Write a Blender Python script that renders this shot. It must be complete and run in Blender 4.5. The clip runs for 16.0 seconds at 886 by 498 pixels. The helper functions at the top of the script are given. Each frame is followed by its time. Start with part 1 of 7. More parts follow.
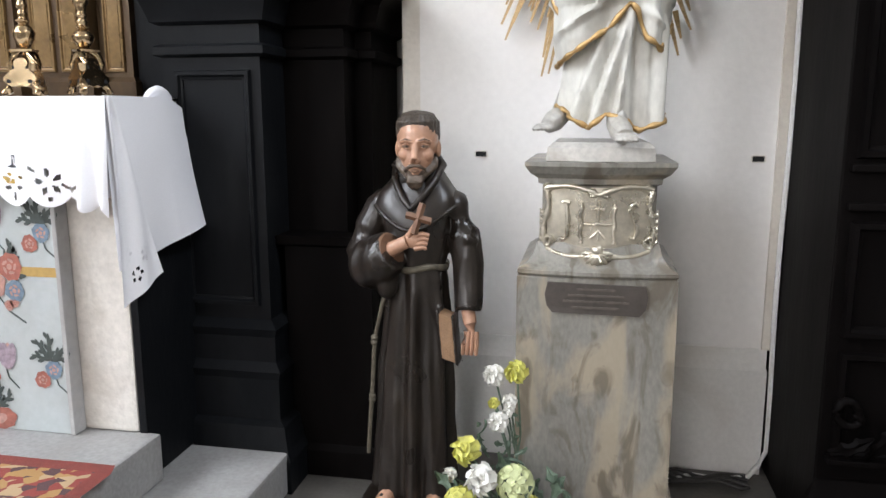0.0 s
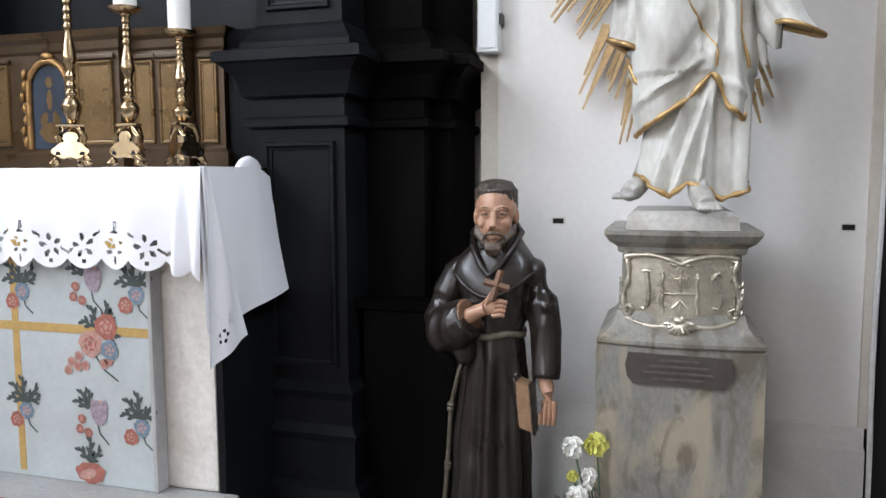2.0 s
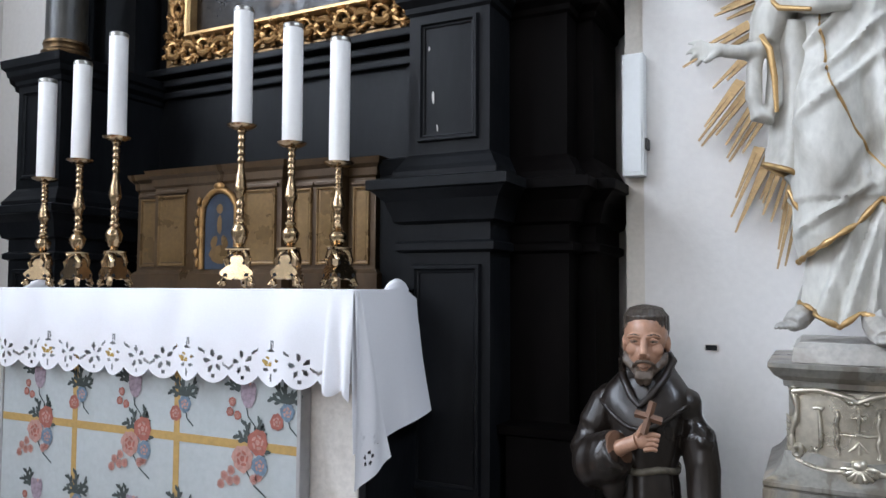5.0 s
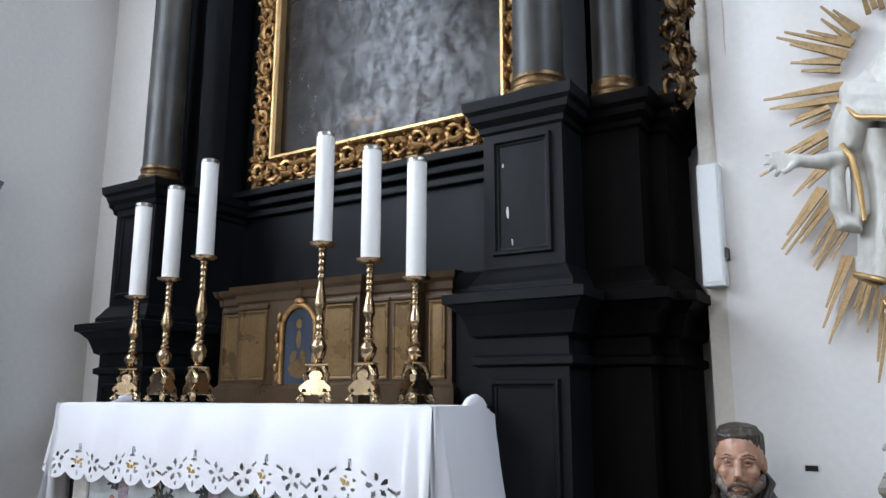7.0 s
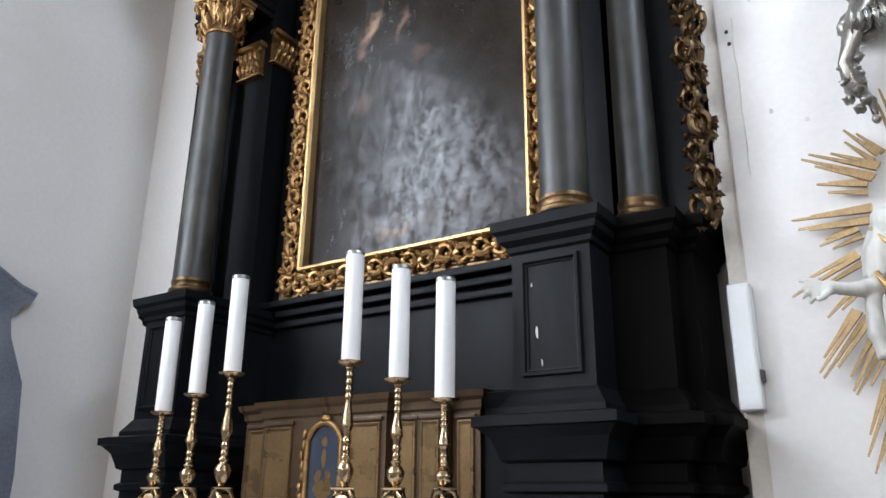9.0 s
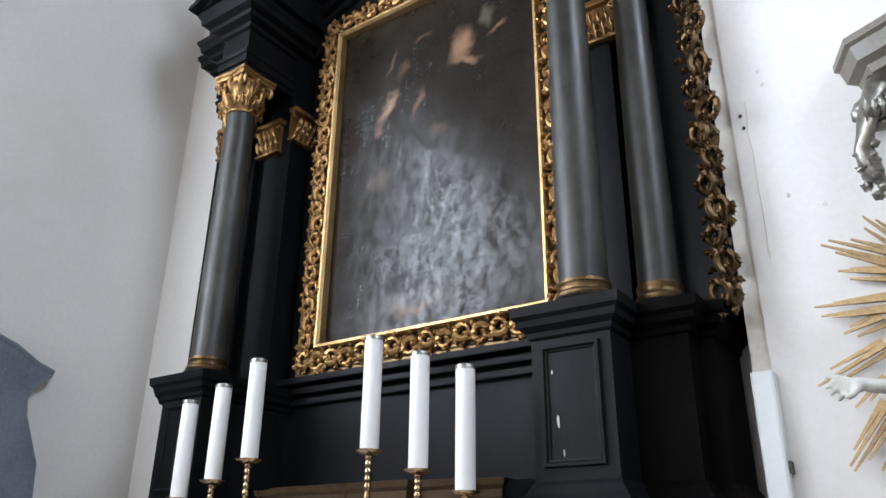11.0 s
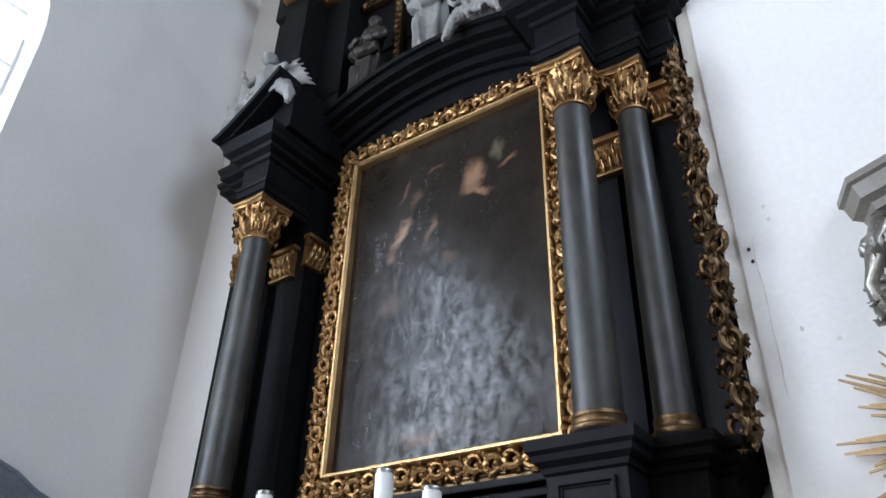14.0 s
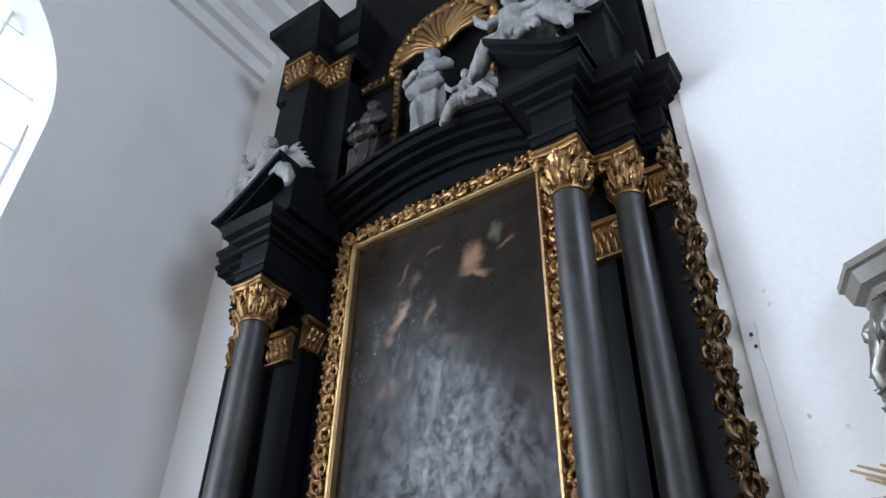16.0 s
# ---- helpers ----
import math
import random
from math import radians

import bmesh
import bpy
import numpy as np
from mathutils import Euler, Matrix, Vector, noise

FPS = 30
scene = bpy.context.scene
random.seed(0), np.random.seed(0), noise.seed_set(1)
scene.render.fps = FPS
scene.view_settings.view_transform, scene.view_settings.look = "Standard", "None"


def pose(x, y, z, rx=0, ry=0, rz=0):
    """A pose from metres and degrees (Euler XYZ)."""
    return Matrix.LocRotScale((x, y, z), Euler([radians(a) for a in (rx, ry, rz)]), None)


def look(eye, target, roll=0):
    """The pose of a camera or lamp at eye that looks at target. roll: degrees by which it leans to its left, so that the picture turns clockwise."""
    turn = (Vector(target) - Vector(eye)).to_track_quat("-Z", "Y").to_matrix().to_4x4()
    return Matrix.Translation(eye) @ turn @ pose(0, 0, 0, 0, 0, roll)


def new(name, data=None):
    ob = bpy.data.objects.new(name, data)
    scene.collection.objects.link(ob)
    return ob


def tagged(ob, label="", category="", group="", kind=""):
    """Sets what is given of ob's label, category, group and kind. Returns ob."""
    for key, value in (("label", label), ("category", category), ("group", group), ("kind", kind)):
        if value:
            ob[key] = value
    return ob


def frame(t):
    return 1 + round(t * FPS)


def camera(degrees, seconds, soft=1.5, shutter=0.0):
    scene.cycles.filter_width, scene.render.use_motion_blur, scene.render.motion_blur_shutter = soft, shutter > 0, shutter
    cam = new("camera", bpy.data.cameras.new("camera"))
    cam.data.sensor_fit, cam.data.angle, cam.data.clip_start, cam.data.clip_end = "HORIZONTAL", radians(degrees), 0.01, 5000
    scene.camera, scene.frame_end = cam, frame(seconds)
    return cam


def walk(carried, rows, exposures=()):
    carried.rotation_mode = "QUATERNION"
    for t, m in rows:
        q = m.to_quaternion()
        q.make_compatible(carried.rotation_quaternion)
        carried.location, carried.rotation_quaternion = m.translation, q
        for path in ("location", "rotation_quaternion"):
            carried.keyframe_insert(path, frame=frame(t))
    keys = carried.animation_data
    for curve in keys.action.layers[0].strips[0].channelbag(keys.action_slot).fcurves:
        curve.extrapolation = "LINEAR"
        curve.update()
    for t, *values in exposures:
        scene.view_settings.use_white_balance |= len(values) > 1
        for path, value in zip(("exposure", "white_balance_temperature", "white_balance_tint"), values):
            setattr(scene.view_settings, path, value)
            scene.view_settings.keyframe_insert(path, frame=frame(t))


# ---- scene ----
cam = camera(61.24, 16.0)
PATH = [
    (0, (-0.000, 0.000, 1.320), (-0.379, 1.932, 0.966), -0.12),
    (0.5, (-0.003, -0.005, 1.323), (-0.416, 1.927, 1.014), -0.36),
    (1, (-0.010, -0.003, 1.329), (-0.466, 1.924, 1.048), -0.34),
    (1.5, (-0.014, -0.013, 1.335), (-0.536, 1.904, 1.103), -0.34),
    (2, (-0.016, -0.017, 1.338), (-0.585, 1.891, 1.148), -0.26),
    (2.5, (-0.016, -0.016, 1.344), (-0.655, 1.873, 1.199), -0.33),
    (3, (-0.021, -0.018, 1.354), (-0.722, 1.853, 1.252), -0.31),
    (3.5, (-0.028, -0.022, 1.361), (-0.786, 1.828, 1.313), -0.02),
    (4, (-0.043, -0.026, 1.371), (-0.849, 1.805, 1.366), -0.00),
    (6.5, (-0.074, -0.045, 1.393), (-1.081, 1.654, 1.708), 0.45),
    (7, (-0.077, -0.052, 1.406), (-1.116, 1.613, 1.793), 0.15),
    (7.5, (-0.073, -0.065, 1.407), (-1.129, 1.566, 1.879), 0.21),
    (8, (-0.094, -0.048, 1.434), (-1.158, 1.557, 1.974), 0.32),
    (8.5, (-0.091, -0.060, 1.444), (-1.146, 1.530, 2.044), 0.80),
    (9, (-0.087, -0.088, 1.492), (-1.140, 1.490, 2.125), 0.62),
    (11.5, (-0.085, -0.157, 1.603), (-1.132, 1.338, 2.422), 0.97),
    (12, (-0.073, -0.180, 1.602), (-1.115, 1.292, 2.468), 1.26),
    (12.5, (-0.076, -0.185, 1.608), (-1.118, 1.260, 2.517), 1.43),
    (13, (-0.077, -0.184, 1.608), (-1.107, 1.233, 2.575), 1.68),
    (13.5, (-0.080, -0.190, 1.610), (-1.084, 1.213, 2.622), 1.62),
    (14, (-0.090, -0.186, 1.621), (-1.076, 1.196, 2.680), 1.58),
    (14.5, (-0.087, -0.201, 1.627), (-1.047, 1.172, 2.720), 1.58),
    (15, (-0.083, -0.214, 1.642), (-1.018, 1.135, 2.784), 1.62),
    (15.5, (-0.086, -0.220, 1.654), (-1.013, 1.103, 2.832), 1.48),
    (16, (-0.098, -0.223, 1.670), (-1.011, 1.073, 2.889), 1.12),
]
walk(cam, [(t, look(eye, target, roll)) for t, eye, target, roll in PATH],
     [(0.0, 0.32, 6600, 14), (2.0, 0.07, 6350, 14), (4.0, -0.16, 6150, 14), (7.0, -0.22, 6000, 12), (9.0, -0.02, 6250, 14), (12.5, -0.20, 6150, 13), (16.0, -0.44, 5800, 13)])

# ---- light ----
world = bpy.data.worlds.new("sky")
scene.world = world
world.use_nodes = True
wn = world.node_tree.nodes
sky = wn.new("ShaderNodeTexSky")
sky.sky_type = "NISHITA"
sky.sun_disc = False
sky.sun_elevation, sky.sun_rotation = radians(38), radians(250)
world.node_tree.links.new(sky.outputs[0], wn["Background"].inputs[0])
wn["Background"].inputs[1].default_value = 0.15


def area_light(name, place, target, w, h, power, colour=(0.93, 0.96, 1.0)):
    lamp = bpy.data.lights.new(name, "AREA")
    lamp.shape, lamp.size, lamp.size_y, lamp.energy, lamp.color = "RECTANGLE", w, h, power, colour
    ob = new(name, lamp)
    ob.matrix_world = look(place, target)
    return ob


area_light("window_daylight", (-4.72, -0.75, 4.45), (0, -0.75, 3.2), 2.3, 3.0, 325, (0.84, 0.92, 1.0))
# fill lamp at an unseen second opening, added further down the nave
area_light("nave_fill", (-4.72, -4.6, 5.0), (0, -4.2, 3.6), 2.6, 3.6, 300, (0.86, 0.93, 1.0))
# frontal fill added behind the camera; no window is known there
area_light("rear_fill", (-1.9, -8.9, 4.0), (-0.6, 0, 1.6), 3.2, 4.0, 290, (1.0, 0.965, 0.93))
# added lamp before the closed east wall, brightens the left wall
area_light("east_fill", (3.92, 0.2, 6.8), (-4.6, 1.0, 4.2), 2.6, 3.0, 560, (0.78, 0.88, 1.0))

# ---- materials ----


def material(name, colour, rough=0.6, metal=0.0, scale=8.0, vary=0.15, bump=0.1, grain=60.0, stain=None, stain_amount=0.0,
             stain_scale=1.5, stain_edge=(0.5, 0.72), spec=0.5, coat=0.0, stretch=(1, 1, 1), rough_vary=0.1, bump_dist=0.004):
    m = bpy.data.materials.new(name)
    m.use_nodes = True
    n, l = m.node_tree.nodes, m.node_tree.links
    p = n["Principled BSDF"]
    co = n.new("ShaderNodeTexCoord")
    mp = n.new("ShaderNodeMapping")
    mp.inputs["Scale"].default_value = stretch
    l.new(co.outputs["Object"], mp.inputs[0])
    big, small = n.new("ShaderNodeTexNoise"), n.new("ShaderNodeTexNoise")
    big.inputs["Scale"].default_value, big.inputs["Detail"].default_value = scale, 5
    small.inputs["Scale"].default_value, small.inputs["Detail"].default_value = grain, 4
    l.new(mp.outputs[0], big.inputs[0])
    l.new(mp.outputs[0], small.inputs[0])
    mix = n.new("ShaderNodeMath")
    mix.operation = "ADD"
    l.new(big.outputs[0], mix.inputs[0])
    l.new(small.outputs[0], mix.inputs[1])
    ramp = n.new("ShaderNodeMapRange")
    ramp.inputs[1].default_value, ramp.inputs[2].default_value = 0.65, 1.35
    ramp.inputs[3].default_value, ramp.inputs[4].default_value = 1 - vary, 1 + vary
    l.new(mix.outputs[0], ramp.inputs[0])
    mul = n.new("ShaderNodeMix")
    mul.data_type, mul.blend_type = "RGBA", "MULTIPLY"
    mul.inputs[0].default_value = 1
    mul.inputs[6].default_value = (*colour, 1)
    l.new(ramp.outputs[0], mul.inputs[7])
    out = mul.outputs[2]
    if stain:
        st = n.new("ShaderNodeTexNoise")
        st.inputs["Scale"].default_value, st.inputs["Detail"].default_value, st.inputs["Distortion"].default_value = stain_scale, 7, 0.6
        l.new(mp.outputs[0], st.inputs[0])
        sr = n.new("ShaderNodeMapRange")
        sr.inputs[1].default_value, sr.inputs[2].default_value = stain_edge
        sr.inputs[4].default_value = stain_amount
        l.new(st.outputs[0], sr.inputs[0])
        mx = n.new("ShaderNodeMix")
        mx.data_type = "RGBA"
        mx.inputs[7].default_value = (*stain, 1)
        l.new(sr.outputs[0], mx.inputs[0])
        l.new(out, mx.inputs[6])
        out = mx.outputs[2]
    l.new(out, p.inputs["Base Color"])
    rr = n.new("ShaderNodeMapRange")
    rr.inputs[1].default_value, rr.inputs[2].default_value = 0.3, 0.7
    rr.inputs[3].default_value, rr.inputs[4].default_value = max(0.02, rough - rough_vary), min(1, rough + rough_vary)
    l.new(big.outputs[0], rr.inputs[0])
    l.new(rr.outputs[0], p.inputs["Roughness"])
    p.inputs["Metallic"].default_value = metal
    p.inputs["Specular IOR Level"].default_value = spec
    p.inputs["Coat Weight"].default_value = coat
    if bump:
        b = n.new("ShaderNodeBump")
        b.inputs["Strength"].default_value, b.inputs["Distance"].default_value = bump, bump_dist
        l.new(mix.outputs[0], b.inputs["Height"])
        l.new(b.outputs[0], p.inputs["Normal"])
    return m


PLASTER = material("white_plaster", (0.74, 0.72, 0.69), 0.85, scale=1.2, vary=0.05, bump=0.25, grain=35, stain=(0.60, 0.56, 0.50), stain_amount=0.35, stain_scale=0.9)
PLASTER_GREY = material("sooty_grey_plaster", (0.40, 0.395, 0.385), 0.88, scale=2, vary=0.12, bump=0.25, grain=40, stain=(0.24, 0.23, 0.22), stain_amount=0.6, stain_scale=1.2)
# darker than the other plaster so that unseen surfaces bounce less light
PLASTER_LOW_BOUNCE = material("low_bounce_plaster", (0.34, 0.32, 0.29), 0.9, scale=2, vary=0.1, bump=0.2)
PLASTER_OLD = material("stained_plaster", (0.62, 0.59, 0.54), 0.9, scale=5, vary=0.14, bump=0.5, grain=60, stain=(0.34, 0.29, 0.23), stain_amount=0.6, stain_scale=4)
TRIM = material("beige_trim_paint", (0.66, 0.62, 0.55), 0.8, scale=3, vary=0.08, bump=0.2, stain=(0.4, 0.33, 0.25), stain_amount=0.4)
DADO = material("grey_dado_paint", (0.66, 0.65, 0.62), 0.8, scale=2, vary=0.08, bump=0.25, stain=(0.5, 0.46, 0.40), stain_amount=0.5, stain_scale=3)
STONE = material("grey_stone_slab", (0.30, 0.295, 0.285), 0.55, scale=4, vary=0.2, bump=0.3, grain=70, stain=(0.24, 0.22, 0.2), stain_amount=0.5, stain_scale=3)
STONE_DARK = material("dark_floor_stone", (0.10, 0.095, 0.085), 0.5, scale=4, vary=0.25, bump=0.3, grain=60, stain=(0.17, 0.15, 0.13), stain_amount=0.6)
BLACK = material("black_painted_wood", (0.0062, 0.0068, 0.0078), 0.42, scale=3, vary=0.3, bump=0.18, grain=45, stain=(0.016, 0.017, 0.018), stain_amount=0.4, stain_scale=5, stretch=(1, 1, 0.35), rough_vary=0.14, spec=0.10)
BLACK_GLOSS = material("black_marbled_column", (0.026, 0.025, 0.021), 0.46, scale=3.5, vary=0.6, bump=0.08, grain=25, stain=(0.075, 0.068, 0.052), stain_amount=0.7, stain_scale=4.5, stretch=(1, 1, 0.5), rough_vary=0.1)
# the cabinet's own wood colour; on the set-back pedestals it stands for shade
BLACK_BROWN_AND_SHADE = material("brown_wood_and_painted_shade", (0.003, 0.0024, 0.0023), 0.52, scale=3, vary=0.35, bump=0.2, grain=40, stain=(0.009, 0.0075, 0.007), stain_amount=0.5, stain_scale=3, stretch=(1, 1, 0.3), spec=0.03)
GOLD = material("carved_gilding", (0.37, 0.215, 0.085), 0.42, 0.85, scale=14, vary=0.3, bump=0.35, grain=90, stain=(0.10, 0.055, 0.02), stain_amount=0.75, stain_scale=14, rough_vary=0.12)
GOLD_EDGE = material("bright_gilding", (0.52, 0.345, 0.155), 0.50, 0.85, scale=9, vary=0.18, bump=0.2, grain=80, stain=(0.25, 0.13, 0.05), stain_amount=0.4, stain_scale=8)
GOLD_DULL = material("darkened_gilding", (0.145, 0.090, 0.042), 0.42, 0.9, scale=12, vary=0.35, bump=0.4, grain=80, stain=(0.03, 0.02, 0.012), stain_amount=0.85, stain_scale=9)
RAY_GOLD = material("tarnished_gold_ray", (0.36, 0.25, 0.125), 0.42, 0.75, scale=18, vary=0.3, bump=0.25, grain=60, stain=(0.16, 0.10, 0.06), stain_amount=0.6, stain_scale=10)
BRASS = material("polished_brass", (0.45, 0.325, 0.19), 0.24, 1.0, scale=10, vary=0.15, bump=0.14, grain=50, stain=(0.22, 0.15, 0.09), stain_amount=0.55, stain_scale=7, rough_vary=0.08)
CAP_METAL = material("grey_metal_cap", (0.36, 0.35, 0.32), 0.35, 0.9, scale=20, vary=0.3, bump=0.2, stain=(0.10, 0.09, 0.08), stain_amount=0.6, stain_scale=30)
BEARD = material("painted_greying_beard", (0.085, 0.060, 0.042), 0.42, scale=50, vary=0.5, bump=0.6, grain=120, stain=(0.22, 0.18, 0.14), stain_amount=0.35, stain_scale=25)
UNDERSIDE = material("dark_bronzed_lining", (0.13, 0.085, 0.045), 0.5, 0.3, scale=14, vary=0.3, bump=0.2)
WAX = material("white_candle", (0.82, 0.81, 0.79), 0.42, scale=6, vary=0.03, bump=0.03)
LINEN = material("white_linen", (0.84, 0.84, 0.86), 0.9, scale=3, vary=0.03, bump=0.15, grain=220)
WALNUT = material("gilded_brown_wood", (0.075, 0.044, 0.019), 0.34, 0.3, scale=5, vary=0.25, bump=0.2, grain=50, stain=(0.05, 0.028, 0.014), stain_amount=0.6, stain_scale=4, stretch=(1, 1, 0.4))
WALNUT_PALE = material("worn_gilt_panel", (0.19, 0.116, 0.046), 0.32, 0.5, scale=6, vary=0.25, bump=0.2, grain=60, stain=(0.16, 0.10, 0.05), stain_amount=0.6, stain_scale=5)
ICON_BLUE = material("blue_icon_ground", (0.018, 0.030, 0.052), 0.4, scale=10, vary=0.3, bump=0.1)
PANEL_BLUE = material("grey_blue_painted_board", (0.44, 0.48, 0.48), 0.6, scale=4, vary=0.07, bump=0.12, grain=50, stain=(0.36, 0.38, 0.36), stain_amount=0.5, stain_scale=3)
OCHRE = material("ochre_painted_band", (0.46, 0.30, 0.10), 0.55, scale=9, vary=0.15, bump=0.1)
P_RED = material("painted_red", (0.33, 0.115, 0.085), 0.6, scale=40, vary=0.3, bump=0.1)
P_PINK = material("painted_pink", (0.43, 0.245, 0.205), 0.6, scale=40, vary=0.3, bump=0.1)
P_BLUE = material("painted_blue", (0.15, 0.215, 0.28), 0.6, scale=40, vary=0.3, bump=0.1)
P_MAUVE = material("painted_mauve", (0.30, 0.24, 0.28), 0.6, scale=30, vary=0.35, bump=0.1)
P_LEAF = material("painted_dark_leaf", (0.055, 0.07, 0.065), 0.6, scale=40, vary=0.3, bump=0.1)
HABIT = material("painted_brown_habit", (0.017, 0.0125, 0.0095), 0.34, scale=5, vary=0.4, bump=0.25, grain=50, stain=(0.04, 0.028, 0.018), stain_amount=0.25, stain_scale=6, coat=0.05, rough_vary=0.12)
SKIN = material("painted_flesh", (0.43, 0.24, 0.155), 0.38, scale=14, vary=0.22, bump=0.15, stain=(0.22, 0.11, 0.07), stain_amount=0.5, stain_scale=14)
EYE_PAINT = material("painted_eye", (0.16, 0.11, 0.08), 0.3, scale=60, vary=0.3, bump=0)
HAIR = material("painted_dark_hair", (0.05, 0.038, 0.028), 0.4, scale=60, vary=0.5, bump=0.6, grain=120)
WOOD_RED = material("reddish_wood", (0.16, 0.085, 0.05), 0.45, scale=20, vary=0.2, bump=0.15)
PAGES = material("book_pages", (0.24, 0.14, 0.075), 0.7, scale=20, vary=0.2, bump=0.4, grain=200)
ROPE = material("greyed_rope", (0.10, 0.085, 0.06), 0.6, scale=60, vary=0.3, bump=0.4)
STATUE_WHITE = material("white_painted_carving", (0.55, 0.54, 0.49), 0.46, scale=7, vary=0.16, bump=0.25, grain=40, stain=(0.25, 0.225, 0.18), stain_amount=0.75, stain_scale=6, stretch=(1.4, 1.4, 0.7))
# dust plus a darker tone standing for the weaker light high up
STATUE_DUSTY_DIM = material("dusty_dimmed_white_carving", (0.25, 0.245, 0.235), 0.6, scale=6, vary=0.2, bump=0.3, grain=40, stain=(0.12, 0.115, 0.11), stain_amount=0.75, stain_scale=5)
STATUE_GREY = material("silvered_grey_carving", (0.42, 0.405, 0.37), 0.42, 0.12, scale=14, vary=0.25, bump=0.3, stain=(0.2, 0.17, 0.13), stain_amount=0.5, stain_scale=9)
STATUE_DARK = material("dark_bronzed_carving", (0.030, 0.025, 0.021), 0.4, scale=9, vary=0.3, bump=0.2)
SILVER = material("silvered_cartouche", (0.56, 0.52, 0.43), 0.3, 0.85, scale=10, vary=0.2, bump=0.25, stain=(0.42, 0.32, 0.2), stain_amount=0.5, stain_scale=6)
SHELF = material("grey_brown_painted_shelf", (0.185, 0.165, 0.135), 0.42, scale=8, vary=0.2, bump=0.2, stain=(0.10, 0.085, 0.065), stain_amount=0.5, stain_scale=6)
SILVER_DULL = material("tarnished_silver_leaf", (0.27, 0.255, 0.225), 0.34, 0.75, scale=14, vary=0.3, bump=0.3, stain=(0.12, 0.10, 0.07), stain_amount=0.6, stain_scale=9)
PLAQUE = material("dark_plaque", (0.055, 0.045, 0.038), 0.4, scale=20, vary=0.2, bump=0.2)
INK = material("worn_lettering", (0.09, 0.075, 0.06), 0.5, scale=30, vary=0.3, bump=0.1)
CABLE_WHITE = material("white_cable", (0.75, 0.74, 0.72), 0.5, bump=0)
CABLE_DARK = material("dark_cable", (0.03, 0.028, 0.026), 0.5, bump=0)
BOX_WHITE = material("white_lamp_housing", (0.74, 0.76, 0.75), 0.5, scale=3, vary=0.03, bump=0.03)
HOLE_SHADE = material("painted_hole_shade", (0.008, 0.008, 0.008), 0.9, bump=0)
EPITAPH = material("blue_grey_marble", (0.165, 0.185, 0.22), 0.4, scale=3, vary=0.25, bump=0.1, stain=(0.25, 0.27, 0.31), stain_amount=0.5, stain_scale=3)
PETAL_W = material("white_petal", (0.78, 0.77, 0.72), 0.7, scale=30, vary=0.08, bump=0.1)
PETAL_Y = material("yellow_green_petal", (0.62, 0.60, 0.16), 0.7, scale=30, vary=0.2, bump=0.1)
PETAL_G = material("pale_green_petal", (0.52, 0.56, 0.30), 0.7, scale=30, vary=0.2, bump=0.1)
LEAF = material("grey_green_leaf", (0.09, 0.13, 0.09), 0.6, scale=25, vary=0.3, bump=0.1)
VASE_BLUE = material("dark_blue_vase", (0.012, 0.025, 0.07), 0.2, bump=0)


def marble_material():
    """Painted grey-olive marbling with ochre and pale drifting veins."""
    m = material("marbled_grey_plinth", (0.20, 0.19, 0.165), 0.33, scale=3, vary=0.25, bump=0.08, stain=(0.36, 0.295, 0.205), stain_amount=0.65, stain_scale=3.8, stain_edge=(0.50, 0.60), stretch=(1.6, 1.6, 0.7))
    n, l = m.node_tree.nodes, m.node_tree.links
    p = n["Principled BSDF"]
    old = p.inputs["Base Color"].links[0].from_socket
    co = n.new("ShaderNodeTexCoord")
    mp = n.new("ShaderNodeMapping")
    mp.inputs["Scale"].default_value, mp.inputs["Rotation"].default_value = (1.5, 1.5, 0.6), (0, radians(-28), 0)
    l.new(co.outputs["Object"], mp.inputs[0])
    ns = n.new("ShaderNodeTexNoise")
    ns.inputs["Scale"].default_value, ns.inputs["Detail"].default_value, ns.inputs["Distortion"].default_value = 7.0, 6, 1.4
    l.new(mp.outputs[0], ns.inputs[0])
    dark = n.new("ShaderNodeMapRange")
    dark.inputs[1].default_value, dark.inputs[2].default_value, dark.inputs[4].default_value = 0.50, 0.62, 0.75
    l.new(ns.outputs[0], dark.inputs[0])
    mx = n.new("ShaderNodeMix")
    mx.data_type = "RGBA"
    mx.inputs[7].default_value = (0.105, 0.085, 0.06, 1)
    l.new(dark.outputs[0], mx.inputs[0])
    l.new(old, mx.inputs[6])
    l.new(mx.outputs[2], p.inputs["Base Color"])
    return m


MARBLE = marble_material()


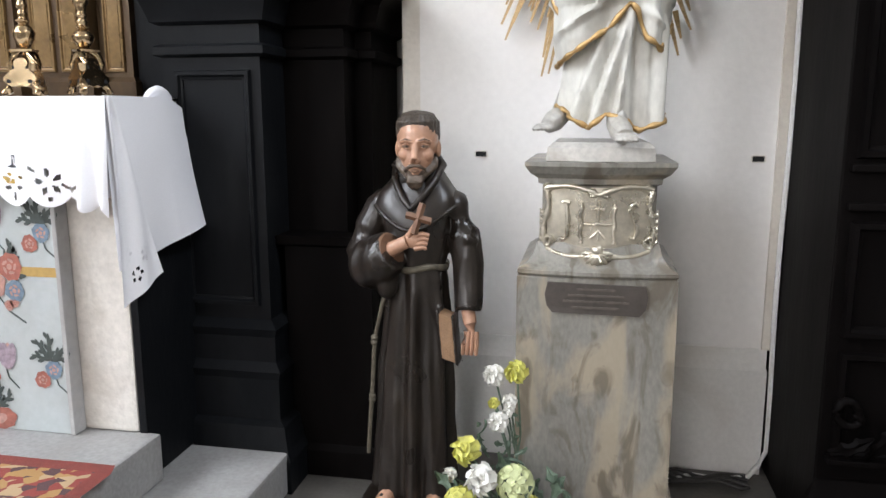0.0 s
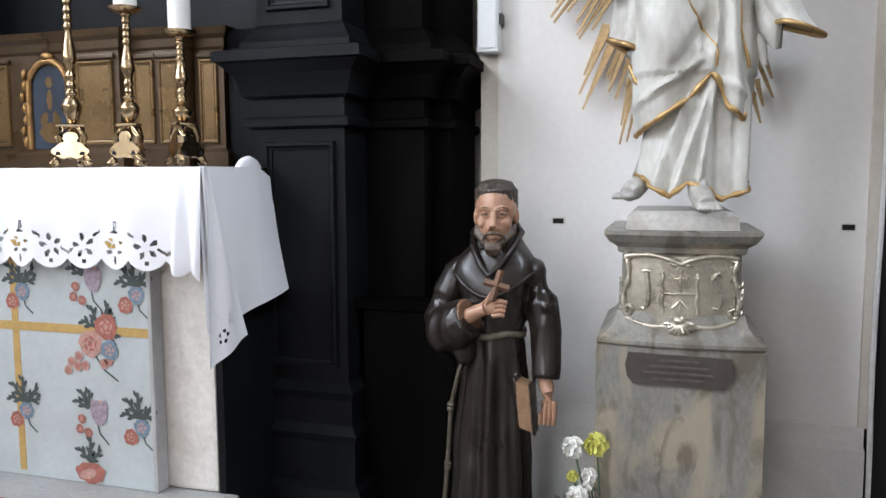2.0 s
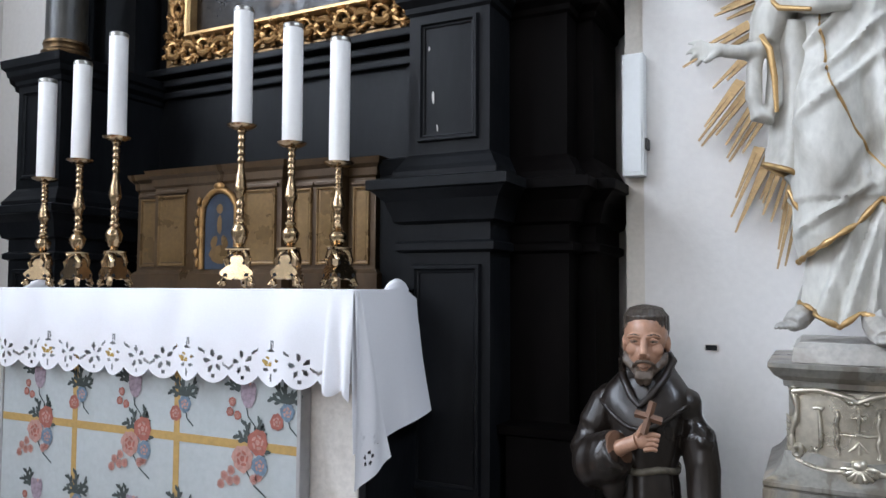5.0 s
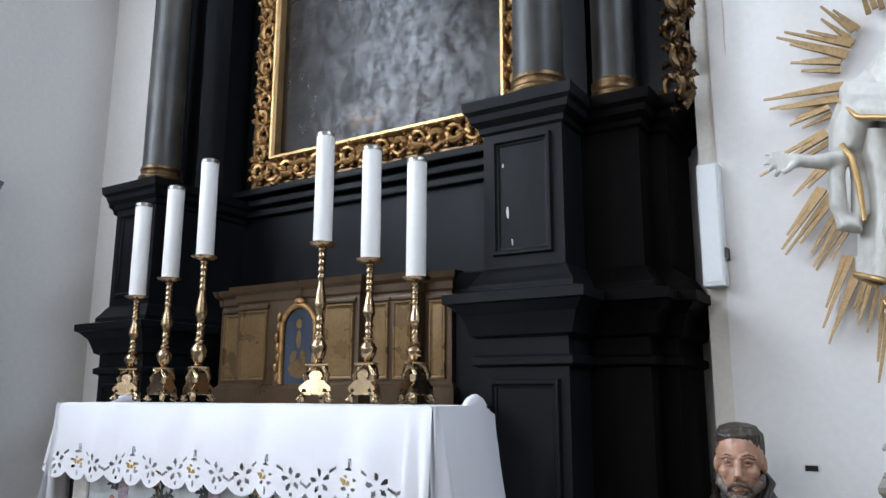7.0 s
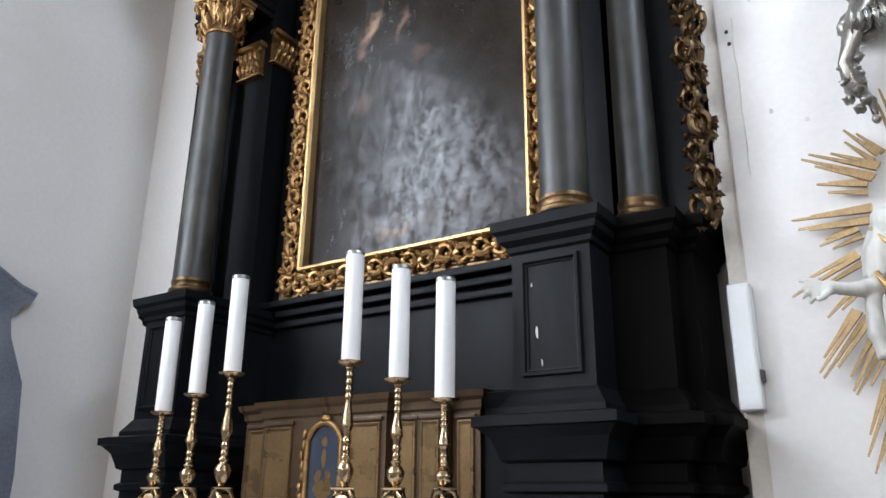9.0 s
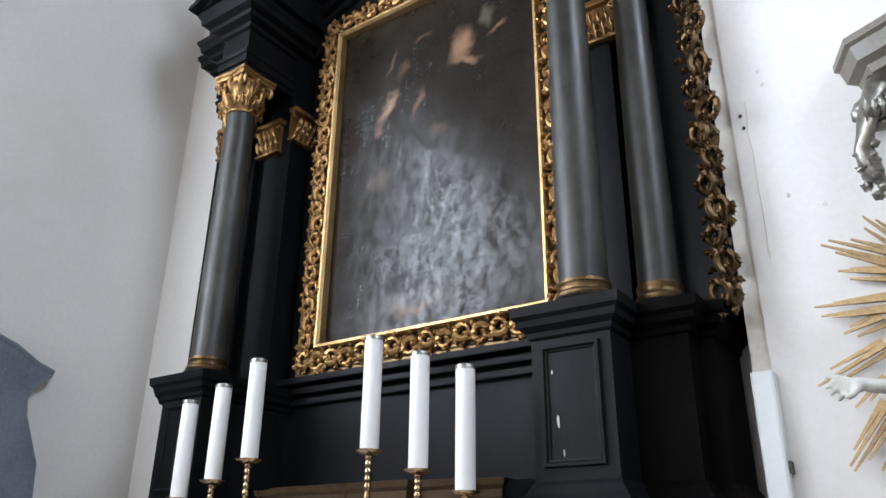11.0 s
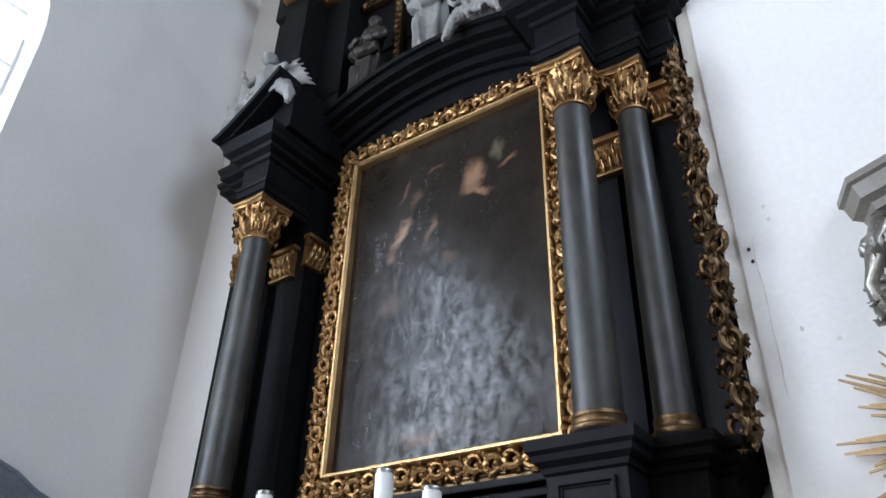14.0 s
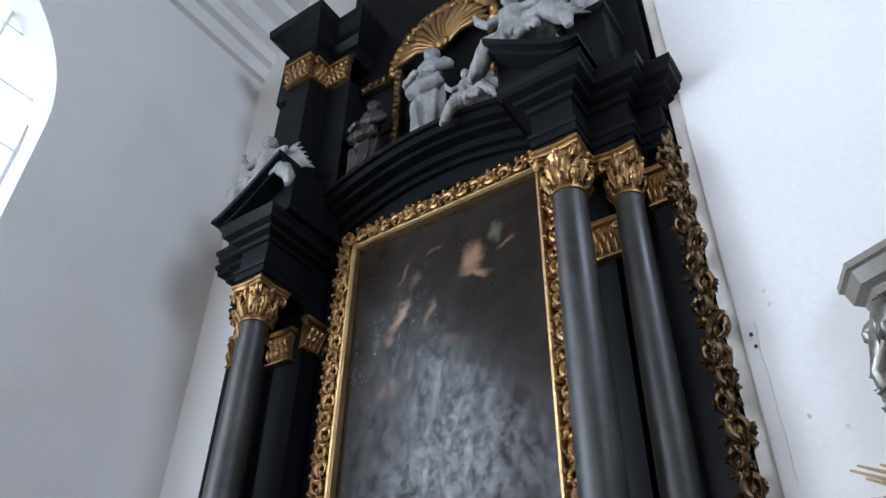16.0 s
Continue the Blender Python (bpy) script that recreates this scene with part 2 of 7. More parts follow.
def canvas_material(cx, cz):
    """Old dark varnished oil canvas: brown ground, middle greyed as painted window glare, a few flesh-toned strokes
    near the top.
    """
    m = material("dark_varnished_canvas", (0.017, 0.0125, 0.009), 0.34, scale=5, vary=0.35, bump=0.05, grain=40, stain=(0.035, 0.030, 0.024), stain_amount=0.5, stain_scale=2.2, spec=0.5, rough_vary=0.1, bump_dist=0.004)
    n, l = m.node_tree.nodes, m.node_tree.links
    p = n["Principled BSDF"]
    out = p.inputs["Base Color"].links[0].from_socket
    co = n.new("ShaderNodeTexCoord")
    nz = n.new("ShaderNodeTexNoise")
    nz.inputs["Scale"].default_value, nz.inputs["Detail"].default_value = 7, 5
    l.new(co.outputs["Object"], nz.inputs[0])
    warp = n.new("ShaderNodeVectorMath")
    warp.operation = "MULTIPLY_ADD"
    warp.inputs[1].default_value = (0.20, 0, 0.20)
    l.new(nz.outputs["Color"], warp.inputs[0])
    l.new(co.outputs["Object"], warp.inputs[2])

    def blob(x, z, wide, high, lean, colour, most):
        nonlocal out
        mp = n.new("ShaderNodeMapping")
        mp.vector_type = "TEXTURE"
        mp.inputs["Location"].default_value = (x + 0.10, 0, z + 0.10)
        mp.inputs["Rotation"].default_value = (0, radians(lean), 0)
        mp.inputs["Scale"].default_value = (wide, 100, high)
        l.new(warp.outputs[0], mp.inputs[0])
        ln = n.new("ShaderNodeVectorMath")
        ln.operation = "LENGTH"
        l.new(mp.outputs[0], ln.inputs[0])
        mr = n.new("ShaderNodeMapRange")
        mr.interpolation_type = "SMOOTHSTEP"
        mr.inputs[1].default_value, mr.inputs[2].default_value, mr.inputs[3].default_value, mr.inputs[4].default_value = 0.10, 1.15, most * 0.85, 0
        l.new(ln.outputs["Value"], mr.inputs[0])
        mx = n.new("ShaderNodeMix")
        mx.data_type = "RGBA"
        mx.inputs[7].default_value = (*colour, 1)
        l.new(mr.outputs[0], mx.inputs[0])
        l.new(out, mx.inputs[6])
        out = mx.outputs[2]

    # these first two grey blobs put the window's glare into the colour
    blob(-0.05, -0.45, 0.55, 0.75, 0, (0.030, 0.030, 0.029), 0.7)
    blob(0.10, -0.60, 0.25, 0.50, 12, (0.05, 0.05, 0.048), 0.6)
    blob(0.0, -0.95, 0.5, 0.12, 0, (0.06, 0.045, 0.03), 0.6)
    blob(-0.10, -1.0, 0.14, 0.05, 0, (0.22, 0.12, 0.06), 0.6)
    blob(0.22, 0.66, 0.10, 0.15, 25, (0.34, 0.20, 0.12), 0.9)
    blob(0.26, 0.54, 0.12, 0.05, 20, (0.32, 0.19, 0.11), 0.8)
    blob(0.40, 0.80, 0.06, 0.08, 0, (0.14, 0.13, 0.09), 0.8)
    blob(0.46, 0.68, 0.09, 0.035, -15, (0.24, 0.13, 0.08), 0.8)
    blob(-0.33, 0.42, 0.055, 0.17, 32, (0.34, 0.21, 0.13), 0.95)
    blob(-0.42, 0.25, 0.05, 0.07, 10, (0.22, 0.12, 0.08), 0.7)
    blob(-0.10, 0.35, 0.045, 0.12, 15, (0.20, 0.12, 0.08), 0.8)
    blob(-0.21, 0.66, 0.06, 0.10, 20, (0.14, 0.085, 0.055), 0.8)
    blob(-0.33, 0.74, 0.02, 0.10, 30, (0.16, 0.10, 0.07), 0.8)
    blob(-0.08, 0.84, 0.10, 0.03, -20, (0.13, 0.075, 0.05), 0.8)
    blob(0.05, 0.12, 0.08, 0.05, 0, (0.13, 0.08, 0.055), 0.6)
    blob(-0.40, -0.10, 0.10, 0.10, 0, (0.12, 0.075, 0.055), 0.6)
    l.new(out, p.inputs["Base Color"])
    # varnish worn off in flakes and dragged brush marks: glossy and matt patches side by side
    def patches(scale, stretch, detail, rough, twist):
        mp = n.new("ShaderNodeMapping")
        mp.inputs["Scale"].default_value = stretch
        l.new(co.outputs["Object"], mp.inputs[0])
        fl = n.new("ShaderNodeTexNoise")
        for key, val in (("Scale", scale), ("Detail", detail), ("Roughness", rough), ("Distortion", twist)):
            fl.inputs[key].default_value = val
        l.new(mp.outputs[0], fl.inputs[0])
        return fl.outputs[0]

    def blend(a, b, fac):
        both = n.new("ShaderNodeMix")
        both.inputs[0].default_value = fac
        l.new(a, both.inputs[2])
        l.new(b, both.inputs[3])
        return both.outputs[0]

    flakes = blend(patches(7.0, (1.5, 1, 0.8), 12, 0.72, 0.5), patches(11.0, (1.5, 1, 0.85), 10, 0.7, 0.15), 0.45)
    flakes = blend(flakes, patches(34.0, (0.7, 1, 1.3), 8, 0.75, 0.1), 0.30)
    for socket, lo, hi in (("Roughness", 0.25, 0.19), ("Specular IOR Level", 0.06, 0.36)):
        mr = n.new("ShaderNodeMapRange")
        mr.inputs[1].default_value, mr.inputs[2].default_value, mr.inputs[3].default_value, mr.inputs[4].default_value = 0.44, 0.59, lo, hi
        l.new(flakes, mr.inputs[0])
        l.new(mr.outputs[0], p.inputs[socket])
    return m


def carpet_material():
    m = material("red_patterned_carpet", (0.20, 0.05, 0.04), 0.95, scale=20, vary=0.25, bump=0.6, grain=260)
    n, l = m.node_tree.nodes, m.node_tree.links
    p = n["Principled BSDF"]
    old = p.inputs["Base Color"].links[0].from_socket
    co = n.new("ShaderNodeTexCoord")
    vo = n.new("ShaderNodeTexVoronoi")
    vo.inputs["Scale"].default_value = 34
    l.new(co.outputs["Object"], vo.inputs[0])
    cr = n.new("ShaderNodeValToRGB")
    cr.color_ramp.interpolation = "CONSTANT"
    el = cr.color_ramp.elements
    el[0].color, el[1].position, el[1].color = (0.27, 0.05, 0.04, 1), 0.35, (0.42, 0.26, 0.09, 1)
    for pos, c in ((0.55, (0.06, 0.045, 0.05, 1)), (0.68, (0.48, 0.36, 0.2, 1)), (0.82, (0.26, 0.05, 0.04, 1))):
        el.new(pos).color = c
    l.new(vo.outputs["Color"], cr.inputs[0])
    mx = n.new("ShaderNodeMix")
    mx.data_type = "RGBA"
    mx.inputs[0].default_value = 0.8
    l.new(old, mx.inputs[6])
    l.new(cr.outputs[0], mx.inputs[7])
    l.new(mx.outputs[2], p.inputs["Base Color"])
    return m


CARPET = carpet_material()
CARPET_EDGE = material("dark_red_carpet_border", (0.20, 0.045, 0.035), 0.95, scale=30, vary=0.3, bump=0.6, grain=260)

# ---- building helpers ----
ORIGIN = {}


def thing(name, place, label, category, group="", kind=""):
    ob = new(name)
    ob.empty_display_size = 0.1
    ob.location = place
    ORIGIN[ob] = Vector(place)
    return tagged(ob, label, category, group, kind)


def part(name, bm, mats, parent=None, label="", smooth=None):
    """Links a bmesh given in world coordinates as one mesh object under a thing or a part."""
    mats = mats if isinstance(mats, (list, tuple)) else [mats]
    off = ORIGIN.get(parent, Vector())
    bmesh.ops.translate(bm, verts=bm.verts, vec=-off)
    bmesh.ops.recalc_face_normals(bm, faces=bm.faces)
    if smooth is not None:
        for face in bm.faces:
            face.smooth = True
        for edge in bm.edges:
            edge.smooth = len(edge.link_faces) == 2 and edge.calc_face_angle(0) < radians(smooth)
    me = bpy.data.meshes.new(name)
    bm.to_mesh(me)
    bm.free()
    for m in mats:
        me.materials.append(m)
    ob = new(name, me)
    if parent:
        ob.parent = parent
    ORIGIN[ob] = off
    return tagged(ob, label) if label else ob


def structure(name, bm, mats, label, category, smooth=None):
    return tagged(part(name, bm, mats, None, "", smooth), label, category, "", "structure")


def piece(name, me, parent, m):
    """One more object on a shared mesh, at the world pose m, under a parent."""
    ob = new(name, me)
    ob.parent = parent
    ob.matrix_basis = Matrix.Translation(-ORIGIN[parent]) @ m
    return ob


def mesh_of(name, bm, mats, smooth=40):
    bmesh.ops.recalc_face_normals(bm, faces=bm.faces)
    for face in bm.faces:
        face.smooth = True
    for edge in bm.edges:
        edge.smooth = len(edge.link_faces) == 2 and edge.calc_face_angle(0) < radians(smooth)
    me = bpy.data.meshes.new(name)
    bm.to_mesh(me)
    bm.free()
    for m in mats:
        me.materials.append(m)
    return me


def B():
    return bmesh.new()


def box(bm, x0, x1, y0, y1, z0, z1, mi=0, bevel=0.0):
    vs = [bm.verts.new((x, y, z)) for x in (x0, x1) for y in (y0, y1) for z in (z0, z1)]
    fs = [bm.faces.new([vs[i] for i in f]) for f in ((0, 1, 3, 2), (4, 6, 7, 5), (0, 4, 5, 1), (2, 3, 7, 6), (0, 2, 6, 4), (1, 5, 7, 3))]
    for f in fs:
        f.material_index = mi
    if bevel:
        es = list({e for f in fs for e in f.edges})
        bmesh.ops.bevel(bm, geom=es, offset=bevel, segments=2, affect="EDGES", profile=0.6)
    return vs


def moulded(bm, x0, x1, y0, y1, steps, mi=0):
    """A block with a rectangular plan whose faces run in and out: steps of (height, how far out)."""
    rings = []
    for z, o in steps:
        rings.append([bm.verts.new(v) for v in ((x0 - o, y0 - o, z), (x1 + o, y0 - o, z), (x1 + o, y1, z), (x0 - o, y1, z))])
    for a, b in zip(rings, rings[1:]):
        for i in range(4):
            bm.faces.new((a[i], a[(i + 1) % 4], b[(i + 1) % 4], b[i])).material_index = mi
    bm.faces.new(rings[0][::-1]).material_index = mi
    bm.faces.new(rings[-1]).material_index = mi


def lathe(bm, cx, cy, prof, n=24, mi=0, flute=0):
    rings = []
    for r, z in prof:
        rings.append([bm.verts.new((cx + r * math.cos(2 * math.pi * i / n), cy + r * math.sin(2 * math.pi * i / n), z)) for i in range(n)])
    for a, b in zip(rings, rings[1:]):
        for i in range(n):
            bm.faces.new((a[i], a[(i + 1) % n], b[(i + 1) % n], b[i])).material_index = mi
    bm.faces.new(rings[0][::-1]).material_index = mi
    bm.faces.new(rings[-1]).material_index = mi


def tube(bm, pts, radii, n=8, mi=0, flat=1.0, up=(0, 0, 1)):
    """A tube along points with a radius at each; flat squeezes it along the binormal."""
    pts = [Vector(p) for p in pts]
    if not isinstance(radii, (list, tuple)):
        radii = [radii] * len(pts)
    rings = []
    for i, p in enumerate(pts):
        d = (pts[min(i + 1, len(pts) - 1)] - pts[max(i - 1, 0)]).normalized()
        u = Vector(up)
        if abs(d.dot(u)) > 0.95:
            u = Vector((0, 1, 0)) if abs(d.y) < 0.9 else Vector((1, 0, 0))
        s = d.cross(u).normalized()
        w = s.cross(d)
        rings.append([bm.verts.new(p + radii[i] * (math.cos(2 * math.pi * k / n) * s + flat * math.sin(2 * math.pi * k / n) * w)) for k in range(n)])
    for a, b in zip(rings, rings[1:]):
        for i in range(n):
            bm.faces.new((a[i], a[(i + 1) % n], b[(i + 1) % n], b[i])).material_index = mi
    bm.faces.new(rings[0][::-1]).material_index = mi
    bm.faces.new(rings[-1]).material_index = mi


def blob(bm, c, r, mi=0, n=12, turn=None, rough=0.0):
    """An ellipsoid, with an uneven skin where rough is given."""
    r = r if isinstance(r, (tuple, list)) else (r, r, r)
    res = bmesh.ops.create_uvsphere(bm, u_segments=n, v_segments=max(6, n * 2 // 3), radius=1)
    m = Matrix.Translation(c) @ (turn.to_4x4() if turn else Matrix()) @ Matrix.Diagonal((*r, 1))
    for v in res["verts"]:
        k = 1 + rough * noise.noise(v.co * 2.3 + Vector(c) * 7)
        v.co = m @ (v.co * k)
        for f in v.link_faces:
            f.material_index = mi


def loft(bm, rings, mi=0, cap=True):
    vr = [[bm.verts.new(p) for p in ring] for ring in rings]
    n = len(vr[0])
    for a, b in zip(vr, vr[1:]):
        for i in range(n):
            f = bm.faces.new((a[i], a[(i + 1) % n], b[(i + 1) % n], b[i]))
            f.material_index = mi
    if cap:
        bm.faces.new(vr[0][::-1]).material_index = mi
        bm.faces.new(vr[-1]).material_index = mi


def robe(bm, secs, folds=9, depth=0.1, phase=0.0, mi=0, n=56, twist=0.0):
    """Drapery: sections of (x, y, z, half width, half depth, strength of folds)."""
    rings = []
    for x, y, z, a, b, k in secs:
        ring = []
        for i in range(n):
            t = 2 * math.pi * i / n
            w = math.sin(folds * t + phase + twist * z) + 0.6 * math.sin((folds * 2 - 3) * t + 1.7 * phase + 3 * z)
            w = math.copysign(abs(w) ** 0.8, w)
            s = 1 + k * depth * w
            ring.append((x + a * s * math.cos(t), y + b * s * math.sin(t), z))
        rings.append(ring)
    loft(bm, rings, mi)


def panel_frame(bm, x0, x1, z0, z1, y, w=0.02, out=0.014, mi=0):
    """A raised picture-frame moulding on a face at y that looks towards -y."""
    loops = []
    for i, o in ((0, 0), (0.15 * w, out), (0.55 * w, out), (0.75 * w, out * 0.4), (w, out * 0.3), (w * 1.02, 0)):
        loops.append([bm.verts.new(v) for v in ((x0 + i, y - o, z0 + i), (x1 - i, y - o, z0 + i), (x1 - i, y - o, z1 - i), (x0 + i, y - o, z1 - i))])
    for a, b in zip(loops, loops[1:]):
        for k in range(4):
            bm.faces.new((a[k], a[(k + 1) % 4], b[(k + 1) % 4], b[k])).material_index = mi


def spiral(size, turns=1.4, n=22, tail=0.9, flip=1):
    """Points of a C-scroll in the x-z plane, from its tail to its eye."""
    pts = []
    for i in range(n):
        k = i / (n - 1)
        a = k * turns * 2 * math.pi
        r = size * (1 - k) ** 0.8 * 0.5 + 0.012 * size
        pts.append((flip * (r * math.cos(a) - tail * size * 0.5 * (1 - k) ** 3), 0, r * math.sin(a)))
    return pts


def leaf_strip(bm, base, tip, width, out, mi=0, lobes=4, side=None):
    """A carved leaf from base to tip, arched outwards along -y (or side), with lobed edges."""
    base, tip = Vector(base), Vector(tip)
    d = tip - base
    o = Vector(side) if side else Vector((0, -1, 0))
    s = d.cross(o).normalized()
    n = lobes * 3
    rows = []
    for i in range(n + 1):
        k = i / n
        w = width * (math.sin(math.pi * min(1, k * 0.92 + 0.08)) ** 0.7) * (0.72 + 0.28 * math.cos(2 * math.pi * k * lobes))
        mid = base + d * k + o * (out * math.sin(math.pi * k) + out * 0.9 * k * k)
        rows.append([bm.verts.new(p) for p in (mid - s * w - o * 0.004, mid - s * w * 0.5 + o * out * 0.28, mid + o * out * 0.1, mid + s * w * 0.5 + o * out * 0.28, mid + s * w - o * 0.004)])
    for a, b in zip(rows, rows[1:]):
        for j in range(4):
            bm.faces.new((a[j], a[j + 1], b[j + 1], b[j])).material_index = mi


def ridge(v):
    """A fold-like height between -1 and 1, long upright and short across."""
    a = noise.noise(Vector((v.x * 15, v.y * 15, v.z * 4.5)))
    b = noise.noise(Vector((v.x * 31 + 5, v.y * 31, v.z * 10)))
    return (1 - 2.6 * abs(a)) * 0.75 + b * 0.35


def fused(bm, mi, voxel, folds):
    """Melts all shapes of one material into a single carved skin with folds, in place."""
    skin = bm.copy()
    bmesh.ops.delete(skin, geom=[f for f in skin.faces if f.material_index != mi], context="FACES")
    bmesh.ops.delete(bm, geom=[f for f in bm.faces if f.material_index == mi], context="FACES")
    bmesh.ops.recalc_face_normals(skin, faces=skin.faces)
    me = bpy.data.meshes.new("rough")
    skin.to_mesh(me)
    skin.free()
    ob = new("rough", me)
    mod = ob.modifiers.new("melt", "REMESH")
    mod.mode, mod.voxel_size = "VOXEL", voxel
    soft = ob.modifiers.new("soften", "SMOOTH")
    soft.factor, soft.iterations = 0.5, 3
    done = bpy.data.meshes.new_from_object(ob.evaluated_get(bpy.context.evaluated_depsgraph_get()))
    bpy.data.objects.remove(ob)
    bpy.data.meshes.remove(me)
    carved = bmesh.new()
    carved.from_mesh(done)
    carved.normal_update()
    for v, shift in [(v, v.normal * folds * ridge(v.co)) for v in carved.verts]:
        v.co += shift
    for f in carved.faces:
        f.material_index = mi
    carved.to_mesh(done)
    carved.free()
    bm.from_mesh(done)
    bpy.data.meshes.remove(done)

# ---- the large structure ----
AX = -2.37          # axis of the altar
WALL_Y = 2.80       # face of the white pier beside the altar
BACK_Y = 3.12       # face of the wall behind the altarpiece


def sheet(bm, a, b, c, d, mi=0):
    bm.faces.new([bm.verts.new(v) for v in (a, b, c, d)]).material_index = mi


bm = B()
box(bm, -4.9, 4.3, -9.3, 3.6, -0.2, 0.0)
floor = structure("floor", bm, STONE_DARK, "worn dark stone church floor with fine joints", "floor")

bm = B()
box(bm, -0.635, 0.655, WALL_Y, 3.5, 0, 10.4)
box(bm, 1.70, 4.0, WALL_Y, 3.5, 0, 10.4)
box(bm, 0.655, 1.70, WALL_Y + 0.15, 3.5, 0, 10.4)
structure("wall_north", bm, PLASTER, "white limewashed plaster pier with faint stains", "wall")
bm = B()
box(bm, -4.6, -0.635, BACK_Y, 3.5, 0, 10.4)
structure("wall_behind_altar", bm, PLASTER, "white plaster wall behind the black altarpiece", "wall")
bm = B()
box(bm, -4.6, -4.115, 2.86, BACK_Y, 0, 10.4)
structure("wall_corner_strip", bm, PLASTER, "narrow dusty white plaster strip beside the altarpiece", "wall")
bm = B()
box(bm, -0.705, -0.635, WALL_Y + 0.012, BACK_Y, 0, 10.4)
structure("trim_pier_edge", bm, TRIM, "narrow beige painted strip along the pier edge", "trim")
bm = B()
moulded(bm, -0.634, 0.652, WALL_Y - 0.035, WALL_Y, [(0, 0), (0.40, 0), (0.43, -0.01), (0.475, -0.028)])
structure("trim_dado", bm, DADO, "low grey plaster dado with a sloping top", "trim")
bm = B()
box(bm, 0.632, 0.668, WALL_Y - 0.02, WALL_Y + 0.1, 0.476, 10.4)
structure("trim_corner", bm, TRIM, "chipped brownish corner strip of the pier", "trim")

# left wall with a round-arched window and an unseen second one added for fill
bm = B()


def arched_wall(bm, x0, x1, ya, yb, z1, holes):
    """A wall along y with round-arched openings through it: holes of (middle, half width, sill, spring)."""
    cuts = sorted(holes)
    last = ya
    for yc, r, sill, spring in cuts:
        box(bm, x0, x1, last, yc - r, 0, z1)
        box(bm, x0, x1, yc - r, yc + r, 0, sill)
        n = 28
        arc = [(yc - r * math.cos(math.pi * i / n), spring + r * math.sin(math.pi * i / n)) for i in range(n + 1)]
        for (y0, a0), (y1, a1) in zip(arc, arc[1:]):
            v = [bm.verts.new(p) for p in ((x0, y0, a0), (x0, y1, a1), (x0, y1, z1), (x0, y0, z1), (x1, y0, a0), (x1, y1, a1), (x1, y1, z1), (x1, y0, z1))]
            for f in ((0, 1, 2, 3), (4, 7, 6, 5), (0, 4, 5, 1)):
                bm.faces.new([v[k] for k in f])
        last = yc + r
    box(bm, x0, x1, last, yb, 0, z1)


arched_wall(bm, -5.0, -4.6, -9.3, 3.5, 10.4, [(-0.2, 1.39, 3.0, 5.6), (-4.6, 1.39, 3.0, 5.6)])
structure("wall_west", bm, PLASTER, "white plaster side wall with tall round-arched window and an added second", "wall")
for name, yc in (("window_1", -0.2), ("window_2_added", -4.6)):
    bm = B()
    for i in range(7):
        y = yc - 1.38 + 2.76 * i / 6
        box(bm, -4.93, -4.90, y - 0.012, y + 0.012, 3.0, 5.6 + math.sqrt(max(0.0, 1.39 ** 2 - (y - yc) ** 2)))
    for i in range(1, 8):
        z = 3.0 + 0.5 * i
        w = 1.38 if z < 5.6 else math.sqrt(max(0.01, 1.39 ** 2 - (z - 5.6) ** 2))
        box(bm, -4.925, -4.905, yc - w, yc + w, z - 0.01, z + 0.01)
    structure(name, bm, BOX_WHITE, "tall arched window with thin glazing bars", "window")

glow = bpy.data.materials.new("overcast_sky")
glow.use_nodes = True
glow.node_tree.nodes["Principled BSDF"].inputs["Base Color"].default_value = (0.8, 0.85, 0.9, 1)
glow.node_tree.nodes["Principled BSDF"].inputs["Emission Color"].default_value = (0.86, 0.93, 1.0, 1)
glow.node_tree.nodes["Principled BSDF"].inputs["Emission Strength"].default_value = 3.0
bm = B()
sheet(bm, (-6.5, -9, 0), (-6.5, 5, 0), (-6.5, 5, 11), (-6.5, -9, 11))
structure("backdrop", bm, glow, "bright overcast sky outside the windows", "sky")

bm = B()
moulded(bm, -4.75, -4.6, -9.2, BACK_Y - 0.0, [(7.70, 0.0), (7.71, 0.06), (7.90, 0.06), (7.92, 0.13), (8.05, 0.15), (8.10, 0.24), (8.3, 0.26), (8.36, 0.40), (8.5, 0.42), (8.52, 0.0)])
structure("trim_cornice", bm, PLASTER, "moulded white plaster cornice below the vault", "cornice")
# ceiling, east and rear walls stay out of view; their dark colour limits bounce
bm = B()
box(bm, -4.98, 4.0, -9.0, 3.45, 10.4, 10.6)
structure("ceiling", bm, PLASTER_LOW_BOUNCE, "plain plaster ceiling, unseen and darkened to bounce less light", "ceiling")
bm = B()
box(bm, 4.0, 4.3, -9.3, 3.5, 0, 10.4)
structure("wall_east", bm, PLASTER_LOW_BOUNCE, "plain plaster side wall, unseen and darkened to bounce less light", "wall")
# unseen rear wall, its opening made up around the frontal fill lamp
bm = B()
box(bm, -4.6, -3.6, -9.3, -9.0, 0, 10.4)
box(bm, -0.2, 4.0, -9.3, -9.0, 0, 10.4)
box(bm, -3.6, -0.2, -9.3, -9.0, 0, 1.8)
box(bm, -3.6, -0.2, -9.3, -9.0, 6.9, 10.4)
structure("wall_south", bm, PLASTER_LOW_BOUNCE, "plain unseen plaster rear wall, darkened against bounce, with an added opening for fill", "wall")

# steps below the altar
bm = B()
box(bm, -4.2, -1.01, 1.35, 3.1, 0.001, 0.15, bevel=0.012)
structure("step_lower", bm, STONE, "worn pale stone step with rounded edge", "step")
bm = B()
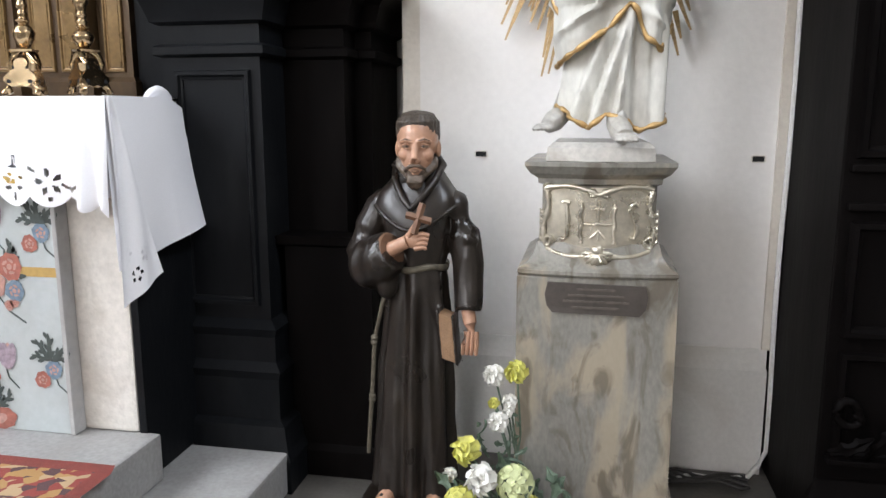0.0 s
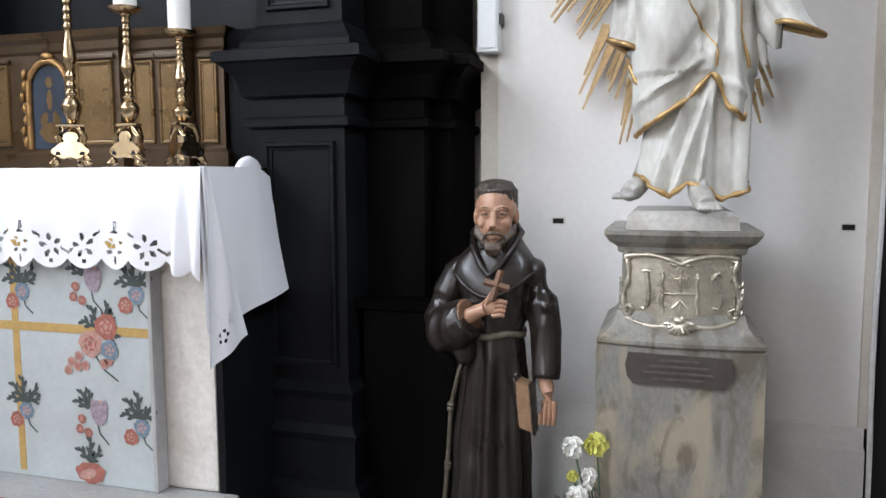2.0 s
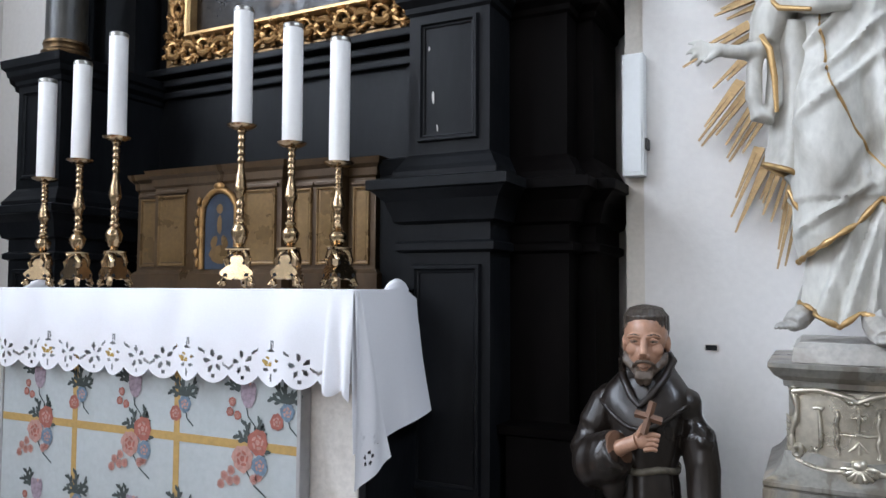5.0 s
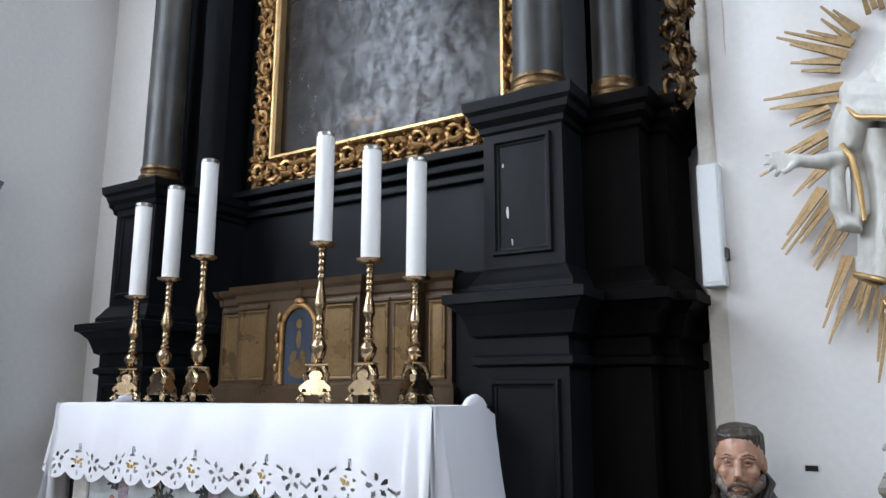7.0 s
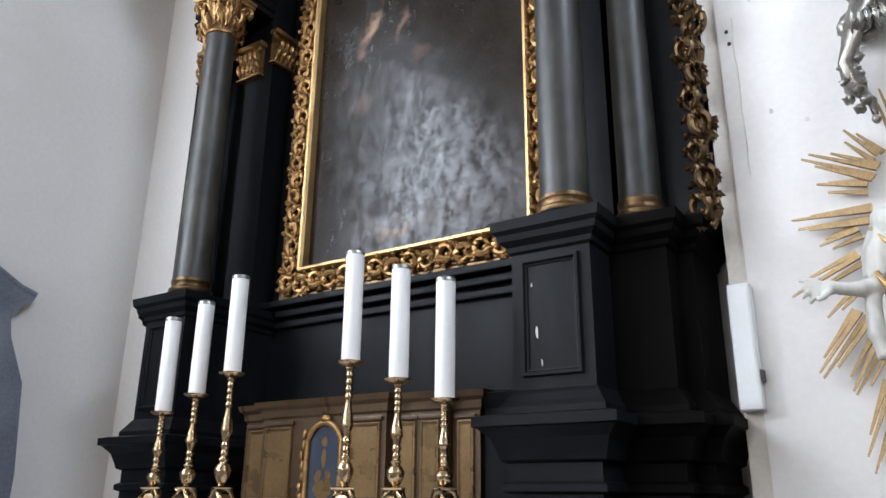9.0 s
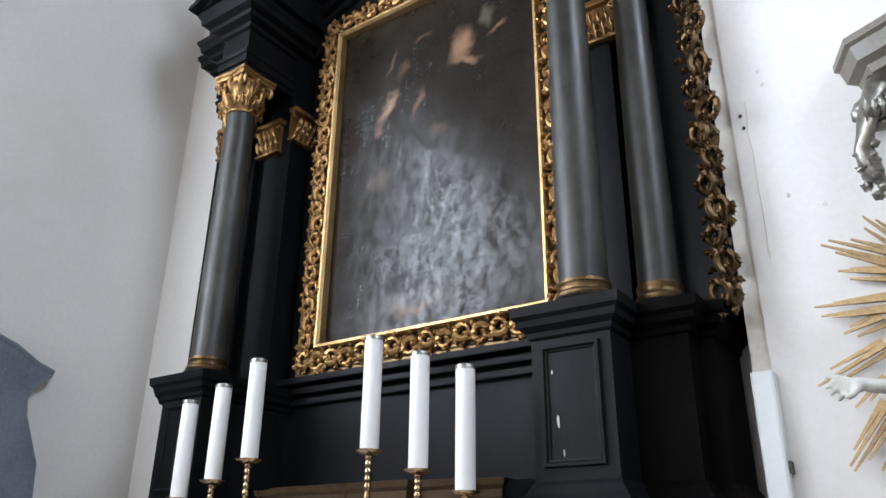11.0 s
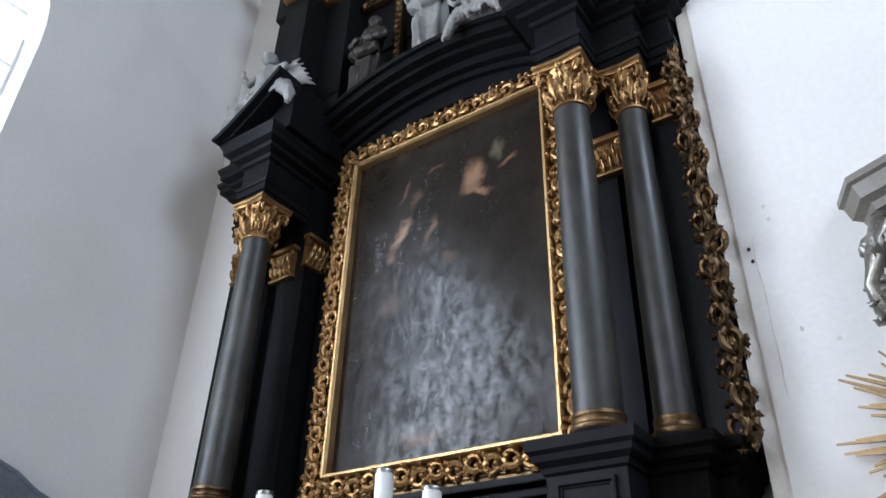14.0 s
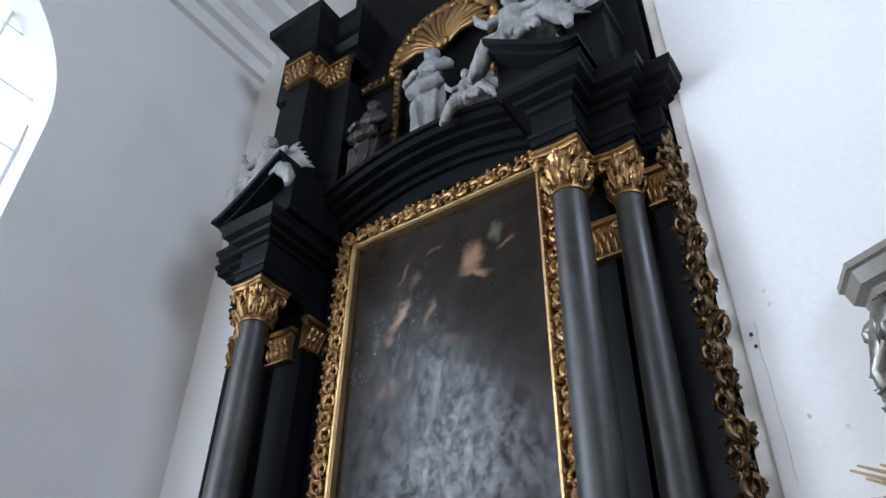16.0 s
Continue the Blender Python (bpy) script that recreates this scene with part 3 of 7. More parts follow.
box(bm, -3.41, -1.33, 1.45, 2.055, 0.151, 0.31, bevel=0.012)
structure("step_altar", bm, STONE, "grey stone altar step with worn edge", "step")

# ---- altarpiece ----
altarpiece = thing("altarpiece", (AX, BACK_Y - 0.1, 0.15), "tall black painted baroque altarpiece with gilded capitals", "altarpiece")

LOWER = [(0.002, 0.09), (0.12, 0.09), (0.15, 0.075), (0.235, 0.06), (0.25, 0.035), (0.40, 0.035), (0.43, 0.045), (0.46, 0.02), (0.55, 0.02), (0.58, 0.03), (0.61, 0.0),
         (1.51, 0.0), (1.52, 0.022), (1.545, 0.022), (1.555, 0.002), (1.615, 0.002), (1.625, 0.025), (1.645, 0.03), (1.66, 0.035), (1.70, 0.05), (1.735, 0.085), (1.74, 0.10), (1.775, 0.10), (1.785, 0.06)]
UPPER = [(1.786, 0.045), (1.81, 0.045), (1.83, 0.03), (1.86, 0.012), (1.875, 0.0), (2.40, 0.0), (2.41, 0.012), (2.43, 0.015), (2.45, 0.04), (2.475, 0.045), (2.49, 0.06), (2.53, 0.065)]


RX = -2.412         # axis of the black architecture, a little off the altar's


def mirrored(x0, x1, side):
    return (x0, x1) if side > 0 else (2 * RX - x1, 2 * RX - x0)


def at_side(x, side, axis=RX):
    return x if side > 0 else 2 * axis - x


def pedestal(x0, x1, y0, side, base, panels):
    # pedestals set back get a blacker coat that paints in the front one's shade
    paint = BLACK if panels else BLACK_BROWN_AND_SHADE
    a, b = mirrored(x0, x1, side)
    bm = B()
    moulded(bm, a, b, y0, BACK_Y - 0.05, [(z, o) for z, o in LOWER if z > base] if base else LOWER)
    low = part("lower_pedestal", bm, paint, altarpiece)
    bm = B()
    moulded(bm, a + 0.02, b - 0.008, y0 + 0.012, BACK_Y - 0.05, UPPER)
    up = part("upper_pedestal", bm, paint, altarpiece)
    if panels:
        bm = B()
        panel_frame(bm, a + 0.045, b - 0.033, 0.66, 1.468, y0 - 0.001, 0.03, 0.016)
        part("panel_moulding", bm, BLACK, low)
        bm = B()
        panel_frame(bm, a + 0.06, b - 0.05, 1.92, 2.375, y0 + 0.011, 0.028, 0.016)
        part("panel_moulding", bm, BLACK, up)


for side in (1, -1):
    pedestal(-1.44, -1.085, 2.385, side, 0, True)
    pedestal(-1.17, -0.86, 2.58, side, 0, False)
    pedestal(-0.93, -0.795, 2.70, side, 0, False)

# box in the recess, its shade put into the blacker colour too
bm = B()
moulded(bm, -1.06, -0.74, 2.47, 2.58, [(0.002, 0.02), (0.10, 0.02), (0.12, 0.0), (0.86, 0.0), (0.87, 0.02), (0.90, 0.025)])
part("recess_box", bm, BLACK_BROWN_AND_SHADE, altarpiece)

# the wall of the altarpiece between the pedestals, with ribs below the picture
bm = B()
a, b = -3.445, -1.38
box(bm, a, b, 3.04, BACK_Y - 0.004, 0.16, 6.2)
box(bm, a, b, 3.02, 3.039, 1.5, 2.35)
back = part("back_panel", bm, BLACK, altarpiece)
for z, o in ((2.44, 0.035), (2.50, 0.06), (2.555, 0.10)):
    bm = B()
    box(bm, a, b, 3.04 - o, 3.0185, z, z + 0.04, bevel=0.008)
    part("rib", bm, BLACK, back)
for side in (1, -1):
    bm = B()
    x0, x1 = (-1.399, -1.372) if side > 0 else (2 * AX + 1.372, 2 * AX + 1.399)
    box(bm, x0, x1, 2.043, 2.50, 0.152, 1.30, bevel=0.004)
    part("side_board", bm, BLACK, altarpiece)


def shaft_profile(r, z0, z1):
    out = []
    for i in range(13):
        k = i / 12
        out.append((r * (1 - 0.13 * k - 0.03 * math.sin(math.pi * k) * -1), z0 + (z1 - z0) * k))
    return out


def capital_mesh():
    """A gilded Corinthian capital about the origin, 0.28 high, for a shaft of radius 0.085."""
    bm = B()
    lathe(bm, 0, 0, [(0.088, -0.012), (0.098, -0.006), (0.098, 0.004), (0.088, 0.01), (0.084, 0.02), (0.086, 0.1), (0.10, 0.19), (0.12, 0.235)], 24)
    for ring, (z0, h, r, w) in enumerate(((0.012, 0.10, 0.088, 0.030), (0.04, 0.155, 0.092, 0.034))):
        for i in range(8):
            t = 2 * math.pi * (i + 0.5 * ring) / 8
            d = Vector((math.cos(t), math.sin(t), 0))
            leaf_strip(bm, d * r + Vector((0, 0, z0)), d * (r + 0.012) + Vector((0, 0, z0 + h)), w, 0.026, lobes=3, side=d)
            blob(bm, d * (r + 0.034) + Vector((0, 0, z0 + h - 0.006)), (0.014, 0.014, 0.010), n=8)
    for i in range(4):
        t = math.pi / 4 + i * math.pi / 2
        d, s = Vector((math.cos(t), math.sin(t), 0)), Vector((-math.sin(t), math.cos(t), 0))
        for k in (-1, 1):
            pts = []
            for j in range(20):
                a = j / 19 * 2.6 * math.pi
                rr = 0.034 * (1 - j / 19) ** 0.7 + 0.006
                pts.append(d * (0.135 + rr * math.cos(a - 1.2)) + Vector((0, 0, 0.205 + rr * math.sin(a - 1.2))) + s * k * 0.012)
            tube(bm, pts, [0.011] * 14 + [0.009, 0.008, 0.008, 0.007, 0.006, 0.006], 6)
        m = i * math.pi / 2
        e = Vector((math.cos(m), math.sin(m), 0))
        blob(bm, e * 0.122 + Vector((0, 0, 0.235)), (0.022, 0.022, 0.026), n=8, rough=0.4)
        leaf_strip(bm, e * 0.098 + Vector((0, 0, 0.14)), e * 0.112 + Vector((0, 0, 0.23)), 0.02, 0.016, lobes=3, side=e)
    rings = []
    for z, o in ((0.236, 0), (0.246, 0.006), (0.258, 0.004), (0.262, 0.012), (0.282, 0.014)):
        ring = []
        for i in range(48):
            t = 2 * math.pi * i / 48
            r = 0.118 + o + 0.066 * (1 - abs(2 * ((t % (math.pi / 2)) / (math.pi / 2)) - 1)) ** 2.2
            ring.append((r * math.cos(t), r * math.sin(t), z))
        rings.append(ring)
    loft(bm, rings)
    return mesh_of("capital", bm, [GOLD], 50)


CAPITAL = capital_mesh()


def pilaster_cap_mesh():
    """Half a capital, flat, for the pilasters behind the columns: 0.22 wide."""
    bm = B()
    box(bm, -0.10, 0.10, -0.012, 0.02, 0, 0.20)
    for i in range(5):
        x = -0.085 + 0.0425 * i
        leaf_strip(bm, (x, -0.012, 0.01), (x, -0.02, 0.10), 0.021, 0.022, lobes=3)
    for i in range(4):
        x = -0.064 + 0.0425 * i
        leaf_strip(bm, (x, -0.012, 0.07), (x, -0.02, 0.17), 0.021, 0.026, lobes=3)
    box(bm, -0.112, 0.112, -0.03, 0.02, -0.014, 0.002, bevel=0.004)
    box(bm, -0.12, 0.12, -0.045, 0.02, 0.20, 0.235, bevel=0.006)
    for s in (-1, 1):
        tube(bm, [(s * 0.105 + x * 0.6, -0.03, 0.17 + z * 0.6) for x, y, z in spiral(0.07, 1.3, 14)], 0.010, 6)
    return mesh_of("pilaster_capital", bm, [GOLD], 50)


PILASTER_CAP = pilaster_cap_mesh()


def column(cx, cy, r, z0, zc):
    bm = B()
    lathe(bm, cx, cy, shaft_profile(r, z0 + 0.12, zc), 40)
    shaft = part("column_shaft", bm, BLACK_GLOSS, altarpiece, "", 40)
    bm = B()
    lathe(bm, cx, cy, [(r * 1.12, z0 + 0.045), (r * 1.18, z0 + 0.055), (r * 1.18, z0 + 0.068), (r * 1.06, z0 + 0.08), (r * 1.05, z0 + 0.10), (r * 1.10, z0 + 0.108), (r * 1.08, z0 + 0.122), (r * 0.98, z0 + 0.127)], 40)
    part("gilt_ring", bm, GOLD_DULL, shaft, "dull gilded base ring", 40)
    bm = B()
    box(bm, cx - r * 1.35, cx + r * 1.35, cy - r * 1.35, cy + r * 1.35, z0, z0 + 0.018)
    lathe(bm, cx, cy, [(r * 1.25, z0 + 0.018), (r * 1.34, z0 + 0.03), (r * 1.25, z0 + 0.046)], 40)
    part("column_base", bm, BLACK, shaft, "", 40)
    k = r / 0.10
    piece("capital", CAPITAL, shaft, Matrix.Translation((cx, cy, zc + 0.005)) @ Matrix.Diagonal((k, k, 1, 1)))


for side in (1, -1):
    column(at_side(-1.25, side), 2.55, 0.102, 2.531, 4.275)
    column(at_side(-1.00, side), 2.74, 0.086, 2.531, 4.275)
    bm = B()
    a, b = mirrored(-1.20, -0.72, side)
    box(bm, a, b, 2.93, BACK_Y - 0.01, 2.53, 5.6)
    a, b = mirrored(-1.40, -1.16, side)
    box(bm, a, b, 2.86, BACK_Y - 0.011, 2.53, 5.6)
    part("pilaster", bm, BLACK, altarpiece)
    bm = B()
    a, b = mirrored(-0.90, -0.72, side)
    box(bm, a, b, 2.80, 2.929, 2.55, 4.6)
    part("side_wing", bm, BLACK, altarpiece)
    piece("pilaster_capital", PILASTER_CAP, altarpiece, Matrix.Translation((at_side(-1.215, side), 2.848, 4.05 if side > 0 else 4.15)))
    piece("pilaster_capital", PILASTER_CAP, altarpiece, Matrix.Translation((at_side(-0.83, side), 2.79, 4.22)) @ Matrix.Diagonal((0.7, 1, 1, 1)))
    piece("pilaster_capital", PILASTER_CAP, altarpiece, pose(at_side(-1.395, side) - side * 0.01, 2.95, 4.22, 0, 0, -90 * side))

ENT = [(4.560, 0.0), (4.60, 0.0), (4.605, 0.012), (4.66, 0.012), (4.665, 0.02), (4.69, 0.025), (4.70, 0.0), (4.86, 0.0), (4.87, 0.02), (4.90, 0.025), (4.92, 0.07), (4.95, 0.075), (4.97, 0.12), (5.01, 0.125), (5.03, 0.14), (5.06, 0.145)]
for side in (1, -1):
    for x0, x1, y0 in ((-1.375, -1.125, 2.43), (-1.13, -0.88, 2.62), (-0.90, -0.735, 2.74)):
        a, b = mirrored(x0, x1, side)
        bm = B()
        moulded(bm, a, b, y0, BACK_Y - 0.012, ENT)
        part("entablature", bm, BLACK, altarpiece)
    # broken pediment rising towards the middle

    def slope(x):
        return 5.065 + 0.40 * ((x + 0.96) / -0.60) ** 1.25 if x < -0.96 else 5.065

    xs = [-0.96 - 0.60 * i / 12 for i in range(13)]
    for name, y0, lo, hi in (("tympanum", 2.40, -0.5, -0.072), ("raking_moulding", 2.27, -0.071, -0.031), ("raking_cornice", 2.22, -0.030, 0.02)):
        bm = B()
        rings = []
        for x in xs:
            z = slope(x)
            zl = max(5.0625, z + lo)
            zh = max(zl + 0.002, z + hi)
            X = at_side(x, side)
            rings.append([(X, y0, zl), (X, 3.05, zl), (X, 3.05, zh), (X, y0, zh)])
        loft(bm, rings)
        part(name, bm, BLACK, altarpiece)

# segmental arch over the picture, built of curved mouldings


def arch_band(bm, r0, r1, y0, y1, half=0.98, n=26):
    prev = None
    for i in range(n + 1):
        x = -half + 2 * half * i / n
        pts = []
        for r in (r0, r1):
            z = 3.35 + math.sqrt(max(0.0, r * r - x * x))
            pts.append(z)
        ring = [bm.verts.new((AX + x, y, z)) for y, z in ((y0, pts[0]), (y1, pts[0]), (y1, pts[1]), (y0, pts[1]))]
        if prev:
            for k in range(4):
                bm.faces.new((prev[k], prev[(k + 1) % 4], ring[(k + 1) % 4], ring[k]))
        else:
            bm.faces.new(ring)
        prev = ring
    bm.faces.new(prev[::-1])


for r0, r1, y0 in ((1.84, 1.98, 2.95), (1.98, 2.03, 2.91), (2.03, 2.10, 2.86), (2.10, 2.14, 2.78), (2.14, 2.21, 2.72), (2.21, 2.25, 2.69)):
    bm = B()
    arch_band(bm, r0, r1, y0, BACK_Y - 0.02)
    part("arch_moulding", bm, BLACK, altarpiece)

# upper storey
bm = B()
box(bm, -3.55, -1.19, 3.02, BACK_Y - 0.006, 6.201, 8.6)
part("upper_back_panel", bm, BLACK, altarpiece)
for side in (1, -1):
    bm = B()
    a, b = mirrored(-1.28, -1.02, side)
    moulded(bm, a, b, 2.60, BACK_Y - 0.02, [(5.066, 0.05), (5.66, 0.05), (5.70, 0.02), (5.75, 0.0), (6.85, 0.0)])
    a, b = mirrored(-1.55, -1.27, side)
    moulded(bm, a, b, 2.82, BACK_Y - 0.02, [(5.066, 0.03), (5.66, 0.03), (5.75, 0.0), (6.85, 0.0)])
    part("upper_pilaster", bm, BLACK, altarpiece)
    bm = B()
    a, b = mirrored(-1.29, -1.01, side)
    moulded(bm, a, b, 2.59, BACK_Y - 0.02, [(7.10, 0.0), (7.16, 0.02), (7.3, 0.0), (7.35, 0.08), (7.42, 0.10), (7.50, 0.18), (7.60, 0.19)])
    a, b = mirrored(-1.60, -1.28, side)
    moulded(bm, a, b, 2.80, BACK_Y - 0.02, [(7.10, 0.0), (7.16, 0.02), (7.3, 0.0), (7.35, 0.06), (7.42, 0.08), (7.50, 0.14), (7.60, 0.15)])
    part("upper_entablature", bm, BLACK, altarpiece)
    bm = B()
    a, b = mirrored(-1.015, -0.742, side)
    moulded(bm, a, b, 2.76, BACK_Y - 0.02, [(5.066, 0.0), (6.9, 0.0), (6.95, 0.03), (7.60, 0.03)])
    part("upper_side_panel", bm, BLACK, altarpiece)
    bm = B()
    a, b = mirrored(-1.13, -0.88, side)
    moulded(bm, a, b, 2.50, 2.755, [(5.066, 0.02), (5.12, 0.02), (5.14, 0.0), (5.56, 0.0), (5.58, 0.025), (5.62, 0.03)])
    part("figure_plinth", bm, BLACK, altarpiece)
    for x, y, s, rz in ((-1.15, 2.585, 1.3, 0), (-1.41, 2.80, 1.25, 0), (-1.285, 2.72, 1.0, -90 * side)):
        piece("pilaster_capital", PILASTER_CAP, altarpiece, pose(at_side(x, side), y, 6.85, 0, 0, rz) @ Matrix.Diagonal((s, 1.3, 1.1, 1)))
for x0, x1, z0, z1 in ((-2.87, -2.80, 5.62, 6.75), (-1.94, -1.87, 5.62, 6.75), (-3.25, -2.80, 6.75, 6.83), (-1.94, -1.49, 6.75, 6.83)):
    bm = B()
    box(bm, x0, x1, 2.95, 3.015, z0, z1, bevel=0.01)
    n = max(2, int(max(x1 - x0, z1 - z0) / 0.07))
    for i in range(n):
        k = (i + 0.5) / n
        blob(bm, (x0 + (x1 - x0) * (k if x1 - x0 > 0.2 else 0.5), 2.945, z0 + (z1 - z0) * (k if z1 - z0 > 0.2 else 0.5)), (0.032, 0.022, 0.032), n=8, rough=0.6)
    part("niche_frame", bm, GOLD_DULL, altarpiece, "carved gilded niche frame", 50)
bm = B()
for i in range(15):
    a = math.pi * (i + 0.5) / 15
    d = Vector((math.cos(a), 0, math.sin(a)))
    c = Vector((AX, 2.93, 6.78))
    tube(bm, [c + d * 0.07, c + d * 0.22 + Vector((0, -0.05, 0)), c + d * 0.40 + Vector((0, -0.02, 0)), c + d * 0.46], [0.010, 0.022, 0.036, 0.012], 8)
for i in range(24):
    a = math.pi * i / 23
    blob(bm, (AX + 0.52 * math.cos(a), 2.94, 6.78 + 0.52 * math.sin(a)), (0.045, 0.03, 0.045), n=8, rough=0.7)
blob(bm, (AX, 2.92, 6.80), (0.08, 0.05, 0.06), n=10, rough=0.4)
part("gilded_shell", bm, GOLD, altarpiece, "gilded scallop shell above the niche", 60)

# ---- picture ----
PX0, PX1, PZ0, PZ1 = -3.105, -1.628, 2.775, 4.985
painting = thing("painting", (AX, 2.99, 2.61), "large dark varnished altar painting in carved gilt frame", "painting")
bm = B()
box(bm, PX0 - 0.03, PX1 + 0.03, 3.0, 3.02, PZ0 - 0.03, PZ1 + 0.03)
canvas = part("canvas", bm, [canvas_material(0, 0)], painting, "darkened oil canvas with patchy glossy varnish")
# put the canvas's own origin at its middle
mid = Vector(((PX0 + PX1) / 2, 3.0, (PZ0 + PZ1) / 2))
canvas.data.transform(Matrix.Translation(ORIGIN[painting] - mid))
canvas.location = mid - ORIGIN[painting]
bm = B()


def frame_run(bm, x0, x1, z0, z1, prof):
    """A mitred frame: prof of (how far outside the opening, y)."""
    loops = []
    for o, y in prof:
        loops.append([bm.verts.new(v) for v in ((x0 - o, y, z0 - o), (x1 + o, y, z0 - o), (x1 + o, y, z1 + o), (x0 - o, y, z1 + o))])
    for a, b in zip(loops, loops[1:]):
        for k in range(4):
            bm.faces.new((a[k], a[(k + 1) % 4], b[(k + 1) % 4], b[k]))


frame_run(bm, PX0, PX1, PZ0, PZ1, [(0, 2.999), (0, 2.950), (0.010, 2.932), (0.024, 2.931), (0.032, 2.948), (0.033, 2.999)])
part("inner_fillet", bm, GOLD_EDGE, painting, "bright gilded inner fillet")
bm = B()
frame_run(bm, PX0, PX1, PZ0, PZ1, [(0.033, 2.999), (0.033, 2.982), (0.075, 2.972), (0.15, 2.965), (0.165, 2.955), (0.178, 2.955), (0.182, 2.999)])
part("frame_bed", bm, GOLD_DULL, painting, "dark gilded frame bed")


def acanthus_mesh(seed, size, gilt):
    """One carved acanthus scroll in relief, about size wide, in the x-z plane, facing -y."""
    rnd = random.Random(seed)
    bm = B()
    pts = spiral(size * 0.86, 1.25, 22, 0.8)
    tube(bm, [(x, -0.012 - 0.016 * math.sin(math.pi * i / 21), z) for i, (x, y, z) in enumerate(pts)], [size * (0.070 + 0.070 * math.sin(math.pi * i / 21)) for i in range(22)], 7)
    blob(bm, (pts[-1][0], -0.022, pts[-1][2]), (size * 0.11, 0.018, size * 0.11), n=8)
    for i in range(6):
        a = rnd.uniform(0, 0.5) + i * 1.05
        r0, r1 = size * 0.34, size * rnd.uniform(0.52, 0.68)
        b0, b1 = Vector((r0 * math.cos(a), -0.004, r0 * math.sin(a))), Vector((r1 * math.cos(a + 0.45), -0.012, r1 * math.sin(a + 0.45)))
        leaf_strip(bm, b0, b1, size * rnd.uniform(0.14, 0.20), 0.026, lobes=3)
    return mesh_of("acanthus_scroll", bm, [gilt], 50)


ACANTHUS = [acanthus_mesh(s, 0.146, GOLD) for s in (1, 2, 3)]
rnd = random.Random(5)
ow = 0.099
k = 0
for (xa, za), (xb, zb) in (((PX0 - ow, PZ0 - ow), (PX1 + ow, PZ0 - ow)), ((PX1 + ow, PZ0 - ow), (PX1 + ow, PZ1 + ow)), ((PX1 + ow, PZ1 + ow), (PX0 - ow, PZ1 + ow)), ((PX0 - ow, PZ1 + ow), (PX0 - ow, PZ0 - ow))):
    ln = math.hypot(xb - xa, zb - za)
    n = round(ln / 0.112)
    for i in range(n):
        t = i / n
        flip = -1 if k % 2 else 1
        along = math.degrees(math.atan2(zb - za, xb - xa))
        m = pose(xa + (xb - xa) * t, 2.972, za + (zb - za) * t, 0, -along + rnd.uniform(-14, 14), 0) @ Matrix.Diagonal((rnd.uniform(0.94, 1.06), 0.92, flip * rnd.uniform(0.86, 0.97), 1))
        piece("acanthus_scroll", ACANTHUS[k % 3], painting, m)
        k += 1

# carved wings on both sides of the altarpiece
for side in (1,):
    wing = thing("carved_wing", (at_side(-0.74, side), 2.75, 2.5), "tall carved acanthus wing with worn gilding", "carving")
    bm = B()
    tube(bm, [(at_side(-0.728 + 0.025 * math.sin(i * 0.9), side), 2.735, 2.50 + 1.95 * i / 40) for i in range(41)], [0.022 + 0.008 * math.sin(i * 1.7) for i in range(41)], 8)
    part("stem", bm, GOLD_DULL, wing, "", 50)
    rnd = random.Random(11)
    scrolls = [acanthus_mesh(s, 0.150, GOLD_DULL) for s in (7, 8, 9)]
    for i in range(17):
        z = 2.55 + 1.86 * i / 16
        s = 1 if i % 2 else -1
        x = at_side(-0.728 + s * 0.012, side)
        m = pose(x, 2.732, z, 0, 90 + rnd.uniform(-25, 25), 0) @ Matrix.Diagonal((rnd.uniform(0.95, 1.15), 1.5, s * rnd.uniform(0.68, 0.80), 1))
        piece("acanthus_scroll", scrolls[i % 3], wing, m)
        if i % 2 == 0 or i % 5 == 0:
            bm = B()
            for q in (-1, 0, 1):
                leaf_strip(bm, (x - s * 0.012, 2.728, z + 0.03), (x - s * (0.012 + 0.022 * q), 2.712, z + 0.03 + rnd.uniform(0.12, 0.17)), 0.022, 0.022, lobes=3)
            part("acanthus_leaf", bm, GOLD_DULL, wing, "", 50)

# ---- altar table ----
altar = thing("altar_table", (AX, 2.2, 0.31), "plastered masonry altar with painted front board", "altar")
bm = B()
box(bm, 2 * AX + 1.40, -1.40, 2.04, 3.03, 0.311, 1.30, bevel=0.012)
part("altar_block", bm, PLASTER_OLD, altar, "rough stained white plaster block")
bm = B()
box(bm, 2 * AX + 1.38, -1.385, 1.985, 3.03, 1.301, 1.366, bevel=0.008)
part("table_slab", bm, STONE, altar)
board = B()
FX0, FX1 = 2 * AX + 1.60, -1.60
box(board, FX0, FX1, 1.99, 2.039, 0.312, 1.29)
board = part("front_board", board, PANEL_BLUE, altar, "grey-blue board painted with flowers and ochre bands")
for x0, x1, z0, z1 in ((FX0 - 0.012, FX0 + 0.004, 0.312, 1.29), (FX1 - 0.004, FX1 + 0.012, 0.312, 1.29)):
    bm = B()
    box(bm, x0, x1, 1.982, 2.039, z0, z1, bevel=0.004)
    part("board_edge", bm, PLASTER_GREY, board, "grey wooden edge strip")
bm = B()
box(bm, FX0 + 0.005, FX1 - 0.005, 1.9886, 1.9898, 0.826, 0.856)
for x in (-2.145, -2.69):
    box(bm, x - 0.014, x + 0.014, 1.9886, 1.9898, 0.33, 0.8258)
    box(bm, x - 0.014, x + 0.014, 1.9886, 1.9898, 0.8562, 1.28)
part("ochre_band", bm, OCHRE, board, "ochre painted bands")


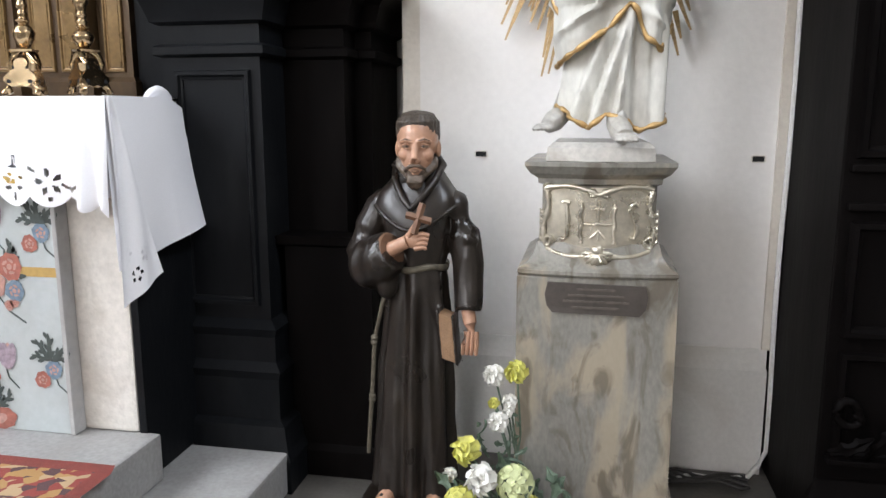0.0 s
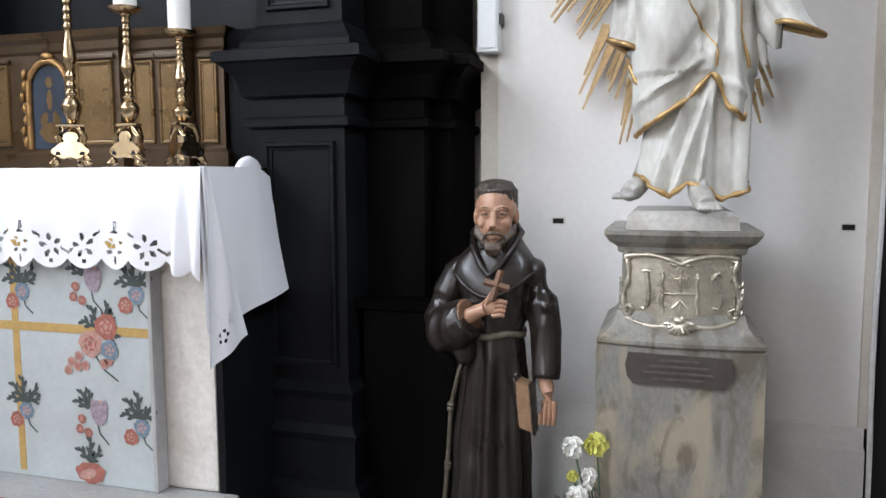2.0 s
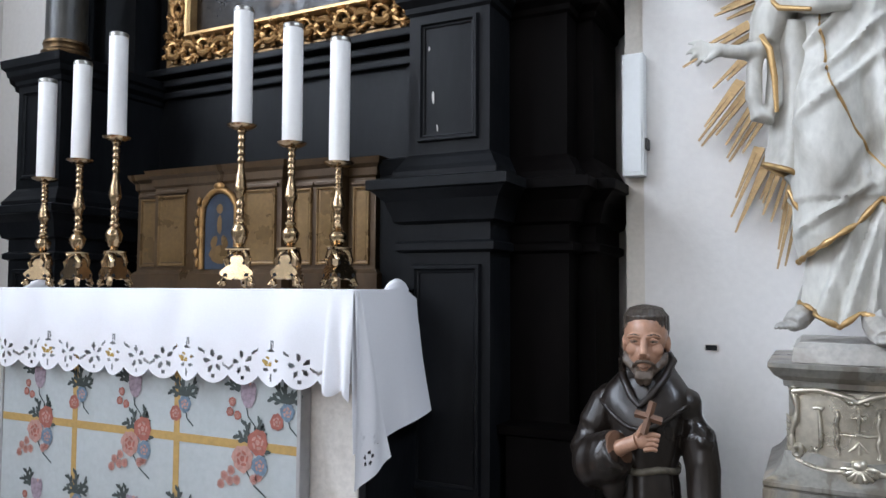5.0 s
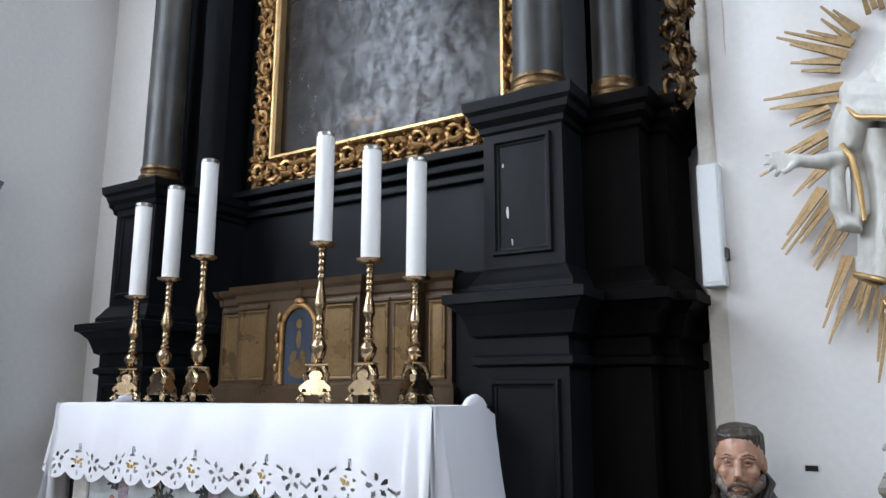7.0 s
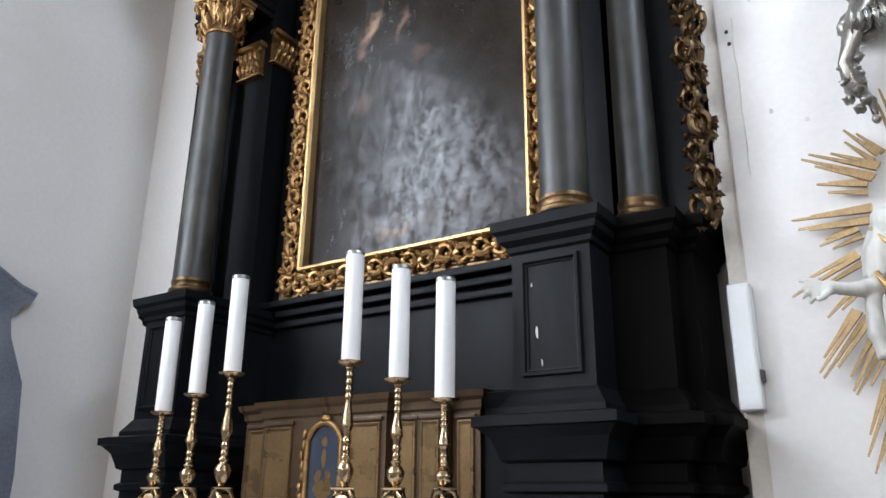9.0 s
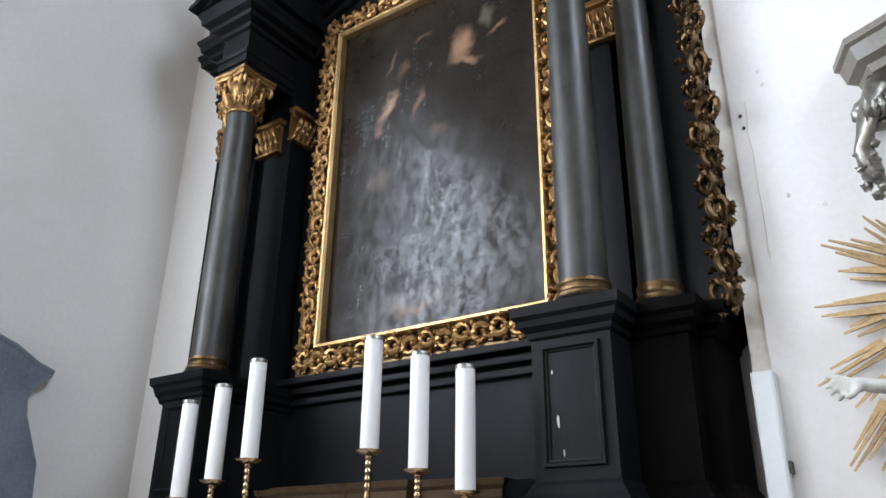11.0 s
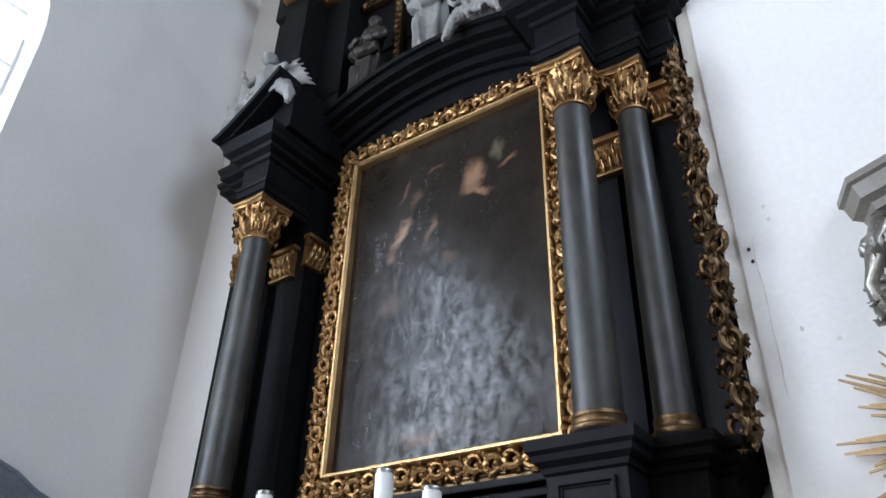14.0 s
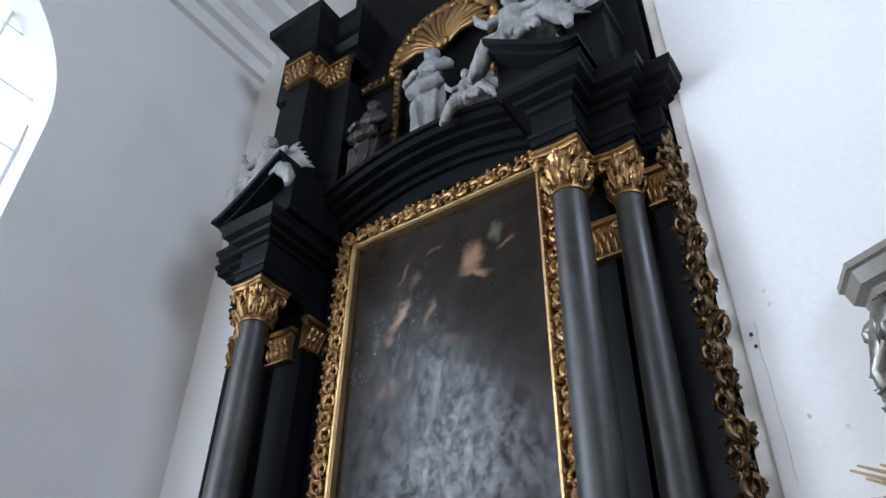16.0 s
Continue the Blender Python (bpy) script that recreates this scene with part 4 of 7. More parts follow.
def disc(bm, x, z, r, y, mi, squash=1.0, lean=0.0, n=16, wavy=0.12):
    vs = []
    for i in range(n):
        t = 2 * math.pi * i / n
        k = r * (1 + 0.6 * wavy * math.sin(7 * t + x * 40) + 0.4 * wavy * math.sin(3 * t + z * 90))
        u, v = k * math.cos(t), k * squash * math.sin(t)
        vs.append(bm.verts.new((x + u * math.cos(lean) - v * math.sin(lean), y, z + u * math.sin(lean) + v * math.cos(lean))))
    bm.faces.new(vs).material_index = mi


def sprig_leaf(bm, x, z, ang, ln, w, y, mi=4):
    for k in range(4):
        t = 0.25 + 0.22 * k
        s = 1 if k % 2 else -1
        disc(bm, x + ln * t * math.cos(ang) - s * w * 0.5 * math.sin(ang), z + ln * t * math.sin(ang) + s * w * 0.5 * math.cos(ang), w * 0.9, y, mi, 0.42, ang + s * 0.6, 10)
    disc(bm, x + ln * 0.5 * math.cos(ang), z + ln * 0.5 * math.sin(ang), ln * 0.52, y - 0.0002, mi, 0.16, ang, 12, 0)


def stalk(bm, pts, w, y, mi=4):
    for (x0, z0), (x1, z1) in zip(pts, pts[1:]):
        d = Vector((x1 - x0, z1 - z0)).normalized() * w
        bm.faces.new([bm.verts.new(v) for v in ((x0 - d.y, y, z0 + d.x), (x1 - d.y, y, z1 + d.x), (x1 + d.y, y, z1 - d.x), (x0 + d.y, y, z0 - d.x))]).material_index = mi


PAINT = [P_RED, P_PINK, P_BLUE, P_MAUVE, P_LEAF]


def rose(bm, x, z, r, mi, y):
    disc(bm, x, z, r, y, mi, 1, 0, 18)
    light = 1 if mi != 1 else 0
    for i in range(5):
        a = i * 1.256
        disc(bm, x + r * 0.45 * math.cos(a), z + r * 0.45 * math.sin(a), r * 0.26, y - 0.0004, light, 0.45, a + 1.3, 10)
    disc(bm, x, z, r * 0.22, y - 0.0006, 1 if mi != 1 else 0, 1, 0, 10)


def motif(kind):
    """A painted spray of flowers about the origin, a hair's breadth proud of the board."""
    bm = B()
    if kind == "bouquet":
        stalk(bm, [(-0.02, -0.02), (0.03, -0.09), (0.085, -0.125)], 0.003, -0.0004)
        for a, l in ((1.9, 0.08), (1.2, 0.09), (2.7, 0.06), (-0.6, 0.06), (0.9, 0.07)):
            sprig_leaf(bm, 0.02 + 0.02 * math.cos(a), 0.05, a, l, 0.018, -0.0006)
        rose(bm, 0.045, 0.055, 0.044, 0, -0.0012)
        rose(bm, -0.02, -0.005, 0.046, 1, -0.0016)
        rose(bm, 0.055, -0.022, 0.034, 2, -0.0014)
        for x, z in ((-0.07, -0.05), (-0.10, -0.07), (-0.075, -0.085), (-0.045, -0.08), (-0.115, -0.10), (0.03, -0.07), (0.05, -0.06)):
            rose(bm, x, z, 0.017, 1, -0.0012)
    elif kind == "tulip":
        stalk(bm, [(0.0, 0.0), (0.01, -0.05), (0.045, -0.085)], 0.0028, -0.0004)
        for a, l in ((2.0, 0.075), (2.6, 0.065), (1.5, 0.07)):
            sprig_leaf(bm, -0.03, 0.03, a, l, 0.016, -0.0006)
        for d in (-0.5, -0.2, 0.12, 0.45):
            disc(bm, 0.012 + 0.03 * d, 0.02 + 0.004 * abs(d), 0.045, -0.0010 - abs(d) * 0.0006, 3 if abs(d) > 0.15 else 1, 0.42, math.pi / 2 - d * 0.5, 14, 0.05)
        for x, z in ((-0.06, -0.005), (-0.035, -0.05), (-0.07, -0.04)):
            rose(bm, x, z, 0.016, 0, -0.0012)
    elif kind == "sprig":
        stalk(bm, [(0.005, 0.0), (0.02, -0.05), (0.05, -0.075)], 0.0028, -0.0004)
        for a, l in ((2.2, 0.085), (1.6, 0.09), (2.9, 0.07), (0.7, 0.085), (0.2, 0.07)):
            sprig_leaf(bm, 0.0, 0.03, a, l, 0.017, -0.0006)
        rose(bm, 0.008, 0.0, 0.030, 2, -0.0012)
        rose(bm, -0.035, -0.035, 0.028, 0, -0.0014)
    else:
        for a, l in ((2.3, 0.07), (1.5, 0.09), (0.8, 0.07)):
            sprig_leaf(bm, 0.0, 0.03, a, l, 0.017, -0.0006)
        disc(bm, 0.0, -0.005, 0.06, -0.0012, 0, 0.62, 0, 18)
        disc(bm, -0.01, -0.01, 0.035, -0.0016, 1, 0.5, 0.3, 14)
    return mesh_of("painted_spray", bm, PAINT)


MOTIF = {k: motif(k) for k in ("bouquet", "tulip", "sprig", "fruit")}
for c in range(3):
    x = -0.545 * c
    for kind, dx, z in (("bouquet", -1.815, 0.80), ("tulip", -1.825, 0.99), ("sprig", -1.655, 0.965), ("sprig", -2.115, 0.96), ("sprig", -2.125, 0.545), ("tulip", -1.825, 0.54),
                        ("sprig", -1.655, 0.525), ("fruit", -1.86, 0.355)):
        if kind == "sprig" and c and dx == -1.655 or x + dx < FX0 + 0.09:
            continue
        piece("painted_spray", MOTIF[kind], board, Matrix.Translation((x + dx, 1.9884, z)))

# ---- altar cloth ----
cloth = thing("altar_cloth", (AX, 2.15, 1.367), "white linen altar cloth with scalloped cutwork lace", "altar cloth")
CX0, CX1 = 2 * AX + 1.375, -1.375
bm = B()
rows = []
nx = 120
for j, y in enumerate([1.965, 1.985, 2.05, 2.15, 2.25, 2.34, 2.40]):
    rows.append([bm.verts.new((CX0 + (CX1 - CX0) * i / nx, y, 1.3755 + 0.0022 * noise.noise(Vector((i * 0.35, y * 9, 2))) - (0.006 if j == 0 else 0))) for i in range(nx + 1)])
for a, b in zip(rows, rows[1:]):
    for i in range(nx):
        bm.faces.new((a[i], a[i + 1], b[i + 1], b[i]))
part("cloth_top", bm, LINEN, cloth, "", 60)


def scallop(u):
    """How far below the straight hem the lace reaches at u metres along it."""
    return 0.034 * abs(math.sin(math.pi * u / 0.124)) ** 0.75


def lace_hole(u, v):
    """Whether the cutwork is open at u along and v above the hem line."""
    k = math.floor(u / 0.124)
    x = u - (k + 0.5) * 0.124
    if k % 3 == 1:
        for cx, cz, a, b in ((0, 0.085, 0.020, 0.0042), (0.012, 0.103, 0.0042, 0.011), (0.007, 0.117, 0.009, 0.004), (0.0, 0.098, 0.0035, 0.020), (-0.026, 0.022, 0.013, 0.006), (0.026, 0.022, 0.013, 0.006), (0, -0.004, 0.006, 0.013), (-0.032, 0.052, 0.010, 0.005), (0.032, 0.052, 0.010, 0.005)):
            if ((x - cx) / a) ** 2 + ((v - cz) / b) ** 2 < 1:
                return True
    else:
        z = v - 0.040
        r, t = math.hypot(x, z), math.atan2(z, x)
        if 0.012 < r < 0.042 and abs(math.sin(2.5 * t + 0.4)) > 0.72 + 0.55 * abs(r - 0.027) / 0.027:
            return True
        if 0.0 < v + 0.018 < 0.014 and abs(x) < 0.006:
            return True
        s = 1 if k % 3 == 0 else -1
        if abs(v - 0.052 - s * x * 0.55) < 0.005 and 0.036 < abs(x) < 0.062:
            return True
    return False


def fold(u):
    return 0.010 * math.sin(u * 17.0) + 0.006 * math.sin(u * 31 + 1.0)


bm = B()
W = CX1 - CX0
nu, top, hem = int(W / 0.0045), 1.372, 1.085
vs_ = [0, 0.03, 0.08, 0.13]
z_lines = [top - d for d in vs_]
grid = []
fine = 42
for i in range(nu + 1):
    u = W * i / nu
    low = hem - scallop(u)
    col = list(z_lines)
    z1 = 1.23
    col += [z1 + (low - z1) * j / fine for j in range(1, fine + 1)]
    grid.append([bm.verts.new((CX0 + u - 0.085 * ((top - z) / 0.29) * max(0.0, 1 - u / 0.22) ** 1.5, 1.963 + fold(u) * min(1, (top - z) / 0.12) - 0.012 * min(1, (top - z) / 0.1), z)) for z in col])
for i in range(nu):
    u = W * (i + 0.5) / nu
    for j in range(len(grid[0]) - 1):
        z = (grid[i][j].co.z + grid[i][j + 1].co.z) / 2
        if z < 1.225 and lace_hole(u, z - hem):
            continue
        bm.faces.new((grid[i][j], grid[i + 1][j], grid[i + 1][j + 1], grid[i][j + 1]))
part("front_drop", bm, LINEN, cloth, "front fall with scalloped cutwork hem", 60)
GOLD_THREAD = material("gold_embroidery", (0.50, 0.34, 0.10), 0.7, scale=60, vary=0.3, bump=0.3)
em = B()
for dx, dz, r in ((-0.022, 0.046, 0.014), (0.018, 0.05, 0.012), (0.0, 0.040, 0.012), (-0.012, 0.062, 0.008), (0.024, 0.036, 0.008)):
    disc(em, dx, dz, r, 0, 0, 0.6, dx * 30, 10, 0.3)
EMB = mesh_of("embroidery", em, [GOLD_THREAD])
k = 1
while (k + 0.5) * 0.124 < W:
    u = (k + 0.5) * 0.124
    piece("embroidery", EMB, cloth, Matrix.Translation((CX0 + u, 1.9495 + fold(u), hem)))
    k += 3

# the corner falls: a pleated front corner and the hanging side
for side in (1, -1):
    bm = B()

    def hang(s):
        """Lower edge of the side fall at s along it, front to back."""
        return 0.862 + 0.175 * s

    n, m = 60, 30
    g = []
    for i in range(n + 1):
        s = 0.50 * i / n
        y = 1.945 + s * 0.96
        zl = hang(s)
        col = []
        for j in range(m + 1):
            t = j / m
            z = 1.376 + (zl - 1.376) * t
            zig = 0.002 * (i % 2) if j == m else 0
            round_off = 0.05 * max(0, s - 0.36) / 0.14
            x = -1.372 + 0.055 * t ** 1.1 * min(1, 0.25 + s / 0.4) + 0.007 * t * math.sin(s * 19) + 0.010 * math.sin(math.pi * t) * math.sin(s * 9)
            if side < 0:
                x += 0.10 * t * t * (1 - 0.5 * s)
            zz = z + zig + (0.018 * math.exp(-((s - 0.34) / 0.035) ** 2) * (1 - t) ** 3) - round_off * (1 - t) ** 2
            col.append(bm.verts.new((at_side(x, side, AX), y, zz)))
        g.append(col)
    for a, b in zip(g, g[1:]):
        for j in range(m):
            bm.faces.new((a[j], b[j], b[j + 1], a[j + 1]))
    part("side_fall", bm, LINEN, cloth, "", 70)
    if side > 0:
        bm = B()
        g = []
        for i in range(31):
            u = 0.10 * i / 30
            x = -1.462 + u
            col = []
            for j in range(31):
                t = j / 30
                zl = 1.06 - 0.02 * math.sin(u * 60) - 0.45 * max(0.0, u - 0.045) * (1 if u < 0.08 else 1.6)
                col.append(bm.verts.new((at_side(x, side, AX), 1.945 - 0.020 * t * math.sin(u * 85 + 0.5) - 0.014 * t, 1.373 + (zl - 1.373) * t)))
            g.append(col)
        for a, b in zip(g, g[1:]):
            for j in range(30):
                bm.faces.new((a[j], b[j], b[j + 1], a[j + 1]))
        part("corner_pleat", bm, LINEN, cloth, "", 70)
    # triangular lace-edged flap in front of the side fall
    bm = B()
    g = []
    for i in range(45):
        u = i / 44
        col = []
        for j in range(161):
            t = j / 160
            s = 0.015 + u * (0.02 + 0.125 * t ** 0.9)
            zl = 0.748 + 0.085 * u + (0.002 if i % 2 else 0)
            col.append(bm.verts.new((at_side(-1.362 + 0.045 * t * u + 0.012 * t + 0.006 * math.sin(u * 8 + 4 * t), side, AX), 1.935 + s, 1.374 + (zl - 1.374) * t)))
        g.append(col)
    for i in range(44):
        for j in range(160):
            u, t = (i + 0.5) / 44, (j + 0.5) / 160
            open_work = any((u * 0.14 - a - 0.013 * math.cos(1.257 * q)) ** 2 / 0.0045 ** 2 + (t * 0.6 - b - 0.017 * math.sin(1.257 * q)) ** 2 / 0.0060 ** 2 < 1
                            for a, b in ((0.030, 0.465), (0.052, 0.535), (0.088, 0.490)) for q in range(5))
            if not open_work:
                bm.faces.new((g[i][j], g[i + 1][j], g[i + 1][j + 1], g[i][j + 1]))
    part("corner_flap", bm, LINEN, cloth, "hanging corner with cutwork edge", 70)
    bm = B()
    tube(bm, [(at_side(-1.40, side, AX), 2.27 + 0.035 * i - 0.06, 1.374 + 0.020 * math.sin(math.pi * i / 4)) for i in range(5)], [0.01, 0.018, 0.022, 0.018, 0.01], 10)
    part("rumpled_fold", bm, LINEN, cloth, "", 70)

# ---- candlesticks and candles ----


def candlestick(x, y, h, turn):
    """A brass altar candlestick on three scrolled feet; h is the height of its drip pan over the table."""
    z0 = 1.379
    ob = thing("candlestick", (x, y, z0), "turned brass candlestick on three scrolled feet", "candlestick", "candlesticks on the altar")
    bm = B()
    f = 0.145
    zs = z0 + f
    H = h - f
    prof = [(0.012, 0), (0.020, 0.01), (0.013, 0.03), (0.020, 0.05), (0.031, 0.11), (0.034, 0.15), (0.026, 0.19), (0.014, 0.22), (0.021, 0.245), (0.013, 0.27), (0.017, 0.30), (0.012, 0.33), (0.018, 0.37), (0.013, 0.40),
            (0.016, 0.44), (0.025, 0.50), (0.021, 0.56), (0.013, 0.66), (0.011, 0.70), (0.017, 0.73), (0.011, 0.76), (0.016, 0.79), (0.011, 0.82), (0.016, 0.85), (0.011, 0.88), (0.016, 0.91), (0.012, 0.94), (0.018, 0.97), (0.014, 1.0)]
    fine = []
    for (r0, a0), (r1, a1) in zip(prof, prof[1:]):
        for j in range(3):
            t = j / 3
            fine.append((r0 + (r1 - r0) * (3 * t * t - 2 * t ** 3), zs + H * (a0 + (a1 - a0) * t)))
    fine.append((prof[-1][0], zs + H))
    lathe(bm, x, y, [(0.004, zs - 0.05), (0.012, zs - 0.04)] + fine, 20)
    stem = part("stem", bm, BRASS, ob, "", 60)
    bm = B()
    lathe(bm, x, y, [(0.012, zs + H - 0.006), (0.034, zs + H - 0.004), (0.052, zs + H + 0.006), (0.056, zs + H + 0.012), (0.05, zs + H + 0.011), (0.02, zs + H + 0.006)], 28)
    part("drip_pan", bm, BRASS, ob, "", 60)
    bm = B()
    for q in range(3):
        a = turn + q * 2 * math.pi / 3
        s = Vector((-math.sin(a), math.cos(a), 0))
        corner = Vector((x, y, 0)) + 0.042 * Vector((math.cos(a), math.sin(a), 0))
        d = Vector((math.cos(a), math.sin(a), 0))
        strip = [corner + d * o + Vector((0, 0, z0 + zz)) for o, zz in ((-0.028, 0.145), (-0.004, 0.135), (0.004, 0.105), (-0.006, 0.075), (0.010, 0.05), (0.020, 0.025), (0.010, 0.010))]
        tube(bm, strip, [0.010, 0.013, 0.015, 0.014, 0.014, 0.013, 0.010], 8)
        tube(bm, [corner + d * o + Vector((0, 0, z0 + zz)) for o, zz in ((0.016, 0.03), (0.032, 0.012), (0.026, 0.004))], [0.008, 0.010, 0.007], 7)
    part("scrolled_foot", bm, BRASS, ob, "", 60)
    for q in range(3):
        # plate between two feet; its piercings are black discs, not cut through
        a = turn + (q + 0.5) * 2 * math.pi / 3
        d, s = Vector((math.cos(a), math.sin(a), 0)), Vector((-math.sin(a), math.cos(a), 0))
        bm = B()
        n = 40
        rings = []
        for off in (0.0, 0.004):
            ring = []
            for i in range(n):
                t = 2 * math.pi * i / n
                lobe = 0.034 * math.exp(-((math.sin(t) + 0.25) / 0.42) ** 2)
                u = math.copysign((0.030 + lobe) * abs(math.cos(t)) ** 0.55, math.cos(t))
                w = 0.068 + 0.054 * math.sin(t) - 0.014 * max(0.0, -math.sin(t)) * (1 - abs(math.cos(t))) * -1.6
                ring.append(Vector((x, y, z0)) + d * (0.030 + off + 0.16 * (0.078 - w)) + s * u + Vector((0, 0, w)))
            rings.append(ring)
        loft(bm, rings)
        plate = part("foot_plate", bm, BRASS, ob, "", 40)
        bm = B()
        for u, w in ((-0.030, 0.090), (0.030, 0.090), (-0.040, 0.045), (0.040, 0.045)):
            c = Vector((x, y, z0)) + d * (0.0345 + 0.16 * (0.078 - w)) + s * u + Vector((0, 0, w))
            ring = [c + s * 0.009 * math.cos(t * 0.7854) + Vector((0, 0, 0.011 * math.sin(t * 0.7854))) for t in range(8)]
            bm.faces.new([bm.verts.new(p) for p in ring])
        part("piercing_disc", bm, HOLE_SHADE, plate, "flat black discs painted in for pierced openings")
    bm = B()
    tri = []
    for z, r in ((zs - 0.004, 0.050), (zs + 0.003, 0.056), (zs + 0.010, 0.02)):
        tri.append([(x + r * math.cos(turn + t * math.pi / 3) * (1 if t % 2 == 0 else 0.72), y + r * math.sin(turn + t * math.pi / 3) * (1 if t % 2 == 0 else 0.72), z) for t in range(6)])
    loft(bm, tri)
    part("base_plate", bm, BRASS, ob, "", 40)
    return z0 + h


def candle(x, y, z, top, tilt):
    ob = thing("candle", (x, y, z), "tall thick white candle with worn metal cap", "candle", "candles on the altar")
    ob.rotation_euler = (tilt[0], tilt[1], 0)
    bm = B()
    r = 0.0375
    lathe(bm, x, y, [(r * 0.97, z), (r, z + 0.006), (r * 1.0, top - 0.02), (r * 0.98, top - 0.012)], 32)
    part("candle_tube", bm, WAX, ob, "", 50)
    bm = B()
    lathe(bm, x, y, [(r * 1.02, top - 0.018), (r * 1.03, top - 0.006), (r * 0.95, top), (r * 0.8, top + 0.002), (r * 0.72, top - 0.004), (r * 0.2, top - 0.006)], 32)
    part("candle_cap", bm, CAP_METAL, ob, "worn grey metal follower ring", 50)
    bm = B()
    tube(bm, [(x, y, top - 0.006), (x + 0.002, y, top + 0.012)], 0.0025, 6, 0)
    part("wick", bm, HABIT, ob, "burnt wick")


for x, y, dz, tz, turn in ((-1.616, 2.225, 1.826, 2.298, -1.15), (-1.80, 2.185, 1.907, 2.367, -0.55), (-2.02, 2.16, 1.989, 2.457, -2.2), (-2.65, 2.115, 1.989, 2.437, -0.9), (-2.89, 2.13, 1.914, 2.353, -0.6), (-3.10, 2.12, 1.846, 2.298, -0.2)):
    candlestick(x, y, dz - 1.379, turn)
    candle(x, y, dz + 0.0135, tz, (random.uniform(-0.006, 0.006), random.uniform(-0.008, 0.008)))

# ---- tabernacle ----
tab = thing("tabernacle", (AX + 0.05, 2.6, 1.37), "brown gilded wooden tabernacle with painted niche", "tabernacle")
TY = 2.46
for x0, x1, y0 in ((-2.99, -2.80, TY + 0.07), (-2.80, -2.06, TY), (-2.06, -1.80, TY + 0.05), (-1.80, -1.66, TY + 0.10)):
    bm = B()
    moulded(bm, x0 + 0.004, x1 - 0.004, y0, 3.0, [(1.367, 0.02), (1.44, 0.02), (1.455, 0.004), (1.46, 0.0), (1.835, 0.0), (1.845, 0.01), (1.875, 0.012), (1.89, 0.03), (1.915, 0.038), (1.92, 0.0)])
    body = part("tabernacle_body", bm, WALNUT, tab)
    w = x1 - x0
    cells = [(x0 + 0.03, x1 - 0.03)] if w < 0.3 else [(x0 + 0.03, x0 + 0.20), (x1 - 0.20, x1 - 0.03)]
    if w > 0.22 and w < 0.3:
        cells = [(x0 + 0.025, x0 + w / 2 - 0.012), (x0 + w / 2 + 0.012, x1 - 0.025)]
    for a, b in cells:
        bm = B()
        panel_frame(bm, a, b, 1.475, 1.80, y0 - 0.001, 0.016, 0.010)
        part("panel_frame", bm, WALNUT_PALE, body, "worn gilt panel moulding")
        bm = B()
        box(bm, a + 0.018, b - 0.018, y0 - 0.004, y0 - 0.0005, 1.495, 1.78)
        part("panel", bm, WALNUT_PALE, body, "worn gilt panel")
        bm = B()
        box(bm, a - 0.01, b + 0.01, y0 - 0.014, y0 - 0.001, 1.805, 1.822, bevel=0.003)
        part("panel_cap", bm, WALNUT, body)
bm = B()
moulded(bm, -1.655, -1.53, TY + 0.12, 3.0, [(1.367, 0.0), (1.84, 0.0), (1.87, 0.02), (1.90, 0.03), (1.91, 0.0)])
part("black_end_block", bm, BLACK, tab, "black painted end block")
bm = B()
NX = -2.40
n = 20
outer, inner = [], []
for i in range(n + 1):
    a = math.pi * i / n
    outer.append((NX - 0.115 * math.cos(a), 1.70 + 0.125 * math.sin(a)))
    inner.append((NX - 0.083 * math.cos(a), 1.70 + 0.09 * math.sin(a)))
path = [(NX - 0.10, 1.46)] + [((ox + ix) / 2, (oz + iz) / 2) for (ox, oz), (ix, iz) in zip(outer, inner)] + [(NX + 0.10, 1.46)]
tube(bm, [(x, TY - 0.006, z) for x, z in path], 0.014, 8)
for s in (-1, 1):
    for i in range(7):
        blob(bm, (NX + s * (0.125 + 0.008 * math.sin(i * 2)), TY - 0.006, 1.49 + 0.045 * i), (0.012, 0.010, 0.020), n=8, rough=0.5)
blob(bm, (NX, TY - 0.012, 1.825), (0.03, 0.014, 0.016), n=8, rough=0.4)
part("niche_moulding", bm, GOLD, tab, "gilded arched niche moulding", 50)
bm = B()
bm.faces.new([bm.verts.new((x, TY - 0.003, z)) for x, z in [(NX - 0.086, 1.46)] + inner + [(NX + 0.086, 1.46)]])
part("niche_panel", bm, ICON_BLUE, tab, "dark blue painted niche panel")
bm = B()
disc(bm, NX, 1.725, 0.018, TY - 0.0045, 0, 1.2)
disc(bm, NX, 1.655, 0.014, TY - 0.0044, 0, 3.0)
disc(bm, NX, 1.525, 0.055, TY - 0.0044, 0, 0.75)
for s in (-1, 1):
    disc(bm, NX + s * 0.03, 1.58, 0.018, TY - 0.0043, 0, 1.6, s * 0.4)
part("gilt_emblem", bm, WALNUT_PALE, tab, "small faded gilt chalice-like emblem")

# ---- statue of a friar ----


